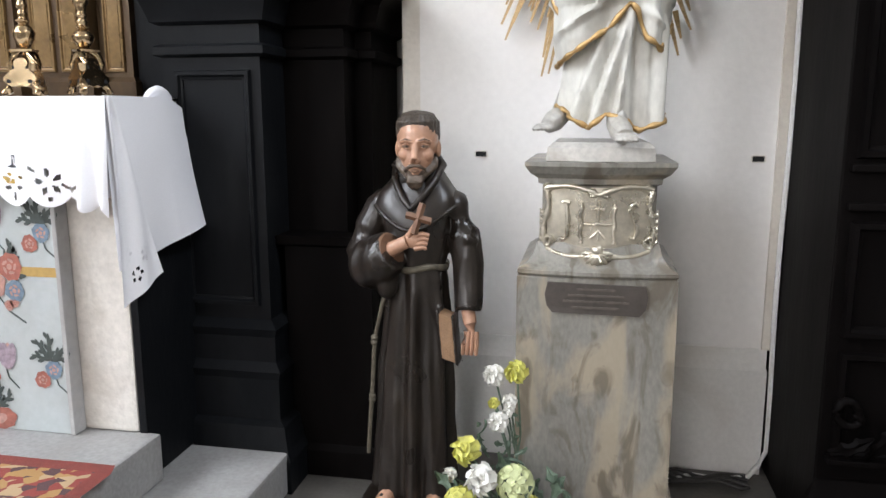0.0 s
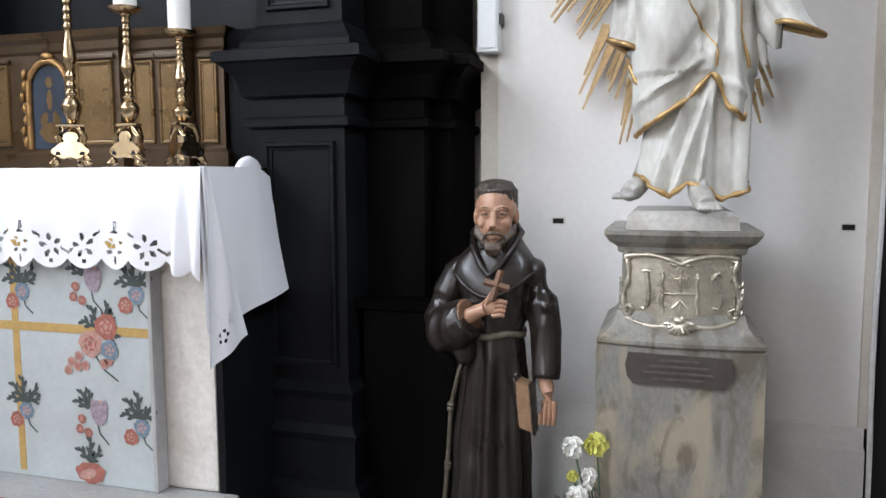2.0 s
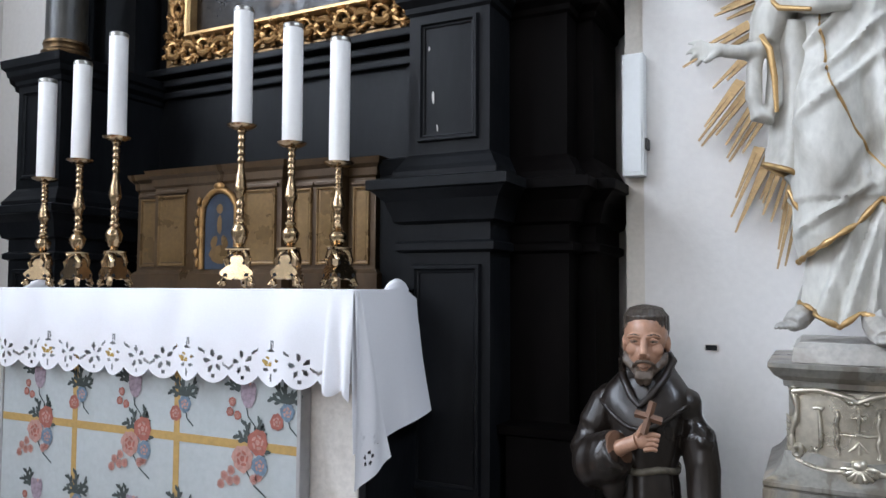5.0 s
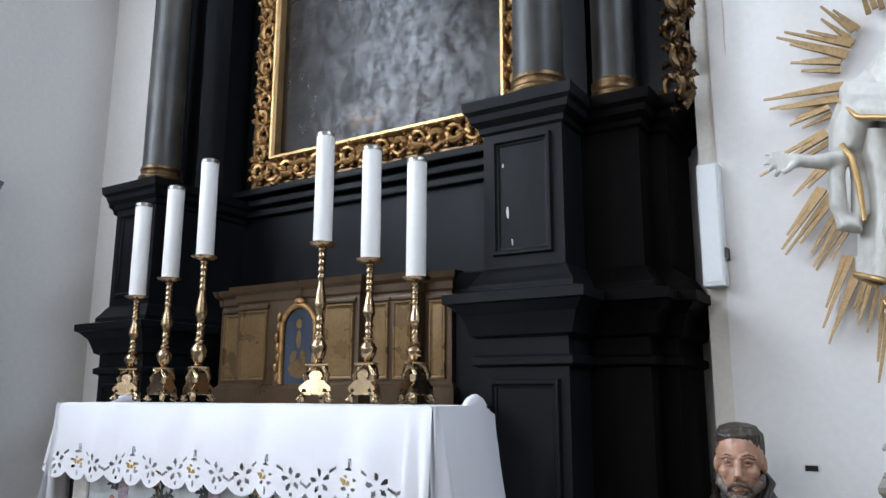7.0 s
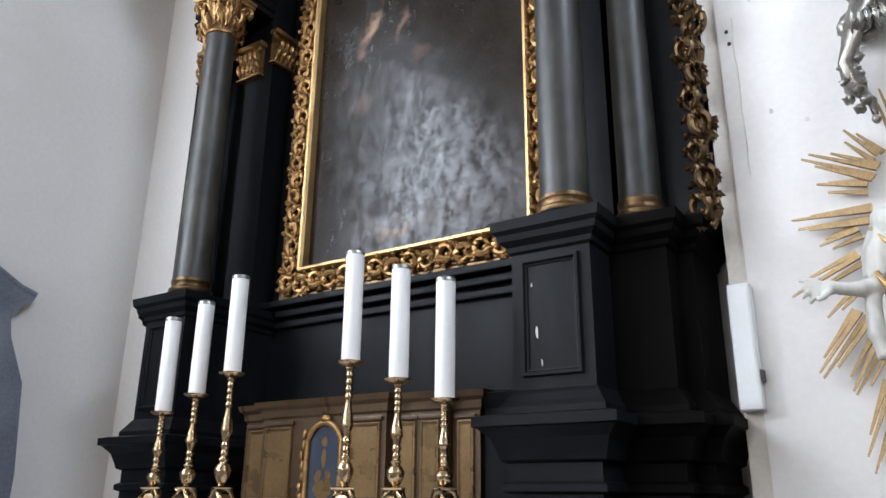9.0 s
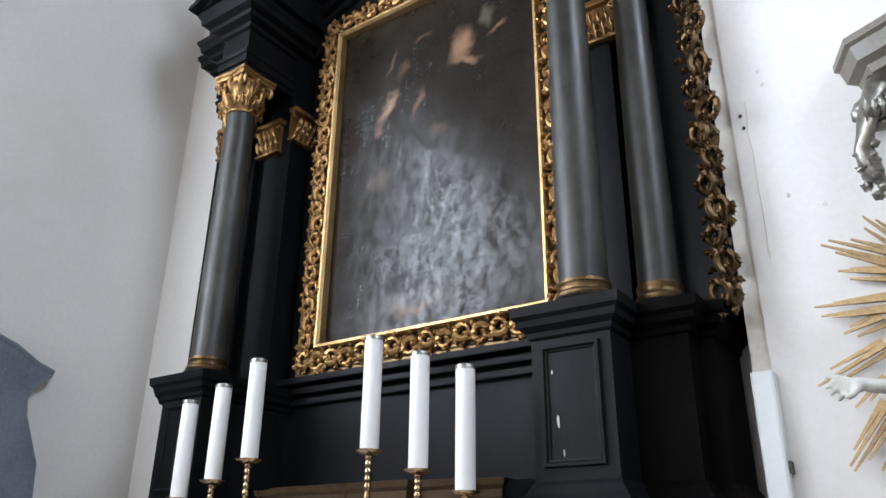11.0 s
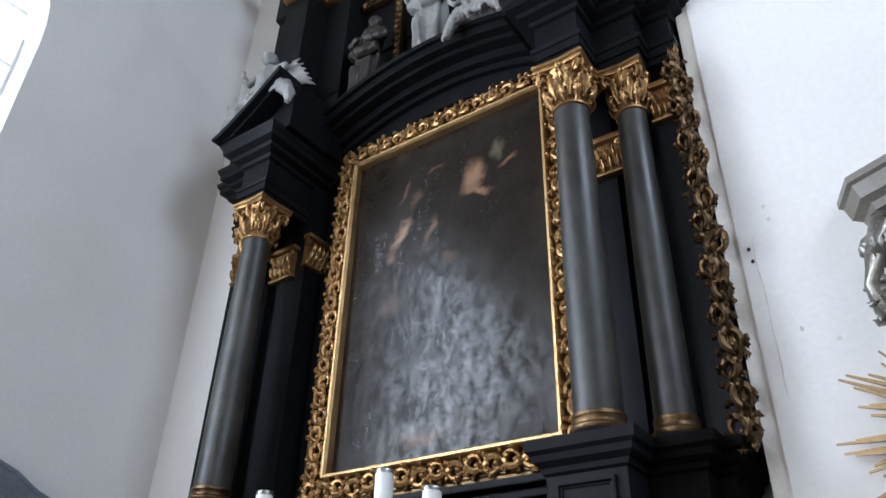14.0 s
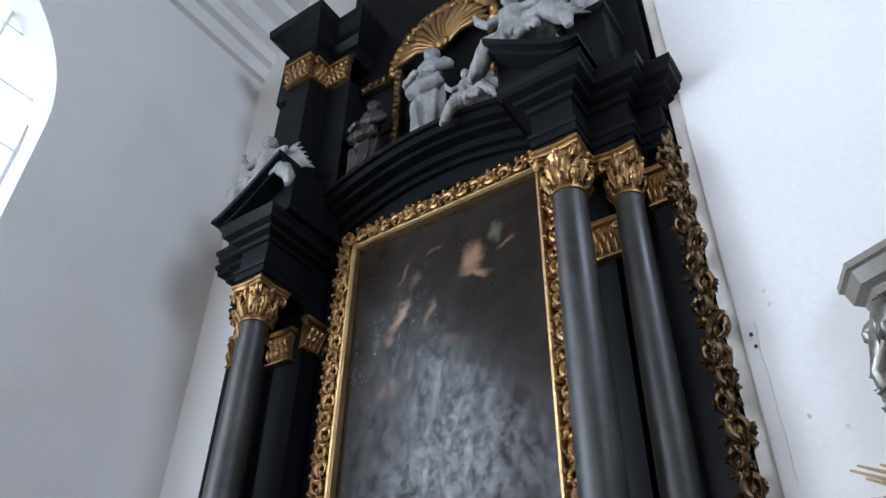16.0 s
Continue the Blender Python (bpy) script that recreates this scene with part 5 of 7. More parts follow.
def friar_statue(ox, oy):
    """A painted carved friar, 1.33 m high, looking towards -y."""
    bm = B()
    HAB, SK, HA, WD, PG, RP, CW = range(7)
    robe(bm, [(-0.02, 0.0, 0.045, 0.135, 0.115, 1.2), (-0.02, 0, 0.06, 0.146, 0.125, 1.2), (-0.015, 0, 0.25, 0.136, 0.118, 1.0), (-0.01, 0, 0.50, 0.128, 0.102, 0.85), (0, 0, 0.70, 0.115, 0.092, 0.6), (0.0, 0, 0.80, 0.106, 0.085, 0.3),
              (0.0, 0, 0.835, 0.102, 0.082, 0.12), (0.0, 0.0, 0.88, 0.116, 0.09, 0.22), (0.0, 0.005, 0.97, 0.135, 0.096, 0.16), (0.0, 0.01, 1.04, 0.146, 0.092, 0.06), (0.0, 0.012, 1.08, 0.125, 0.08, 0.0), (0, 0.012, 1.11, 0.07, 0.06, 0.0)], folds=8, depth=0.14, phase=0.6, mi=HAB, n=96, twist=0.7)
    # rope belt and hanging cord with knots
    tube(bm, [(0.106 * math.cos(t * 0.2618), 0.088 * math.sin(t * 0.2618), 0.835 + 0.006 * math.sin(t)) for t in range(25)], 0.0115, 7, RP)
    cord = [(-0.075, -0.085, 0.82), (-0.115, -0.085, 0.72), (-0.150, -0.075, 0.60), (-0.158, -0.085, 0.45), (-0.17, -0.09, 0.30), (-0.178, -0.09, 0.20)]
    tube(bm, cord, 0.008, 7, RP)
    for k in (0.60, 0.585, 0.40, 0.385):
        blob(bm, (-0.150 - (0.6 - k) * 0.06, -0.082, k), (0.014, 0.013, 0.011), RP, 8)
    # cowl: a broad collar and the hood behind the neck
    rings = []
    for z, a, b, y in ((1.035, 0.158, 0.104, -0.004), (1.05, 0.162, 0.106, -0.002), (1.085, 0.135, 0.100, 0.002), (1.115, 0.098, 0.086, 0.012), (1.14, 0.078, 0.075, 0.022), (1.155, 0.066, 0.066, 0.026), (1.13, 0.055, 0.056, 0.022)):
        ring = []
        for i in range(48):
            t = 2 * math.pi * i / 48
            front = max(0.0, -math.sin(t)) ** 3
            back = max(0.0, math.sin(t)) ** 1.5
            ring.append((a * math.cos(t) * (1 + 0.02 * math.sin(7 * t)), y + b * math.sin(t), z - 0.075 * front * (a / 0.16) ** 0.5 + 0.045 * back * (1 if z > 1.1 else 0.2)))
        rings.append(ring)
    loft(bm, rings, CW, False)
    tube(bm, [(0.159 * math.cos(t * 0.1745), -0.004 + 0.106 * math.sin(t * 0.1745), 1.037 - 0.075 * max(0.0, -math.sin(t * 0.1745)) ** 3 + 0.009 * max(0.0, math.sin(t * 0.1745)) ** 1.5) for t in range(37)], 0.008, 7, CW)
    for s in (-1, 1):
        tube(bm, [(0, 0.085, 1.185), (s * 0.052, 0.066, 1.182), (s * 0.080, 0.020, 1.158), (s * 0.070, -0.045, 1.112), (s * 0.032, -0.092, 1.058), (0, -0.108, 1.030)], [0.014, 0.014, 0.0135, 0.013, 0.011, 0.008], 10, CW)
        blob(bm, (s * 0.128, 0.008, 1.03), (0.060, 0.058, 0.050), HAB, 16)
    # his right arm, bent across the chest, in a wide sleeve
    tube(bm, [(-0.140, 0.008, 1.025), (-0.182, 0.0, 0.95), (-0.205, -0.02, 0.87), (-0.19, -0.055, 0.83)], [0.055, 0.062, 0.066, 0.058], 16, HAB)
    tube(bm, [(-0.205, -0.03, 0.83), (-0.16, -0.08, 0.845), (-0.10, -0.115, 0.875), (-0.065, -0.128, 0.90)], [0.062, 0.082, 0.078, 0.066], 18, HAB)
    tube(bm, [(-0.10, -0.10, 0.82), (-0.085, -0.11, 0.76), (-0.082, -0.11, 0.745)], [0.05, 0.03, 0.010], 12, HAB)
    tube(bm, [(-0.068, -0.127, 0.898), (-0.060, -0.131, 0.902)], [0.063, 0.056], 18, WD)
    tube(bm, [(-0.075, -0.128, 0.900), (-0.03, -0.140, 0.922), (0.0, -0.145, 0.935)], [0.027, 0.023, 0.022], 10, SK)
    blob(bm, (0.015, -0.140, 0.938), (0.036, 0.018, 0.026), SK, 12)
    for i in range(4):
        z = 0.958 - 0.014 * i
        tube(bm, [(0.025, -0.146, z - 0.004), (0.055, -0.150, z + 0.002), (0.075 - 0.004 * i, -0.140, z - 0.004)], [0.0085, 0.008, 0.0065], 7, SK)
    tube(bm, [(0.005, -0.150, 0.952), (0.022, -0.160, 0.978), (0.032, -0.160, 0.992)], [0.010, 0.009, 0.007], 7, SK)
    # small wooden cross held to the chest
    tube(bm, [(0.028, -0.166, 0.962), (0.058, -0.158, 1.055)], 0.0125, 4, WD)
    tube(bm, [(0.000, -0.166, 1.020), (0.086, -0.156, 1.000)], 0.0115, 4, WD)
    # his left arm, hanging, with a book
    tube(bm, [(0.140, 0.008, 1.025), (0.172, 0.0, 0.94), (0.193, -0.015, 0.84), (0.196, -0.035, 0.74), (0.195, -0.045, 0.70)], [0.052, 0.058, 0.056, 0.052, 0.050], 16, HAB)
    for z, r in ((0.93, 0.060), (0.87, 0.061), (0.80, 0.059)):
        tube(bm, [(0.165, -0.03, z + 0.02), (0.195, -0.045, z), (0.225, -0.03, z - 0.012)], [0.02, 0.026, 0.018], 8, HAB)
    tube(bm, [(0.196, -0.05, 0.705), (0.208, -0.065, 0.66), (0.215, -0.075, 0.62)], [0.026, 0.024, 0.022], 10, SK)
    for i in range(4):
        tube(bm, [(0.196 + 0.013 * i, -0.088, 0.64), (0.190 + 0.016 * i, -0.10, 0.60), (0.186 + 0.016 * i, -0.095, 0.565)], [0.0095, 0.009, 0.007], 7, SK)
    for mi, a, b, lo, hi in ((HAB, 0.104, 0.110, 0.538, 0.705), (PG, 0.110, 0.158, 0.548, 0.695), (HAB, 0.158, 0.165, 0.538, 0.705)):
        vs = [bm.verts.new((x + (0.70 - z) * 0.10 + y * 0.1, y, z - (x - 0.13) * 0.3)) for x in (a, b) for y in (-0.112, -0.045) for z in (lo, hi)]
        for f in ((0, 1, 3, 2), (4, 6, 7, 5), (0, 4, 5, 1), (2, 3, 7, 6), (0, 2, 6, 4), (1, 5, 7, 3)):
            bm.faces.new([vs[q] for q in f]).material_index = mi
    # head, turned a little to its right
    head = B()
    BD, EY = 7, 8
    tube(head, [(0, 0.015, 1.05), (0, 0.005, 1.16)], [0.046, 0.043], 16, SK)
    blob(head, (0, 0.0, 1.247), (0.066, 0.078, 0.082), SK, 28)
    blob(head, (0, -0.020, 1.185), (0.053, 0.056, 0.062), SK, 24)
    blob(head, (0, -0.034, 1.142), (0.034, 0.038, 0.036), SK, 18)
    tube(head, [(0, -0.070, 1.238), (0, -0.082, 1.212), (0, -0.094, 1.186)], [0.0085, 0.0105, 0.0125], 10, SK)
    for s in (-1, 1):
        blob(head, (s * 0.011, -0.084, 1.181), (0.0085, 0.010, 0.0075), SK, 10)
        blob(head, (s * 0.065, 0.010, 1.212), (0.010, 0.018, 0.028), SK, 12)
        blob(head, (s * 0.036, -0.052, 1.198), (0.021, 0.018, 0.020), SK, 14)
        tube(head, [(s * 0.007, -0.076, 1.240), (s * 0.028, -0.075, 1.2445), (s * 0.050, -0.056, 1.236)], [0.006, 0.0075, 0.005], 9, SK)
    fused(head, SK, 0.0032, 0.0006)
    for s in (-1, 1):
        blob(head, (s * 0.0275, -0.0635, 1.2255), (0.0145, 0.0105, 0.0075), EY, 12)
        blob(head, (s * 0.0275, -0.0725, 1.2255), (0.0055, 0.003, 0.0055), HA, 8)
        tube(head, [(s * 0.012, -0.070, 1.2275), (s * 0.0275, -0.0755, 1.2335), (s * 0.044, -0.062, 1.2265)], [0.0022, 0.0036, 0.0022], 7, SK)
        tube(head, [(s * 0.013, -0.069, 1.2215), (s * 0.0275, -0.0725, 1.2180), (s * 0.042, -0.061, 1.2215)], [0.0018, 0.0026, 0.0018], 7, SK)
        tube(head, [(s * 0.010, -0.081, 1.2435), (s * 0.030, -0.080, 1.2485), (s * 0.050, -0.061, 1.2400)], [0.0024, 0.0036, 0.0020], 6, HA)
        # moustache and beard in locks
        tube(head, [(s * 0.001, -0.092, 1.168), (s * 0.016, -0.088, 1.165), (s * 0.031, -0.074, 1.154), (s * 0.036, -0.064, 1.142)], [0.0055, 0.0065, 0.0050, 0.0025], 8, BD)
        for i in range(7):
            k = i / 6
            tube(head, [(s * (0.060 - 0.040 * k), -0.020 - 0.040 * k, 1.188 - 0.046 * k), (s * (0.058 - 0.046 * k), -0.032 - 0.044 * k, 1.160 - 0.040 * k), (s * (0.046 - 0.040 * k), -0.040 - 0.038 * k, 1.138 - 0.036 * k)], [0.008, 0.0115, 0.005], 8, BD)
    for i in range(6):
        u = -0.020 + 0.008 * i
        tube(head, [(u * 0.9, -0.078, 1.136), (u, -0.084, 1.116), (u * 0.8 + 0.004 * math.copysign(1, u), -0.076, 1.090 + 0.4 * abs(u))], [0.009, 0.0105, 0.004], 8, BD)
    blob(head, (0, -0.083, 1.150), (0.016, 0.008, 0.0055), WD, 10)
    # short hair combed from the crown in locks over a thick fringe
    blob(head, (0, 0.012, 1.284), (0.066, 0.077, 0.050), HA, 22, rough=0.05)
    blob(head, (0, 0.032, 1.240), (0.066, 0.058, 0.074), HA, 18, rough=0.12)
    for i in range(40):
        t = 2 * math.pi * i / 40
        bk = max(0.0, math.sin(t))
        side = abs(math.cos(t)) ** 3
        w = 0.0012 * math.sin(i * 2.3)
        c, sn = math.cos(t + 0.06 * math.sin(i * 1.7)), math.sin(t + 0.06 * math.sin(i * 1.7))
        tube(head, [(0.020 * c, 0.012 + 0.023 * sn, 1.327), (0.047 * c, 0.012 + 0.054 * sn, 1.316 + w), (0.062 * c, 0.012 + 0.072 * sn, 1.296 + w), (0.0655 * c, 0.012 + 0.076 * sn, 1.278 - 0.026 * side - 0.055 * bk + 2 * w)], [0.006, 0.0085, 0.0095, 0.007], 7, HA)
    fused(head, HA, 0.0034, 0.0012)
    fused(head, BD, 0.0034, 0.0012)
    turn = Matrix.Rotation(radians(6), 4, "Z") @ Matrix.Rotation(radians(2), 4, "X")
    pivot = Vector((0, 0.01, 1.12))
    for v in head.verts:
        k = max(0.0, min(1.0, (v.co.z - 1.05) / 0.05))
        v.co = v.co.lerp(pivot + turn @ (v.co - pivot), k)
    grown = bpy.data.meshes.new("head")
    head.to_mesh(grown)
    head.free()
    bm.from_mesh(grown)
    bpy.data.meshes.remove(grown)
    # sandalled feet and a thin base
    for x, y, turn in ((-0.115, -0.135, 0.35), (0.075, -0.10, -0.2)):
        c, s = math.cos(turn), math.sin(turn)
        tube(bm, [(x + 0.06 * s, y + 0.07 * c, 0.06), (x, y, 0.045), (x - 0.045 * s, y - 0.05 * c, 0.032)], [0.034, 0.030, 0.020], 10, SK)
        for i in range(5):
            u = -0.024 + 0.012 * i
            tube(bm, [(x + u * c - 0.04 * s, y + u * s - 0.045 * c, 0.03), (x + u * c - 0.075 * s, y + u * s - 0.082 * c, 0.024)], [0.009, 0.007], 6, SK)
        tube(bm, [(x - 0.036 * c, y - 0.036 * s, 0.02), (x, y, 0.075), (x + 0.036 * c, y + 0.036 * s, 0.02)], 0.007, 6, HAB)
    lathe(bm, -0.02, -0.01, [(0.205, 0.002), (0.205, 0.014), (0.19, 0.02), (0.02, 0.022)], 28, HAB)
    fused(bm, HAB, 0.0055, 0.0045)
    for v in bm.verts:
        if v.co.z < 1.09:
            v.co.x *= 0.88
        elif v.co.z < 1.17:
            v.co.x *= 0.88 + 0.12 * (v.co.z - 1.09) / 0.08
        v.co += Vector((ox, oy, 0))
    ob = part("friar_statue", bm, [HABIT, SKIN, HAIR, WOOD_RED, PAGES, ROPE, HABIT, BEARD, EYE_PAINT], None, "", 55)
    return tagged(ob, "painted wooden friar statue in dark brown habit with cross", "statue")


friar_statue(-0.545, 2.36)

# ---- angel on its marbled pedestal ----
PCX = 0.028
ped = thing("statue_pedestal", (PCX, 2.42, 0), "marbled grey pedestal with silvered cartouche and dark plaque", "pedestal")


def bowed(bm, half, y0, y1, steps, bow=0.03, mi=0, n=12):
    """A block whose front bows forward: steps of (height, how far out)."""
    rings = []
    for z, o in steps:
        ring = [(PCX - half - o, y1, z), (PCX - half - o, y0 - o + bow, z)]
        for i in range(1, n):
            u = -1 + 2 * i / n
            ring.append((PCX + u * (half + o), y0 - o + bow * u * u, z))
        ring += [(PCX + half + o, y0 - o + bow, z), (PCX + half + o, y1, z)]
        rings.append(ring)
    loft(bm, rings, mi)


bm = B()
bowed(bm, 0.232, 2.17, 2.70, [(0.002, 0.03), (0.10, 0.03), (0.115, 0.006), (0.13, 0.0), (0.845, 0.0), (0.852, -0.004)], 0.012)
part("shaft", bm, MARBLE, ped)
bm = B()
bowed(bm, 0.165, 2.225, 2.66, [(0.8525, 0.062), (0.858, 0.066), (0.868, 0.066), (0.885, 0.04), (0.91, 0.022), (0.945, 0.012)], 0.02)
part("shoulder", bm, MARBLE, ped, "", 30)
bm = B()
bowed(bm, 0.165, 2.215, 2.66, [(0.9455, 0.0), (1.115, 0.0), (1.12, 0.012), (1.135, 0.014), (1.15, 0.035), (1.165, 0.045), (1.172, 0.05), (1.184, 0.05), (1.186, 0.02)], 0.03)
part("upper_die", bm, MARBLE, ped)
bm = B()
bowed(bm, 0.155, 2.19, 2.62, [(1.1865, 0.0), (1.225, -0.004), (1.24, -0.02)], 0.01)
part("statue_block", bm, STATUE_GREY, ped, "pale grey weathered block", 30)


def die_y(x):
    return 2.215 + 0.03 * ((x - PCX) / 0.165) ** 2


bm = B()
bm_rows = []
for j in range(9):
    z = 0.925 + 0.185 * j / 8
    bm_rows.append([bm.verts.new((PCX + u * 0.150, die_y(PCX + u * 0.15) - 0.006, z)) for u in [-1 + i / 8 for i in range(17)]])
for a, b in zip(bm_rows, bm_rows[1:]):
    for i in range(16):
        bm.faces.new((a[i], a[i + 1], b[i + 1], b[i]))
cart = part("cartouche", bm, SILVER, ped, "silvered cartouche field", 60)
bm = B()


def on_die(x, z, o=0.012):
    return (PCX + x, die_y(PCX + x) - o, z)


top_l = [on_die(-0.155 + 0.155 * t, 1.105 + 0.012 * math.sin(t * math.pi) - 0.016 * t * t) for t in [i / 10 for i in range(11)]]
top_r = [on_die(0.155 - 0.155 * t, 1.105 + 0.012 * math.sin(t * math.pi) - 0.016 * t * t) for t in [i / 10 for i in range(11)]]
for run in (top_l, top_r):
    tube(bm, run, [0.007 + 0.003 * math.sin(i) ** 2 for i in range(11)], 7)
for s in (-1, 1):
    tube(bm, [on_die(s * (0.153 - 0.008 * math.sin(i * 0.7)), 1.10 - 0.018 * i) for i in range(10)], [0.008 + 0.003 * math.sin(i * 2) for i in range(10)], 7)
    tube(bm, [on_die(s * (0.150 - 0.014 * i), 0.925 - 0.014 * math.sin(i * 0.32) - 0.001 * i) for i in range(11)], [0.009] * 11, 7)
    tube(bm, [on_die(s * 0.145 + x * 0.5, 1.105 + z * 0.5) for x, y, z in spiral(0.06, 1.3, 16)], 0.006, 6)
    tube(bm, [on_die(s * 0.022 + s * x * 0.5, 1.092 + z * 0.5) for x, y, z in spiral(0.05, 1.3, 16)], 0.006, 6)
    tube(bm, [on_die(s * 0.150 + s * x * 0.5, 0.945 + z * 0.6) for x, y, z in spiral(0.07, 1.2, 16)], 0.008, 6)
    for i in range(5):
        leaf_strip(bm, on_die(s * 0.155, 0.94 + 0.02 * i, 0.006), on_die(s * 0.172, 0.965 + 0.02 * i, 0.006), 0.010, 0.01, lobes=2)
part("cartouche_border", bm, SILVER, cart, "silvered rocaille border with scrolls", 60)
bm = B()
for i in range(9):
    a = math.pi + math.pi * (i + 0.5) / 9
    d = Vector((math.cos(a), 0, math.sin(a)))
    c = Vector(on_die(0, 0.925, 0.022))
    tube(bm, [c, c + d * 0.03 + Vector((0, -0.008, 0)), c + d * 0.045], [0.005, 0.009, 0.004], 7)
blob(bm, on_die(0, 0.93, 0.026), (0.020, 0.012, 0.014), n=10, rough=0.3)
part("shell", bm, SILVER, cart, "small silvered shell", 60)


def ornate_letter(bm, pts, r=0.006):
    tube(bm, [on_die(x, z, 0.013) for x, z in pts], [r * (0.75 + 0.45 * abs(math.sin(2.3 * i))) for i in range(len(pts))], 7)


bm = B()
Z0, Z1 = 0.955, 1.065
ornate_letter(bm, [(-0.105, Z1), (-0.095, Z1 + 0.004), (-0.082, Z1)])
ornate_letter(bm, [(-0.093, Z1), (-0.090, 1.03), (-0.088, 0.99), (-0.090, 0.965), (-0.098, 0.955), (-0.108, 0.960)])
for x in (-0.050, 0.045):
    ornate_letter(bm, [(x + 0.003 * math.sin(i * 1.7), Z1 - 0.118 * i / 9) for i in range(10)])
ornate_letter(bm, [(-0.046, 1.005), (-0.02, 1.003), (0.0, 1.006), (0.02, 1.003), (0.042, 1.005)], 0.005)
ornate_letter(bm, [(0.0, 1.008), (0.0, 1.03), (0.001, 1.05), (0.0, 1.072)], 0.005)
ornate_letter(bm, [(-0.018, 1.048), (0.0, 1.05), (0.018, 1.048)], 0.005)
ornate_letter(bm, [(-0.022, 0.962), (-0.010, 0.972), (0.0, 0.985), (0.010, 0.972), (0.020, 0.962)], 0.004)
ornate_letter(bm, [(0.0, 0.985), (0.0, 0.955)], 0.004)
ornate_letter(bm, [(0.112, 1.055), (0.104, 1.066), (0.092, 1.060), (0.090, 1.040), (0.100, 1.020), (0.110, 1.000), (0.112, 0.978), (0.104, 0.962), (0.090, 0.964)])
part("letters_ihs", bm, SILVER, cart, "raised ornate letters IHS with a cross", 60)
bm = B()
loop = []
for x, z in ((-0.148, 0.80), (-0.140, 0.835), (-0.12, 0.835), (0.12, 0.832), (0.140, 0.832), (0.148, 0.80), (0.142, 0.762), (0.125, 0.742), (-0.125, 0.745), (-0.142, 0.765)):
    loop.append((PCX + x, z))
loft(bm, [[(x, 2.166 + 0.012 * ((x - PCX) / 0.232) ** 2 + 0.008, z) for x, z in loop], [(x, 2.160 + 0.012 * ((x - PCX) / 0.232) ** 2, z) for x, z in loop]])
plaque = part("plaque", bm, PLAQUE, ped, "dark metal plaque with worn inscription")
bm = B()
for k, w in enumerate((0.055, 0.08, 0.095, 0.07)):
    z = 0.818 - 0.018 * k
    box(bm, PCX - w, PCX + w, 2.1585, 2.1598, z - 0.003, z + 0.003)
part("inscription", bm, INK, plaque, "illegible inscription lines")


def run(pts, x):
    """Height along a broken line of (x, height) points."""
    if x <= pts[0][0]:
        return pts[0][1]
    for (xa, a), (xb, b) in zip(pts, pts[1:]):
        if x <= xb:
            return a + (b - a) * (x - xa) / max(1e-6, xb - xa)
    return pts[-1][1]


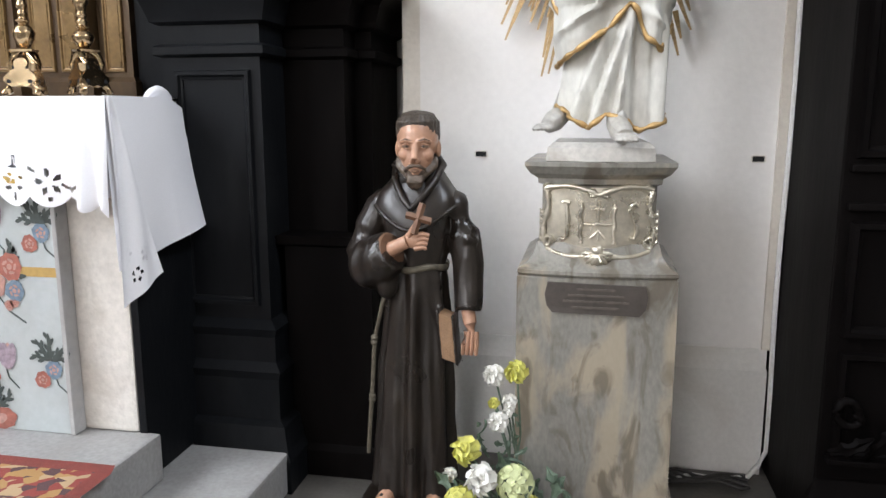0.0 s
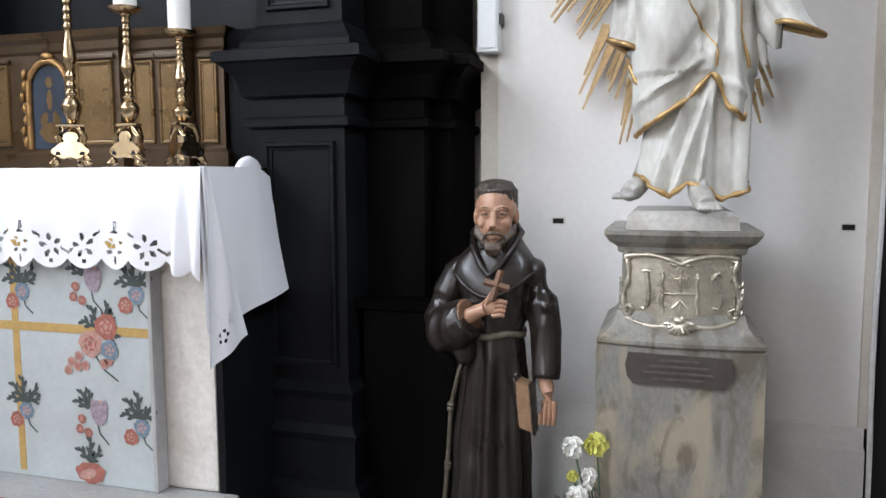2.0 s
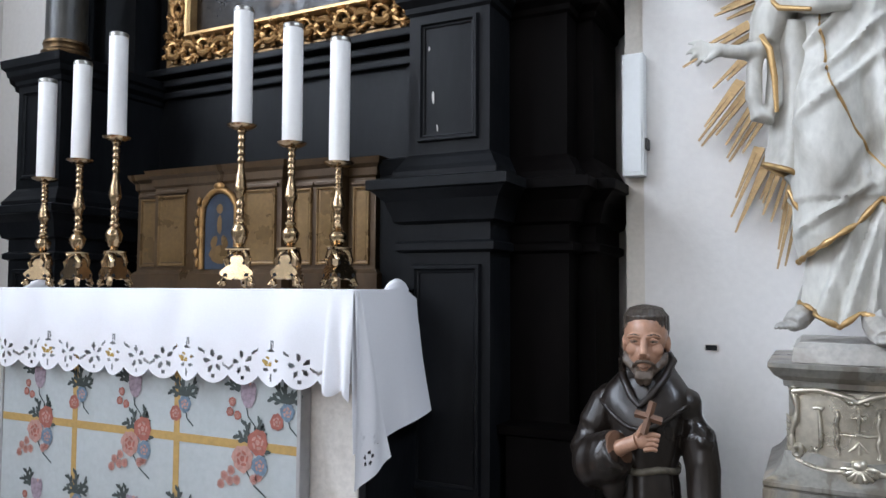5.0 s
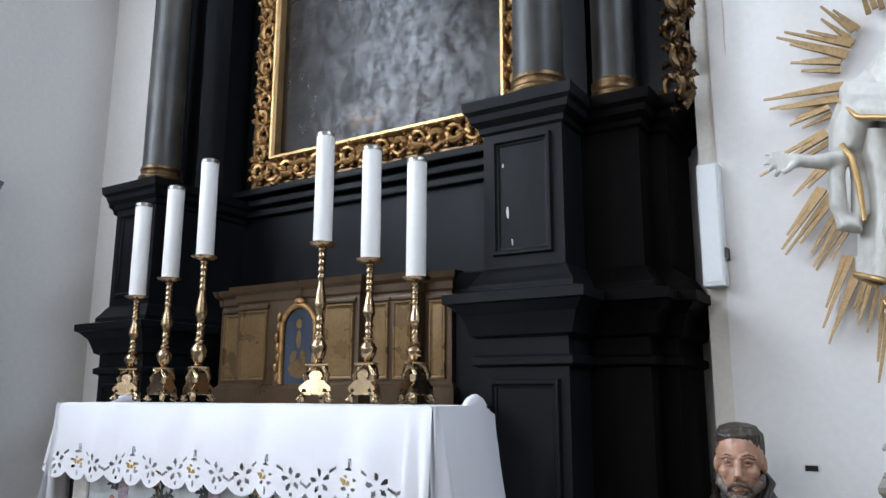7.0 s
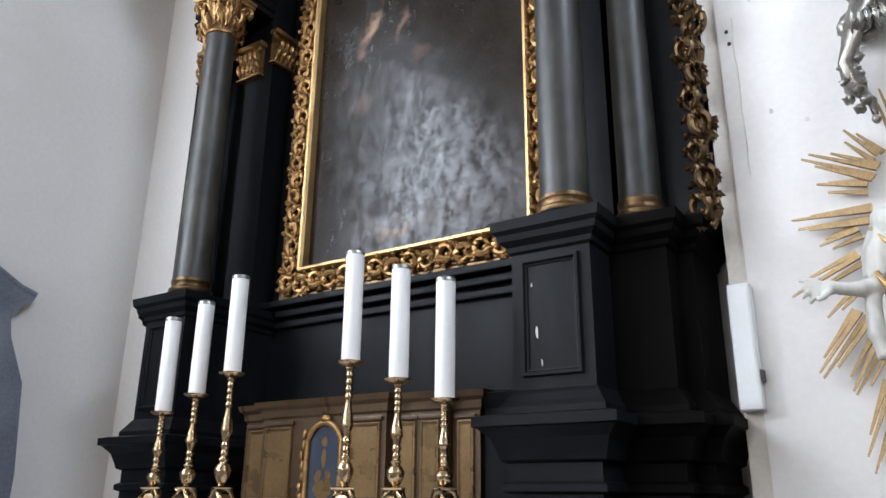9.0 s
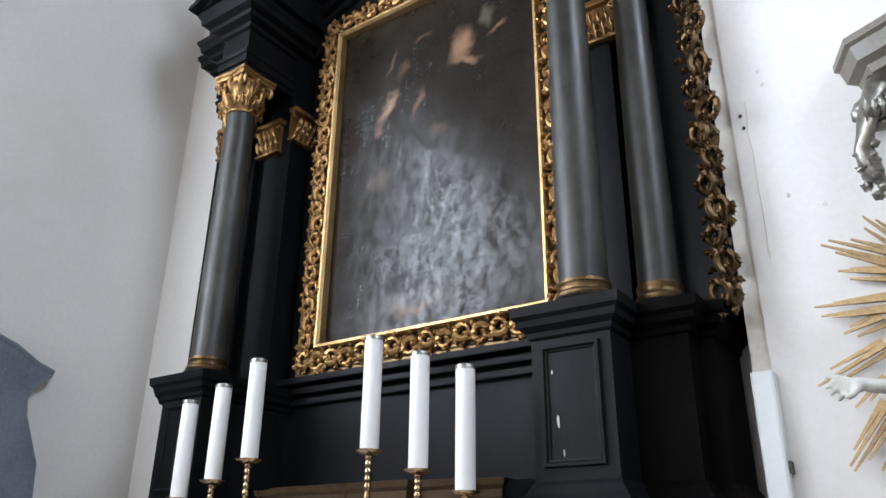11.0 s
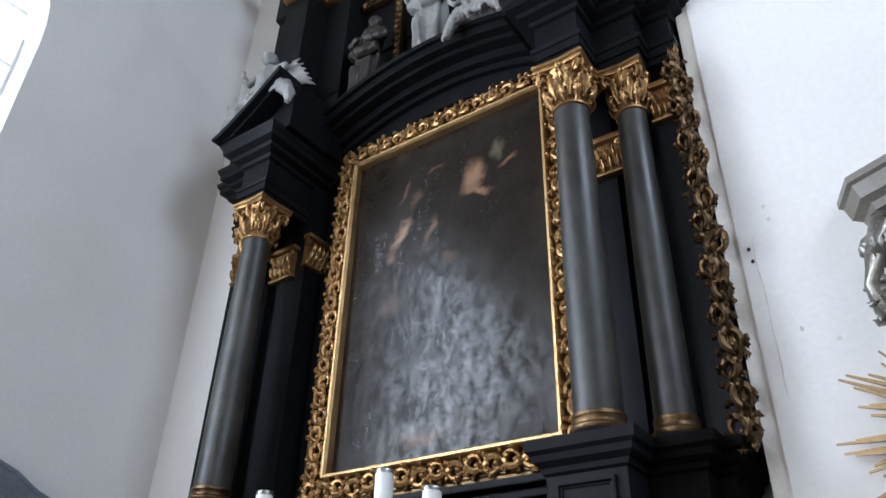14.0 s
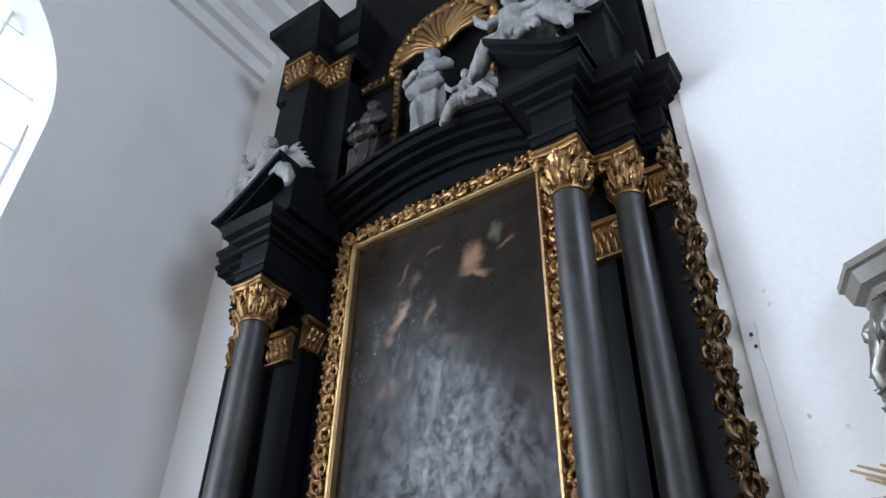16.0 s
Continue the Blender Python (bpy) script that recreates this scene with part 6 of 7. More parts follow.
def angel_statue(cx, cy, z0):
    """A carved white angel with gilded hems, about 1.5 m high, facing -y."""
    bm = B()
    W, G, S, D, U = range(5)
    wide = [(0.0, 0.150), (0.12, 0.150), (0.24, 0.142), (0.45, 0.155), (0.62, 0.150), (0.80, 0.125), (0.95, 0.130), (1.10, 0.140), (1.16, 0.10), (1.20, 0.055)]
    deep = [(0.0, 0.115), (0.24, 0.105), (0.45, 0.115), (0.62, 0.110), (0.80, 0.090), (1.10, 0.095), (1.16, 0.07), (1.20, 0.05)]
    mid = [(0.0, 0.012), (0.24, 0.020), (0.45, 0.020), (0.70, 0.0), (1.2, 0.0)]
    lower = [(-0.15, 0.125), (-0.10, 0.085), (-0.045, 0.045), (0.0, 0.088), (0.05, 0.075), (0.105, 0.040), (0.17, 0.075)]
    mantle = [(-0.16, 0.250), (-0.125, 0.228), (-0.06, 0.272), (0.01, 0.335), (0.055, 0.395), (0.072, 0.375), (0.098, 0.300), (0.140, 0.268), (0.158, 0.320), (0.20, 0.42)]
    inner = [(0.395, 0.065), (0.46, 0.066), (0.58, 0.0), (0.72, -0.045), (0.90, -0.07), (1.2, -0.07)]
    outer = [(0.42, 0.150), (0.58, 0.122), (0.75, 0.110), (0.90, 0.080), (1.2, 0.05)]
    # carved folds: from (x, z) to (x, z), height and half width of the ridge
    folds = [(-0.135, 0.10, -0.105, 0.26, 0.014, 0.022), (-0.085, 0.08, 0.0, 0.33, 0.030, 0.030), (-0.035, 0.05, 0.055, 0.36, 0.026, 0.024), (0.03, 0.08, 0.065, 0.34, 0.018, 0.016), (0.145, 0.05, 0.150, 0.34, 0.034, 0.026),
             (0.09, 0.04, 0.085, 0.30, -0.022, 0.03), (-0.055, 0.06, -0.045, 0.20, -0.012, 0.018), (-0.085, 0.28, -0.075, 0.72, 0.052, 0.085), (-0.10, 0.31, 0.03, 0.43, 0.018, 0.022), (-0.02, 0.42, 0.045, 0.56, -0.020, 0.028),
             (0.115, 0.30, 0.095, 0.62, 0.026, 0.030), (0.085, 0.37, 0.145, 0.33, 0.014, 0.020), (0.035, 0.46, 0.02, 0.74, -0.022, 0.024), (0.065, 0.48, 0.06, 0.82, 0.020, 0.018), (0.135, 0.42, 0.125, 0.70, -0.016, 0.016),
             (-0.10, 0.62, 0.06, 0.80, 0.020, 0.024), (-0.09, 0.72, 0.07, 0.90, 0.018, 0.020), (-0.11, 0.82, 0.02, 0.98, 0.020, 0.022), (0.02, 0.84, 0.10, 1.06, 0.016, 0.020), (-0.05, 0.92, -0.06, 1.10, -0.014, 0.02), (-0.145, 0.30, -0.135, 0.66, -0.016, 0.02)]

    def skin(t, z, upper):
        a, b, c = run(wide, z), run(deep, z), run(mid, z)
        x = c + a * math.cos(t)
        front = math.sin(t) > -0.2
        out = 0.0
        if front:
            for xa, za, xb, zb, h, w in folds:
                if (za < 0.27 and zb < 0.40) == upper and not (h < 0 and zb > 0.9):
                    continue
                k = (z - za) / (zb - za) if abs(zb - za) > abs(xb - xa) else (x - xa) / (xb - xa)
                if -0.25 < k < 1.25:
                    q = max(0.0, min(1.0, k))
                    d = (x - xa - (xb - xa) * q) if abs(zb - za) > abs(xb - xa) else (z - za - (zb - za) * q)
                    d = abs(d) * (1.0 if d > 0 else 1.35)
                    fade = min(1.0, (1.25 - k) / 0.3, (k + 0.25) / 0.3)
                    out += h * fade * max(0.0, 1 - (d / w) ** 2) ** 1.1 if w > 0.05 else h * fade * max(0.0, 1 - d / w) ** 0.85
            if upper:
                out += 0.016
                if z > 0.395:
                    out += 0.012 / (1 + math.exp((x - run(inner, z)) / 0.003))
                    out += 0.010 / (1 + math.exp((run(outer, z) - x) / 0.003))
        else:
            out += 0.010 * math.sin(9 * t) * min(1, z + 0.3)
        out += 0.003 * noise.noise(Vector((x * 30, t * 6, z * 16)))
        return (c + (a + out * 0.75) * math.cos(t), -(b + out) * math.sin(t), z)

    N = 150

    def nominal(t, z):
        return run(mid, z) + run(wide, z) * math.cos(t)

    for upper in (False, True):
        rings, M = [], 46 if not upper else 110
        for j in range(M + 1):
            ring = []
            for i in range(N):
                t = 2 * math.pi * i / N
                if upper:
                    lo = run(mantle, nominal(t, 0.33)) if math.sin(t) > 0 else 0.33
                    hi = 1.20
                else:
                    lo = run(lower, nominal(t, 0.08)) if math.sin(t) > 0 else 0.09
                    hi = 0.50
                ring.append(skin(t, lo + (hi - lo) * j / M, upper))
            rings.append(ring)
        if upper:
            under = [(0.86 * x, 0.84 * y, z + 0.012) for x, y, z in rings[0]]
        else:
            under = [(0.70 * x, 0.62 * y, z + 0.045) for x, y, z in rings[0]]
        loft(bm, [under, rings[0]], U if not upper else D)
        loft(bm, rings, D, False)
        bm.faces.new([bm.verts.new(p) for p in rings[-1]]).material_index = D
        edge = [rings[0][i] for i in range(N // 2 + 1)]
        tube(bm, [(x, y - 0.002, z) for x, y, z in edge], [0.0075 + 0.0022 * math.sin(i * 0.9) for i in range(len(edge))], 7, G)
    for line, r in ((inner, 0.0042), (outer, 0.0055)):
        pts = []
        for j in range(30):
            z = 0.41 + 0.55 * j / 29
            t = math.acos(max(-0.98, min(0.98, (run(line, z) - run(mid, z)) / run(wide, z))))
            x, y, _ = skin(t, z, True)
            pts.append((x, y - 0.002, z))
        tube(bm, pts, [r * (0.8 + 0.3 * math.sin(j * 1.1)) for j in range(30)], 7, G)
    # the outstretched right arm: turned-back cuff, forearm in a hanging loop of cloth, open hand
    tube(bm, [(-0.10, 0.0, 1.09), (-0.165, -0.02, 1.02), (-0.205, -0.045, 0.93), (-0.225, -0.065, 0.86)], [0.055, 0.068, 0.060, 0.040], 16, W)
    tube(bm, [(-0.20, -0.03, 1.06), (-0.17, -0.075, 1.02), (-0.10, -0.11, 0.99), (-0.02, -0.115, 0.97)], [0.030, 0.042, 0.038, 0.028], 12, W)
    tube(bm, [(-0.21, -0.05, 1.00), (-0.16, -0.10, 0.965), (-0.08, -0.13, 0.935), (0.0, -0.12, 0.93)], [0.018, 0.028, 0.028, 0.02], 10, W)
    tube(bm, [(-0.225, -0.06, 1.02), (-0.18, -0.115, 0.945), (-0.10, -0.155, 0.915)], [0.006, 0.009, 0.006], 7, G)
    tube(bm, [(-0.235, -0.085, 0.86), (-0.250, -0.10, 0.78), (-0.252, -0.105, 0.70), (-0.238, -0.105, 0.645), (-0.215, -0.10, 0.635), (-0.200, -0.085, 0.68), (-0.195, -0.07, 0.78), (-0.20, -0.05, 0.88)], [0.020, 0.022, 0.024, 0.026, 0.026, 0.024, 0.022, 0.018], 12, W)
    tube(bm, [(-0.228, -0.108, 0.875), (-0.208, -0.118, 0.83), (-0.196, -0.112, 0.75), (-0.192, -0.108, 0.65)], [0.008, 0.010, 0.009, 0.006], 7, G)
    tube(bm, [(-0.225, -0.085, 0.84), (-0.275, -0.115, 0.830), (-0.325, -0.135, 0.835)], [0.028, 0.023, 0.018], 12, W)
    blob(bm, (-0.350, -0.142, 0.838), (0.034, 0.019, 0.021), W, 12)
    for pts in (((-0.365, -0.145, 0.850), (-0.395, -0.152, 0.866), (-0.425, -0.150, 0.866)), ((-0.375, -0.150, 0.843), (-0.408, -0.158, 0.846), (-0.432, -0.150, 0.834)),
                ((-0.372, -0.150, 0.832), (-0.402, -0.160, 0.828), (-0.420, -0.150, 0.814)), ((-0.366, -0.148, 0.822), (-0.388, -0.158, 0.812), (-0.402, -0.150, 0.798)), ((-0.345, -0.155, 0.825), (-0.362, -0.172, 0.806), (-0.380, -0.172, 0.800))):
        tube(bm, pts, [0.0092, 0.0082, 0.0056], 8, W)
    # wide under-sleeve hanging to a gilded rim
    fused(bm, W, 0.0055, 0.003)
    rings = []
    for z, xa, xb, d in ((0.92, -0.20, -0.09, 0.05), (0.78, -0.205, -0.085, 0.058), (0.64, -0.208, -0.09, 0.062), (0.55, -0.215, -0.10, 0.066), (0.485, -0.225, -0.115, 0.068)):
        ring = []
        for i in range(40):
            t = 2 * math.pi * i / 40
            k = 1 + 0.13 * math.sin(4 * t + 2.0) * (1.3 - z)
            x = (xa + xb) / 2 + (xb - xa) / 2 * k * math.cos(t)
            ring.append((x, -0.035 - d * k * math.sin(t), z - (0.45 * (x + 0.17) if z < 0.6 else 0.2 * (x + 0.17))))
        rings.append(ring)
    loft(bm, [[(x * 0.94 - 0.01, y * 0.9, z + 0.05) for x, y, z in rings[-1]]] + rings[::-1], D)
    tube(bm, rings[-1] + rings[-1][:1], [0.0085] * 41, 7, G)
    tube(bm, [(-0.165, -0.075, 0.43), (-0.150, -0.088, 0.39), (-0.128, -0.09, 0.355)], [0.007, 0.009, 0.006], 7, G)
    tube(bm, [(-0.15, -0.05, 0.47), (-0.145, -0.065, 0.41), (-0.115, -0.07, 0.35)], [0.030, 0.028, 0.014], 10, D)
    # the other arm with a flared, turned-up sleeve
    tube(bm, [(0.12, 0.0, 1.08), (0.185, -0.02, 0.95), (0.215, -0.05, 0.80), (0.225, -0.06, 0.66)], [0.055, 0.058, 0.050, 0.044], 14, D)
    rings = []
    for k in range(9):
        q = k / 8
        ring = []
        for i in range(36):
            t = 2 * math.pi * i / 36
            r = (0.040 + 0.020 * q) * (1 + 0.14 * q * math.sin(3 * t + 0.8))
            ring.append((0.222 + 0.060 * q * q + r * math.cos(t), -0.06 - 0.03 * q + r * 0.75 * math.sin(t), 0.66 - 0.15 * q - r * math.cos(t) * 0.35 * q))
        rings.append(ring)
    loft(bm, rings + [[(0.225 + 0.4 * (x - 0.225), -0.06 + 0.5 * (y + 0.06), z + 0.05) for x, y, z in rings[-1]]], D)
    tube(bm, rings[-1] + rings[-1][:1], [0.0078] * 37, 7, G)
    for pts, r in (([(0.20, -0.05, 0.60), (0.215, -0.06, 0.52), (0.235, -0.055, 0.46)], [0.03, 0.034, 0.012]), ([(0.19, -0.03, 0.50), (0.205, -0.035, 0.42)], [0.02, 0.008])):
        tube(bm, pts, r, 10, D)
    # neck and head
    tube(bm, [(0, 0.01, 1.16), (0.01, -0.01, 1.24)], [0.042, 0.04], 12, D)
    blob(bm, (0.015, -0.02, 1.33), (0.068, 0.078, 0.095), D, 18)
    blob(bm, (0.015, 0.01, 1.36), (0.08, 0.085, 0.085), G, 14, rough=0.5)
    # bare feet, one set back
    for x, y, z, t in ((-0.140, -0.035, 0.028, 0.55), (0.040, -0.135, 0.0, -0.25)):
        c, s = math.cos(t), math.sin(t)
        tube(bm, [(x + 0.05 * s, y + 0.07 * c, z + 0.13), (x + 0.02 * s, y + 0.03 * c, z + 0.060), (x - 0.02 * s, y - 0.03 * c, z + 0.040), (x - 0.05 * s, y - 0.06 * c, z + 0.026)], [0.026, 0.032, 0.033, 0.025], 12, S)
        for i in range(5):
            u = -0.027 + 0.0135 * i
            tube(bm, [(x + u * c - 0.045 * s, y + u * s - 0.055 * c, z + 0.026), (x + u * c - 0.068 * s, y + u * s - 0.080 * c, z + 0.023), (x + u * c - 0.080 * s, y + u * s - 0.094 * c, z + 0.015)], [0.0092, 0.0082, 0.0060], 8, S)
    fused(bm, S, 0.0030, 0.0006)
    for v in bm.verts:
        v.co += Vector((cx, cy, z0))
    ob = part("angel_statue", bm, [STATUE_WHITE, GOLD_EDGE, STATUE_GREY, STATUE_WHITE, UNDERSIDE], None, "", 60)
    return tagged(ob, "dusty white carved angel statue with gilded hems on pedestal", "statue")


angel_statue(PCX + 0.01, 2.36, 1.232)

# sunburst behind the angel
burst = thing("gilded_sunburst", (0.02, WALL_Y, 2.18), "tarnished gilded sunburst of carved wooden rays", "sunburst")
rnd = random.Random(3)
bm = B()
box(bm, -0.008, 0.008, -0.012, 0.0, 0, 1)
for v in bm.verts:
    if v.co.z > 0.5:
        v.co.x *= 0.35
        v.co.y = -0.004 + v.co.y * 0.4
RAY = mesh_of("ray", bm, [RAY_GOLD], 20)
for x0, z0, x1, z1, n in ((-0.143, 2.655, -0.24, 2.78, 3), (-0.158, 2.595, -0.402, 2.725, 4), (-0.19, 2.55, -0.352, 2.583, 3), (-0.19, 2.445, -0.479, 2.455, 4), (-0.24, 2.395, -0.371, 2.350, 3), (-0.25, 2.30, -0.483, 2.19, 3),
                          (-0.27, 2.19, -0.373, 2.095, 2), (-0.27, 2.10, -0.448, 1.866, 4), (-0.225, 2.01, -0.345, 1.815, 4), (-0.20, 1.86, -0.330, 1.565, 5), (-0.15, 1.80, -0.221, 1.60, 4), (-0.11, 1.72, -0.166, 1.42, 4), (0.255, 1.66, 0.292, 1.515, 2), (0.27, 1.75, 0.33, 1.60, 2), (-0.07, 2.72, -0.10, 2.90, 3)):
    d = Vector((x1 - x0, 0, z1 - z0))
    t = math.atan2(d.z, d.x)
    for i in range(n):
        k = i - (n - 1) / 2
        off = k * 0.021
        ln = d.length * (1.0 - (0.20 * abs(k) if n > 2 else 0.3 * i) + rnd.uniform(-0.10, 0.02))
        c = Vector((x0 - off * math.sin(t), WALL_Y - 0.03 - 0.022 * (i % 2), z0 + off * math.cos(t)))
        piece("ray", RAY, burst, Matrix.Translation(c) @ pose(0, 0, 0, 0, 90 - math.degrees(t) + rnd.uniform(-2, 2), 0) @ Matrix.Diagonal((1.15, 1.6, ln, 1)))

# ---- flowers beside the pedestal ----


def flower_head(kind, seed):
    rnd = random.Random(seed)
    bm = B()
    n, r = {"carnation": (26, 0.030), "rose": (16, 0.044), "hydrangea": (44, 0.060), "lily": (7, 0.048)}[kind]
    for i in range(n):
        t = i * 2.399
        k = (i + 0.5) / n
        ph = math.acos(1 - 1.25 * k)
        d = Vector((math.sin(ph) * math.cos(t), math.sin(ph) * math.sin(t), math.cos(ph)))
        s = d.cross(Vector((0.1, 0.2, 1))).normalized()
        w = d.cross(s)
        c = d * r * (0.55 if kind != "hydrangea" else 0.85)
        q = r * rnd.uniform(0.42, 0.6) * (0.5 if kind == "hydrangea" else 1.0)
        ring = []
        for j in range(8):
            a = j * math.pi / 4
            e = 1 + rnd.uniform(-0.22, 0.22)
            lift = 0.55 if kind in ("rose", "carnation") else 0.15
            ring.append(bm.verts.new(c + s * q * e * math.cos(a) + w * q * e * math.sin(a) + d * q * lift * (1 - math.cos(a)) * 0.8))
        mid = bm.verts.new(c - d * q * 0.25)
        for j in range(8):
            bm.faces.new((ring[j], ring[(j + 1) % 8], mid)).material_index = 0
    return bm


bouquet = thing("flower_arrangement", (-0.20, 2.0, 0), "arrangement of white and yellow artificial flowers in a vase", "flowers")
bm = B()
lathe(bm, -0.20, 2.02, [(0.06, 0.001), (0.07, 0.01), (0.05, 0.03), (0.075, 0.10), (0.085, 0.15), (0.075, 0.19), (0.07, 0.19), (0.06, 0.14)], 24)
part("vase", bm, VASE_BLUE, bouquet, "dark glossy vase", 50)
HEADS = {}
for kind, m_, key in (("carnation", PETAL_W, "cw"), ("carnation", PETAL_Y, "cy"), ("rose", PETAL_W, "rw"), ("hydrangea", PETAL_G, "hg"), ("hydrangea", PETAL_Y, "hy"), ("rose", PETAL_Y, "ry")):
    HEADS[key] = mesh_of("flower_head", flower_head(kind, len(HEADS)), [m_], 50)
for key, x, z, s, y in (("cw", -0.245, 0.597, 1.0, 2.0), ("cy", -0.182, 0.615, 1.05, 1.99), ("cw", -0.228, 0.472, 0.95, 1.97), ("cw", -0.201, 0.522, 0.72, 2.0), ("cy", -0.246, 0.515, 0.55, 2.0), ("ry", -0.318, 0.388, 0.9, 1.95), ("rw", -0.268, 0.318, 1.05, 1.92),
                        ("hg", -0.178, 0.30, 1.0, 1.95), ("hy", -0.330, 0.235, 0.9, 1.93), ("cw", -0.372, 0.285, 0.7, 2.0), ("hg", -0.235, 0.22, 0.8, 1.9), ("cw", -0.10, 0.22, 0.9, 1.95), ("cy", -0.13, 0.25, 0.8, 1.94), ("cw", -0.205, 0.495, 0.5, 1.99)):
    piece("flower_head", HEADS[key], bouquet, pose(x, y, z, 55, 0, -15 + 40 * x) @ Matrix.Diagonal((s, s, s, 1)))
    bm = B()
    tube(bm, [(-0.20, 2.02, 0.17), ((x - 0.20) / 2 + 0.02, y + 0.03, z * 0.6 + 0.05), (x, y + 0.012, z - 0.012)], 0.003, 6)
    part("flower_stem", bm, LEAF, bouquet)
lf = B()
leaf_strip(lf, (0, 0, 0), (0, -0.01, 0.075), 0.022, 0.012, lobes=2)
LEAF_MESH = mesh_of("leaf", lf, [LEAF], 50)
rnd = random.Random(8)
for i in range(54):
    a, r = rnd.uniform(0, 6.28), rnd.uniform(0.04, 0.19)
    x, y, z = -0.21 + r * math.cos(a), 2.0 + 0.5 * r * math.sin(a), rnd.uniform(0.15, 0.33) - 0.3 * r
    piece("leaf", LEAF_MESH, bouquet, pose(x, y, z, rnd.uniform(-70, 10), rnd.uniform(-50, 50), rnd.uniform(0, 360)) @ Matrix.Diagonal((1, 1, rnd.uniform(0.6, 1.2), 1)))
for x0, z0, x1, z1 in ((-0.24, 0.3, -0.30, 0.46), (-0.22, 0.3, -0.215, 0.5), (-0.19, 0.3, -0.175, 0.5)):
    for k in range(5):
        t = 0.3 + 0.15 * k
        piece("leaf", LEAF_MESH, bouquet, pose(x0 + (x1 - x0) * t, 2.0, z0 + (z1 - z0) * t, rnd.uniform(-20, 20), rnd.uniform(-60, 60), rnd.uniform(0, 360)) @ Matrix.Diagonal((0.45, 1, 0.5, 1)))

# ---- black cabinet with panels beside the pier ----
cab = thing("wooden_cabinet", (1.18, 2.5, 0), "tall black-brown panelled wooden cabinet front", "cabinet")
CY = 2.21
bm = B()
box(bm, 0.672, 1.69, CY, 2.945, 0.002, 3.2, bevel=0.006)
body = part("cabinet_body", bm, BLACK_BROWN_AND_SHADE, cab)
bm = B()
moulded(bm, 0.68, 1.69, CY - 0.002, CY - 0.0005, [(0.003, 0.03), (0.22, 0.03), (0.24, 0.02), (0.27, 0.006), (0.275, 0.0)])
part("plinth", bm, BLACK_BROWN_AND_SHADE, cab)
for z0, z1 in ((0.34, 0.66), (0.70, 1.03), (1.20, 2.2)):
    bm = B()
    panel_frame(bm, 0.705, 1.5, z0, z1, CY - 0.001, 0.035, 0.022)
    part("panel_moulding", bm, BLACK_BROWN_AND_SHADE, body)
for z in (1.06, 1.165):
    bm = B()
    box(bm, 0.69, 1.68, CY - 0.026, CY - 0.001, z, z + 0.022, bevel=0.005)
    part("rail_moulding", bm, BLACK_BROWN_AND_SHADE, body)
bm = B()
tube(bm, [(0.755 + x, CY - 0.03, 0.475 + z) for x, y, z in spiral(0.11, 1.2, 20)], [0.013] * 20, 8)
leaf_strip(bm, (0.70, CY - 0.02, 0.36), (0.80, CY - 0.03, 0.43), 0.03, 0.03, lobes=3)
leaf_strip(bm, (0.80, CY - 0.02, 0.35), (0.86, CY - 0.03, 0.48), 0.03, 0.03, lobes=3)
box(bm, 0.69, 0.90, CY - 0.05, CY - 0.002, 0.335, 0.352, bevel=0.004)
part("carved_scroll", bm, BLACK_BROWN_AND_SHADE, cab, "dark carved scroll", 50)

# ---- fittings on the pier ----
lampbox = thing("wall_lamp", (-0.66, WALL_Y, 1.82), "slim white rectangular wall lamp housing", "wall lamp")
bm = B()
box(bm, -0.702, -0.622, WALL_Y - 0.062, WALL_Y - 0.001, 1.80, 2.26, bevel=0.006)
part("lamp_housing", bm, BOX_WHITE, lampbox)
bm = B()
box(bm, -0.692, -0.630, WALL_Y - 0.066, WALL_Y - 0.0625, 1.815, 2.245)
part("lamp_cover", bm, BOX_WHITE, lampbox, "white diffuser cover")
bm = B()
box(bm, -0.620, -0.612, WALL_Y - 0.05, WALL_Y - 0.001, 1.90, 1.94)
part("lamp_switch", bm, CABLE_DARK, lampbox, "small dark switch")
for x, z in ((-0.403, 1.174), (0.577, 1.164)):
    bm = B()
    w, h = 0.020, 0.0095
    for x0, x1, z0, z1 in ((x - w - 0.004, x - w, z - h, z + h), (x + w, x + w + 0.004, z - h, z + h), (x - w, x + w, z + h, z + h + 0.004), (x - w, x + w, z - h - 0.004, z - h)):
        box(bm, x0, x1, WALL_Y - 0.006, WALL_Y - 0.0005, z0, z1)
    slot = part("wall_slot", bm, TRIM)
    tagged(slot, "small rectangular black slot in white wall", "wall slot", "slots in the wall")
    bm = B()
    # solid black slab paints in the dark inside of the slot
    box(bm, x - w, x + w, WALL_Y - 0.003, WALL_Y - 0.0006, z - h, z + h)
    part("slot_shade", bm, HOLE_SHADE, slot, "flat black plate standing for the dark opening")
cable = B()
pts = [(0.664, WALL_Y - 0.045, 4.2 - 0.1 * i) for i in range(42)]
pts = [(x + 0.004 * math.sin(i * 0.5), y, z) for i, (x, y, z) in enumerate(pts)] + [(0.64, WALL_Y - 0.05, 0.04), (0.60, WALL_Y - 0.09, 0.014), (0.50, WALL_Y - 0.12, 0.010), (0.40, WALL_Y - 0.10, 0.010), (0.34, WALL_Y - 0.15, 0.010), (0.30, WALL_Y - 0.12, 0.010)]
tube(cable, pts, 0.0095, 8)
tagged(part("wall_cable", cable, CABLE_WHITE, None, "", 60), "white cable down the pier corner onto the floor", "cable")
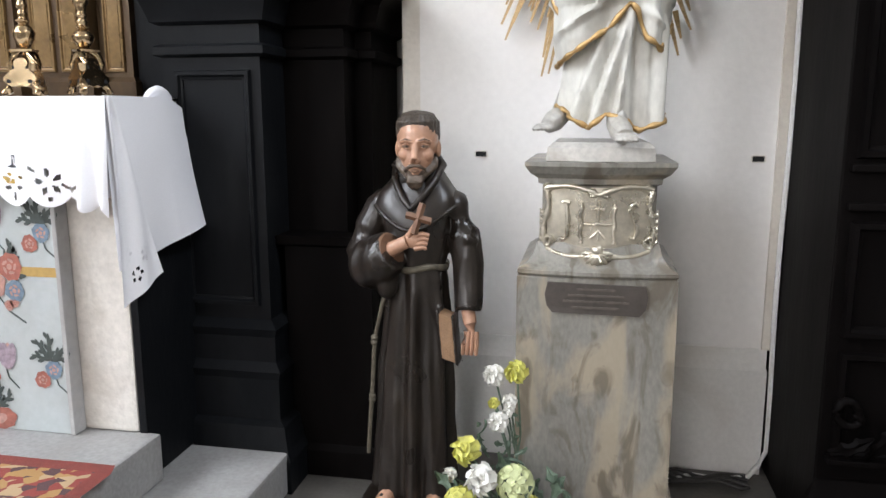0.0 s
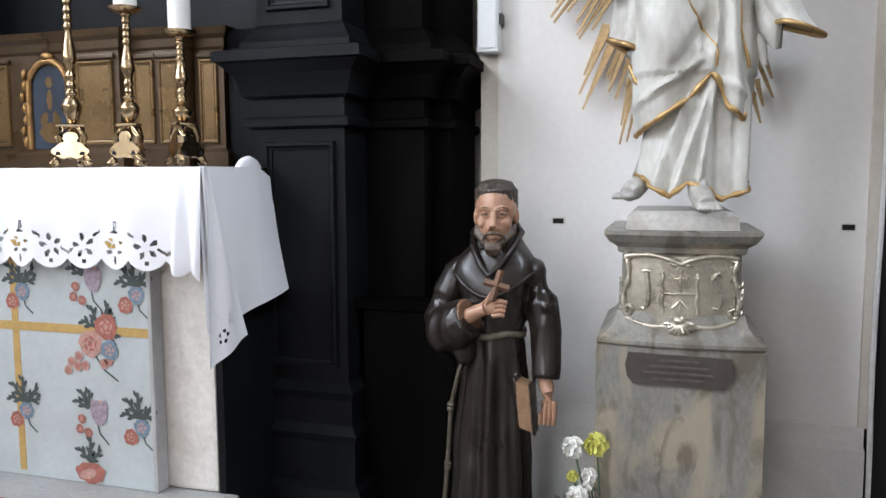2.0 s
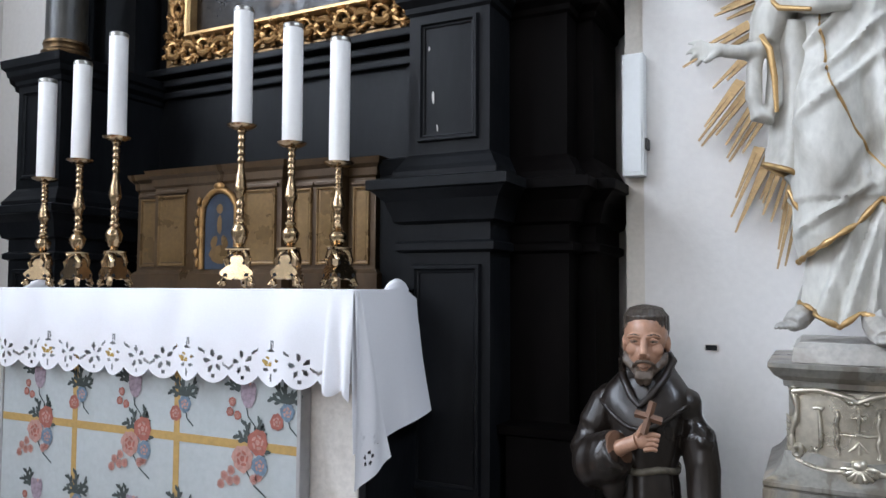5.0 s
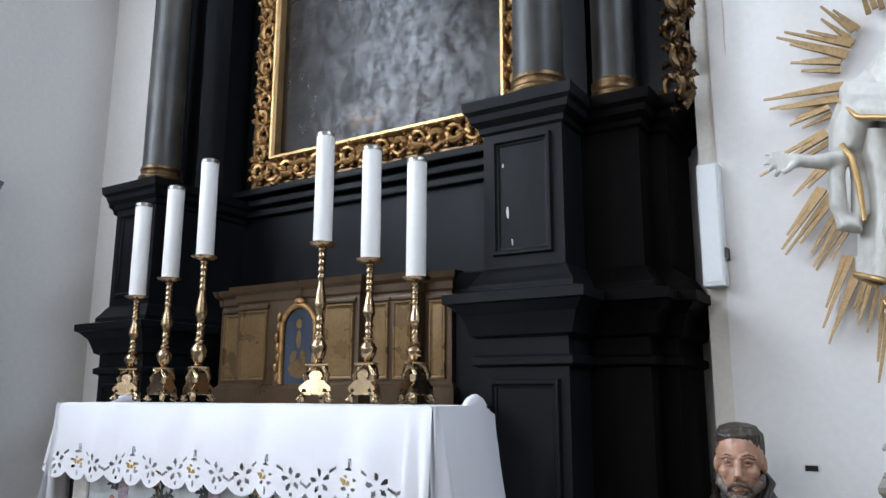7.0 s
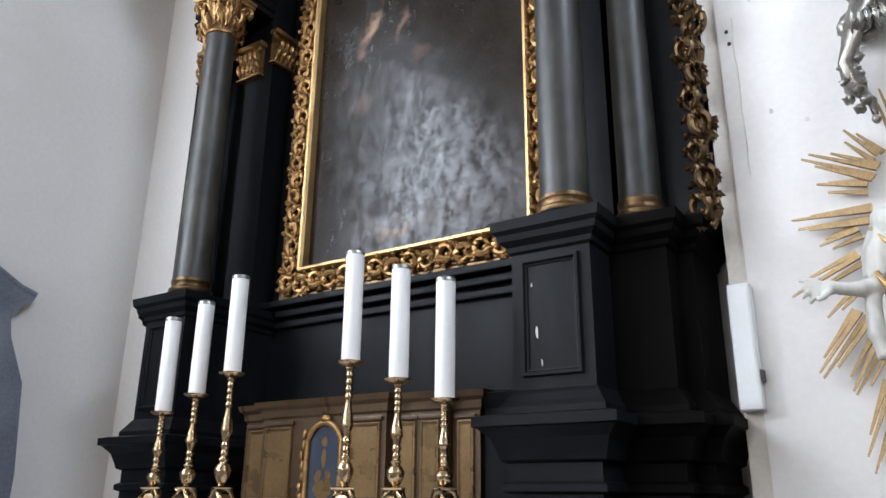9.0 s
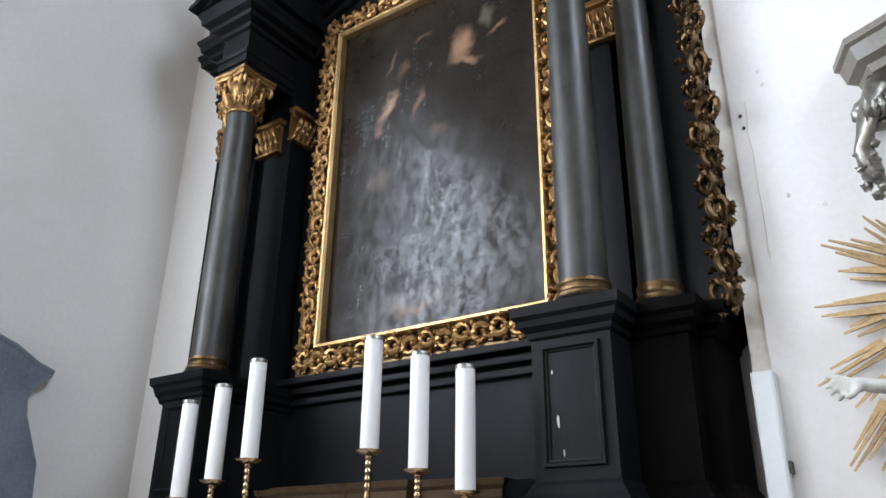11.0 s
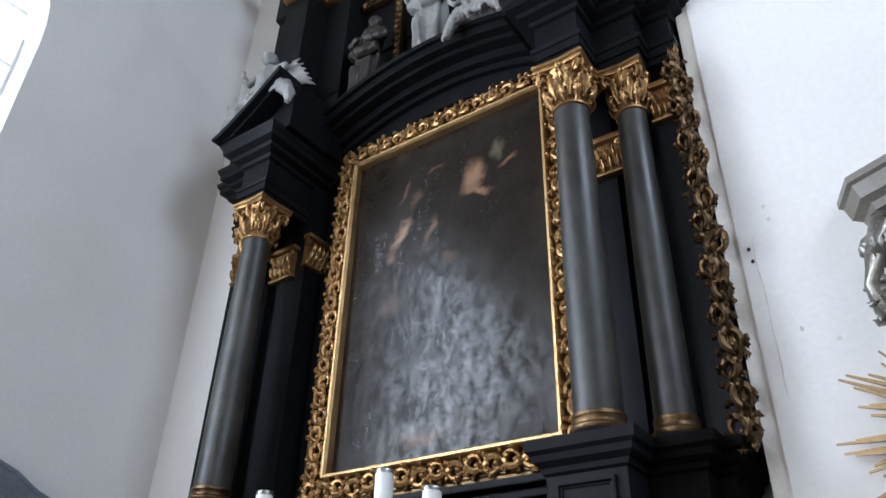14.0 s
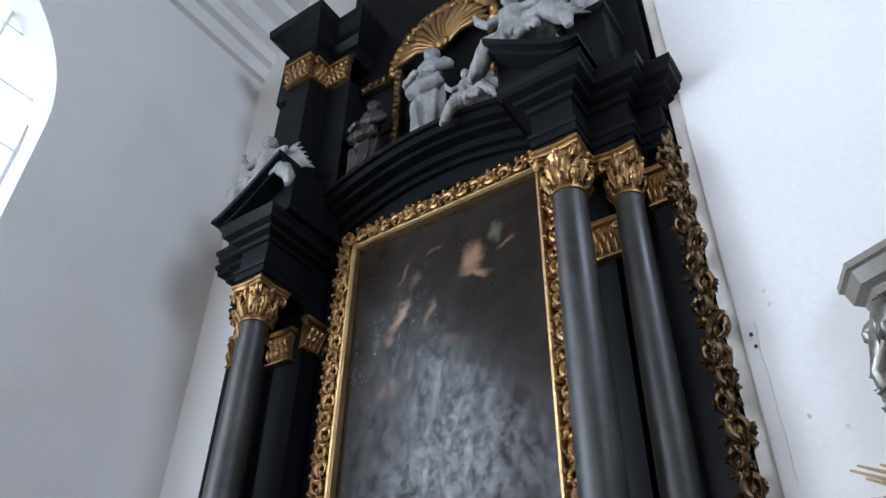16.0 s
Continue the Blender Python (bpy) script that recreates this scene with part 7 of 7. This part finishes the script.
for k in range(4):
    dark = B()
    tube(dark, [(0.29 + 0.03 * i, 2.69 - 0.02 * k + 0.018 * math.sin(i * 0.9 + k), 0.012 + 0.012 * abs(math.sin(i * 0.7 + k))) for i in range(11)], 0.007, 7)
    tagged(part("floor_cable", dark, CABLE_DARK, None, "", 60), "dark cable lying on the floor by the wall", "cable", "cables on the floor")
for x, z in ((-0.598, 3.36), (-0.592, 3.30)):
    bm = B()
    blob(bm, (x, WALL_Y - 0.002, z), (0.008, 0.004, 0.010), n=8)
    tagged(part("wall_nail", bm, CABLE_DARK, None, "", 60), "small dark nail hole in the plaster", "nail", "nails in the wall")

# carved console high on the pier
con = thing("carved_console", (-0.05, WALL_Y, 3.0), "silvered carved wall console below a moulded shelf", "console")
bm = B()
rings = []
for z, o in ((3.30, 0.0), (3.31, 0.03), (3.34, 0.04), (3.36, 0.07), (3.42, 0.085), (3.43, 0.10), (3.46, 0.10)):
    rings.append([(0.10 + (0.17 + o) * math.cos(t) * 1.2, WALL_Y - (0.16 + o) * max(0, math.sin(t)) ** 0.8, z) for t in [math.pi * (1 - i / 5) for i in range(6)]])
loft(bm, rings)
part("shelf", bm, SHELF, con, "grey-brown moulded shelf with polygonal front", 30)
bm = B()
tube(bm, [(-0.08, WALL_Y - 0.06, 3.30), (-0.10, WALL_Y - 0.11, 3.22), (-0.15, WALL_Y - 0.12, 3.12), (-0.18, WALL_Y - 0.09, 3.02), (-0.17, WALL_Y - 0.08, 2.92), (-0.13, WALL_Y - 0.08, 2.86)], [0.05, 0.05, 0.035, 0.035, 0.04, 0.015], 12)
for i in range(11):
    blob(bm, (-0.17 + 0.03 * math.sin(i * 2.2), WALL_Y - 0.09 - 0.012 * (i % 2), 3.05 - 0.022 * i), (0.022, 0.022, 0.018), n=8, rough=0.5)
for i in range(6):
    leaf_strip(bm, (-0.12 + 0.015 * i, WALL_Y - 0.10, 3.26), (-0.15 + 0.03 * i, WALL_Y - 0.12, 3.10), 0.025, 0.03, lobes=3)
tube(bm, [(-0.13, WALL_Y - 0.08, 2.86), (-0.125, WALL_Y - 0.07, 2.80)], [0.018, 0.010], 8)
blob(bm, (-0.125, WALL_Y - 0.07, 2.785), (0.016, 0.016, 0.018), n=8)
tube(bm, [(-0.10 + x, WALL_Y - 0.06, 3.16 + z) for x, y, z in spiral(0.16, 1.3, 20)], [0.024] * 20, 8)
part("carved_bracket", bm, SILVER_DULL, con, "silvered scroll bracket", 60)

# ---- grey monument on the side wall ----
epi = thing("wall_monument", (-4.58, 1.6, 0.6), "blue-grey marble wall monument with scrolled silhouette", "monument")
bm = B()
prof = [(2.36, 0.6), (2.36, 1.6), (2.31, 2.1), (2.20, 2.35), (2.18, 2.45), (2.22, 2.53), (2.29, 2.59), (2.30, 2.62), (2.20, 2.64), (2.05, 2.72), (1.88, 2.77), (1.70, 2.80)]
full = prof + [(3.4 - y, z) for y, z in prof[::-1]]
loft(bm, [[(x, y, z) for y, z in full] for x in (-4.599, -4.52)])
part("slab", bm, EPITAPH, epi)
bm = B()
tube(bm, [(-4.535, y, z + 0.008) for y, z in ((2.30, 2.615), (2.20, 2.645), (2.05, 2.725), (1.88, 2.775), (1.70, 2.805), (1.52, 2.775), (1.35, 2.725), (1.20, 2.645), (1.10, 2.615))], 0.022, 8)
tube(bm, [(-4.56, 1.88, 2.78), (-4.56, 1.88, 2.84)], 0.012, 8)
part("cornice", bm, EPITAPH, epi, "moulded marble cornice", 50)
bm = B()
bm.faces.new([bm.verts.new((-4.5185, 1.70 + 0.36 * math.cos(t * 0.2618), 1.95 + 0.46 * math.sin(t * 0.2618))) for t in range(24)])
part("inset", bm, PLAQUE, epi, "dark oval inset")
epi.location.y -= 0.12

# ---- carpet on the steps ----
bm = B()
n = 40
x0, x1, y0, y1 = -3.3, -1.30, 0.6, 1.80
g = []
for i in range(n + 1):
    x = x0 + (x1 - x0) * i / n
    col = []
    for j in range(25):
        y = y1 - (y1 - y0) * j / 24
        z = 0.322 if y > 1.43 else (0.322 - 0.165 * min(1, (1.43 - y) / 0.02) if y > 1.33 else 0.165 - 0.15 * min(1, (1.33 - y) / 0.02))
        edge = min(1, (x1 - x) / 0.05)
        xx = x - (0.02 if j < 1 and i == n else 0)
        col.append(bm.verts.new((xx, y, z + 0.002 * noise.noise(Vector((x * 6, y * 6, 0))))))
    g.append(col)
for a, b in zip(g, g[1:]):
    for j in range(24):
        f = bm.faces.new((a[j], b[j], b[j + 1], a[j + 1]))
        f.material_index = 1 if j < 1 or b is g[-1] else 0
tagged(part("carpet", bm, [CARPET, CARPET_EDGE], None, "", 60), "worn red patterned carpet runner over the altar steps", "carpet")

# ---- carved figures on the upper part ----


def small_figure(name, mats, x, y, z, h, lean, seed, label, reclining=False, wings=False):
    """A carved figure of height h kept simple: drapery, torso, head and limbs in one mesh."""
    rnd = random.Random(seed)
    bm = B()
    if reclining:
        robe(bm, [(0.10 + 0.0, 0, 0.0, 0.20, 0.14, 1.0), (0.06, 0, 0.10, 0.20, 0.14, 1.0), (0.0, 0, 0.22, 0.15, 0.12, 0.8), (-0.05, 0, 0.36, 0.10, 0.09, 0.4), (-0.06, 0, 0.48, 0.11, 0.08, 0.2), (-0.05, 0, 0.55, 0.05, 0.04, 0)], 6, 0.16, seed, 0, 40)
        tube(bm, [(0.05, -0.05, 0.10), (0.28, -0.12, 0.10), (0.42, -0.12, -0.10), (0.44, -0.14, -0.22)], [0.09, 0.085, 0.05, 0.03], 10, 0)
        tube(bm, [(-0.05, -0.05, 0.10), (-0.20, -0.14, 0.0), (-0.30, -0.12, -0.18), (-0.36, -0.14, -0.24)], [0.09, 0.08, 0.06, 0.03], 10, 0)
        tube(bm, [(-0.13, 0, 0.48), (-0.24, -0.05, 0.40), (-0.34, -0.05, 0.52), (-0.36, -0.05, 0.62)], [0.04, 0.035, 0.03, 0.02], 9, 0)
        tube(bm, [(0.03, 0, 0.48), (0.16, -0.04, 0.40), (0.26, -0.08, 0.34)], [0.04, 0.035, 0.03], 9, 0)
        blob(bm, (-0.06, -0.01, 0.64), (0.065, 0.07, 0.08), 0, 12, rough=0.15)
        for i in range(7):
            tube(bm, [(rnd.uniform(-0.2, 0.2), -0.12, rnd.uniform(0, 0.2)), (rnd.uniform(-0.3, 0.35), -0.16, rnd.uniform(-0.1, 0.1))], [0.05, 0.03], 8, 0)
        if wings:
            for i in range(6):
                leaf_strip(bm, (0.12, 0.05, 0.40), (0.30 + 0.05 * i, 0.06, 0.50 - 0.09 * i), 0.05, 0.03, 1, 3)
    else:
        robe(bm, [(0, 0, 0.0, 0.13, 0.10, 1.0), (0, 0, 0.25, 0.12, 0.10, 0.9), (0, 0, 0.48, 0.12, 0.10, 0.7), (0, 0, 0.62, 0.10, 0.085, 0.3), (0, 0, 0.76, 0.125, 0.09, 0.2), (0, 0, 0.83, 0.10, 0.07, 0.0), (0, 0, 0.86, 0.04, 0.04, 0)], 7, 0.13, seed, 0, 48)
        for s in (-1, 1):
            tube(bm, [(s * 0.12, 0, 0.79), (s * 0.19, -0.05, 0.66), (s * 0.12, -0.13, 0.58), (s * 0.03, -0.15, 0.62)], [0.04, 0.045, 0.035, 0.025], 9, 0)
        tube(bm, [(-0.14, -0.08, 0.50), (0.0, -0.13, 0.44), (0.15, -0.08, 0.50)], [0.05, 0.06, 0.05], 9, 0)
        tube(bm, [(-0.06, -0.09, 0.02), (-0.05, -0.12, 0.30)], [0.03, 0.04], 8, 0)
        blob(bm, (0, -0.01, 0.93), (0.055, 0.062, 0.075), 0, 14)
        blob(bm, (0, 0.01, 0.96), (0.06, 0.06, 0.055), 0, 12, rough=0.3)
    fused(bm, 0, 0.009, 0.010)
    m = Matrix.Translation((x, y, z)) @ pose(0, 0, 0, 0, lean, 0) @ Matrix.Diagonal((h, h, h, 1))
    for v in bm.verts:
        v.co = m @ v.co
    return tagged(part(name, bm, [mats, mats], None, "", 55), label, "statue")


small_figure("carved_figure", STATUE_DUSTY_DIM, AX - 0.03, 2.84, 5.61, 1.02, 0, 1, "dusty white carved standing figure, dimmed in colour, in the gilded niche")
small_figure("carved_figure", STATUE_DARK, AX - 0.66, 2.84, 5.52, 0.85, 4, 2, "dark carved attendant figure beside the niche")
small_figure("carved_figure", STATUE_DUSTY_DIM, at_side(-1.24, -1), 2.42, 5.36, 0.85, 0, 3, "dusty white carved seated putto, dimmed in colour, on the broken pediment", True, True)
small_figure("carved_figure", STATUE_DUSTY_DIM, -1.40, 2.42, 5.48, 0.85, 0, 4, "dusty white carved reclining angel, dimmed in colour, on the broken pediment", True, True)
small_figure("carved_figure", STATUE_DUSTY_DIM, AX + 0.42, 2.70, 5.56, 0.55, 0, 6, "dusty white carved kneeling cherub, dimmed in colour, on the arched cornice", True, True)

small_figure("carved_figure", STATUE_DUSTY_DIM, -1.005, 2.61, 5.622, 0.75, 0, 8, "dusty white carved standing figure, dimmed in colour, on a black plinth")

# ---- wear ----
for x, y, z, w, h, m_, nm, lb in ((-1.318, 2.394, 2.085, 0.006, 0.022, STATUE_GREY, "paint_chip", "pale chip in the black paint"), (-1.335, 2.394, 2.27, 0.004, 0.008, STATUE_GREY, "paint_chip", "pale chip in the black paint"), (-1.30, 2.394, 1.97, 0.004, 0.012, STATUE_GREY, "paint_chip", "pale chip in the black paint")):
    bm = B()
    disc(bm, x, z, w, y, 0, h / w, 0.1, 9, 0.3)
    tagged(part(nm, bm, m_, altarpiece), lb)
crack = B()
rnd = random.Random(2)
tube(crack, [(-0.575 + rnd.uniform(-0.004, 0.004), WALL_Y - 0.001, 3.42 - 0.06 * i) for i in range(13)], 0.0022, 5)
tagged(part("plaster_crack", crack, PLASTER_OLD, None), "fine crack in the white plaster by the edge", "crack")
for x, z in ((-0.50, 3.55), (-0.492, 3.48), (-0.47, 2.95), (-0.35, 2.88)):
    bm = B()
    disc(bm, x, z, 0.012, WALL_Y - 0.0012, 0, 0.7, x * 9, 9, 0.35)
    tagged(part("plaster_scuff", bm, PLASTER_OLD, None), "small grey scuff on white plaster", "scuff", "scuffs on the wall")
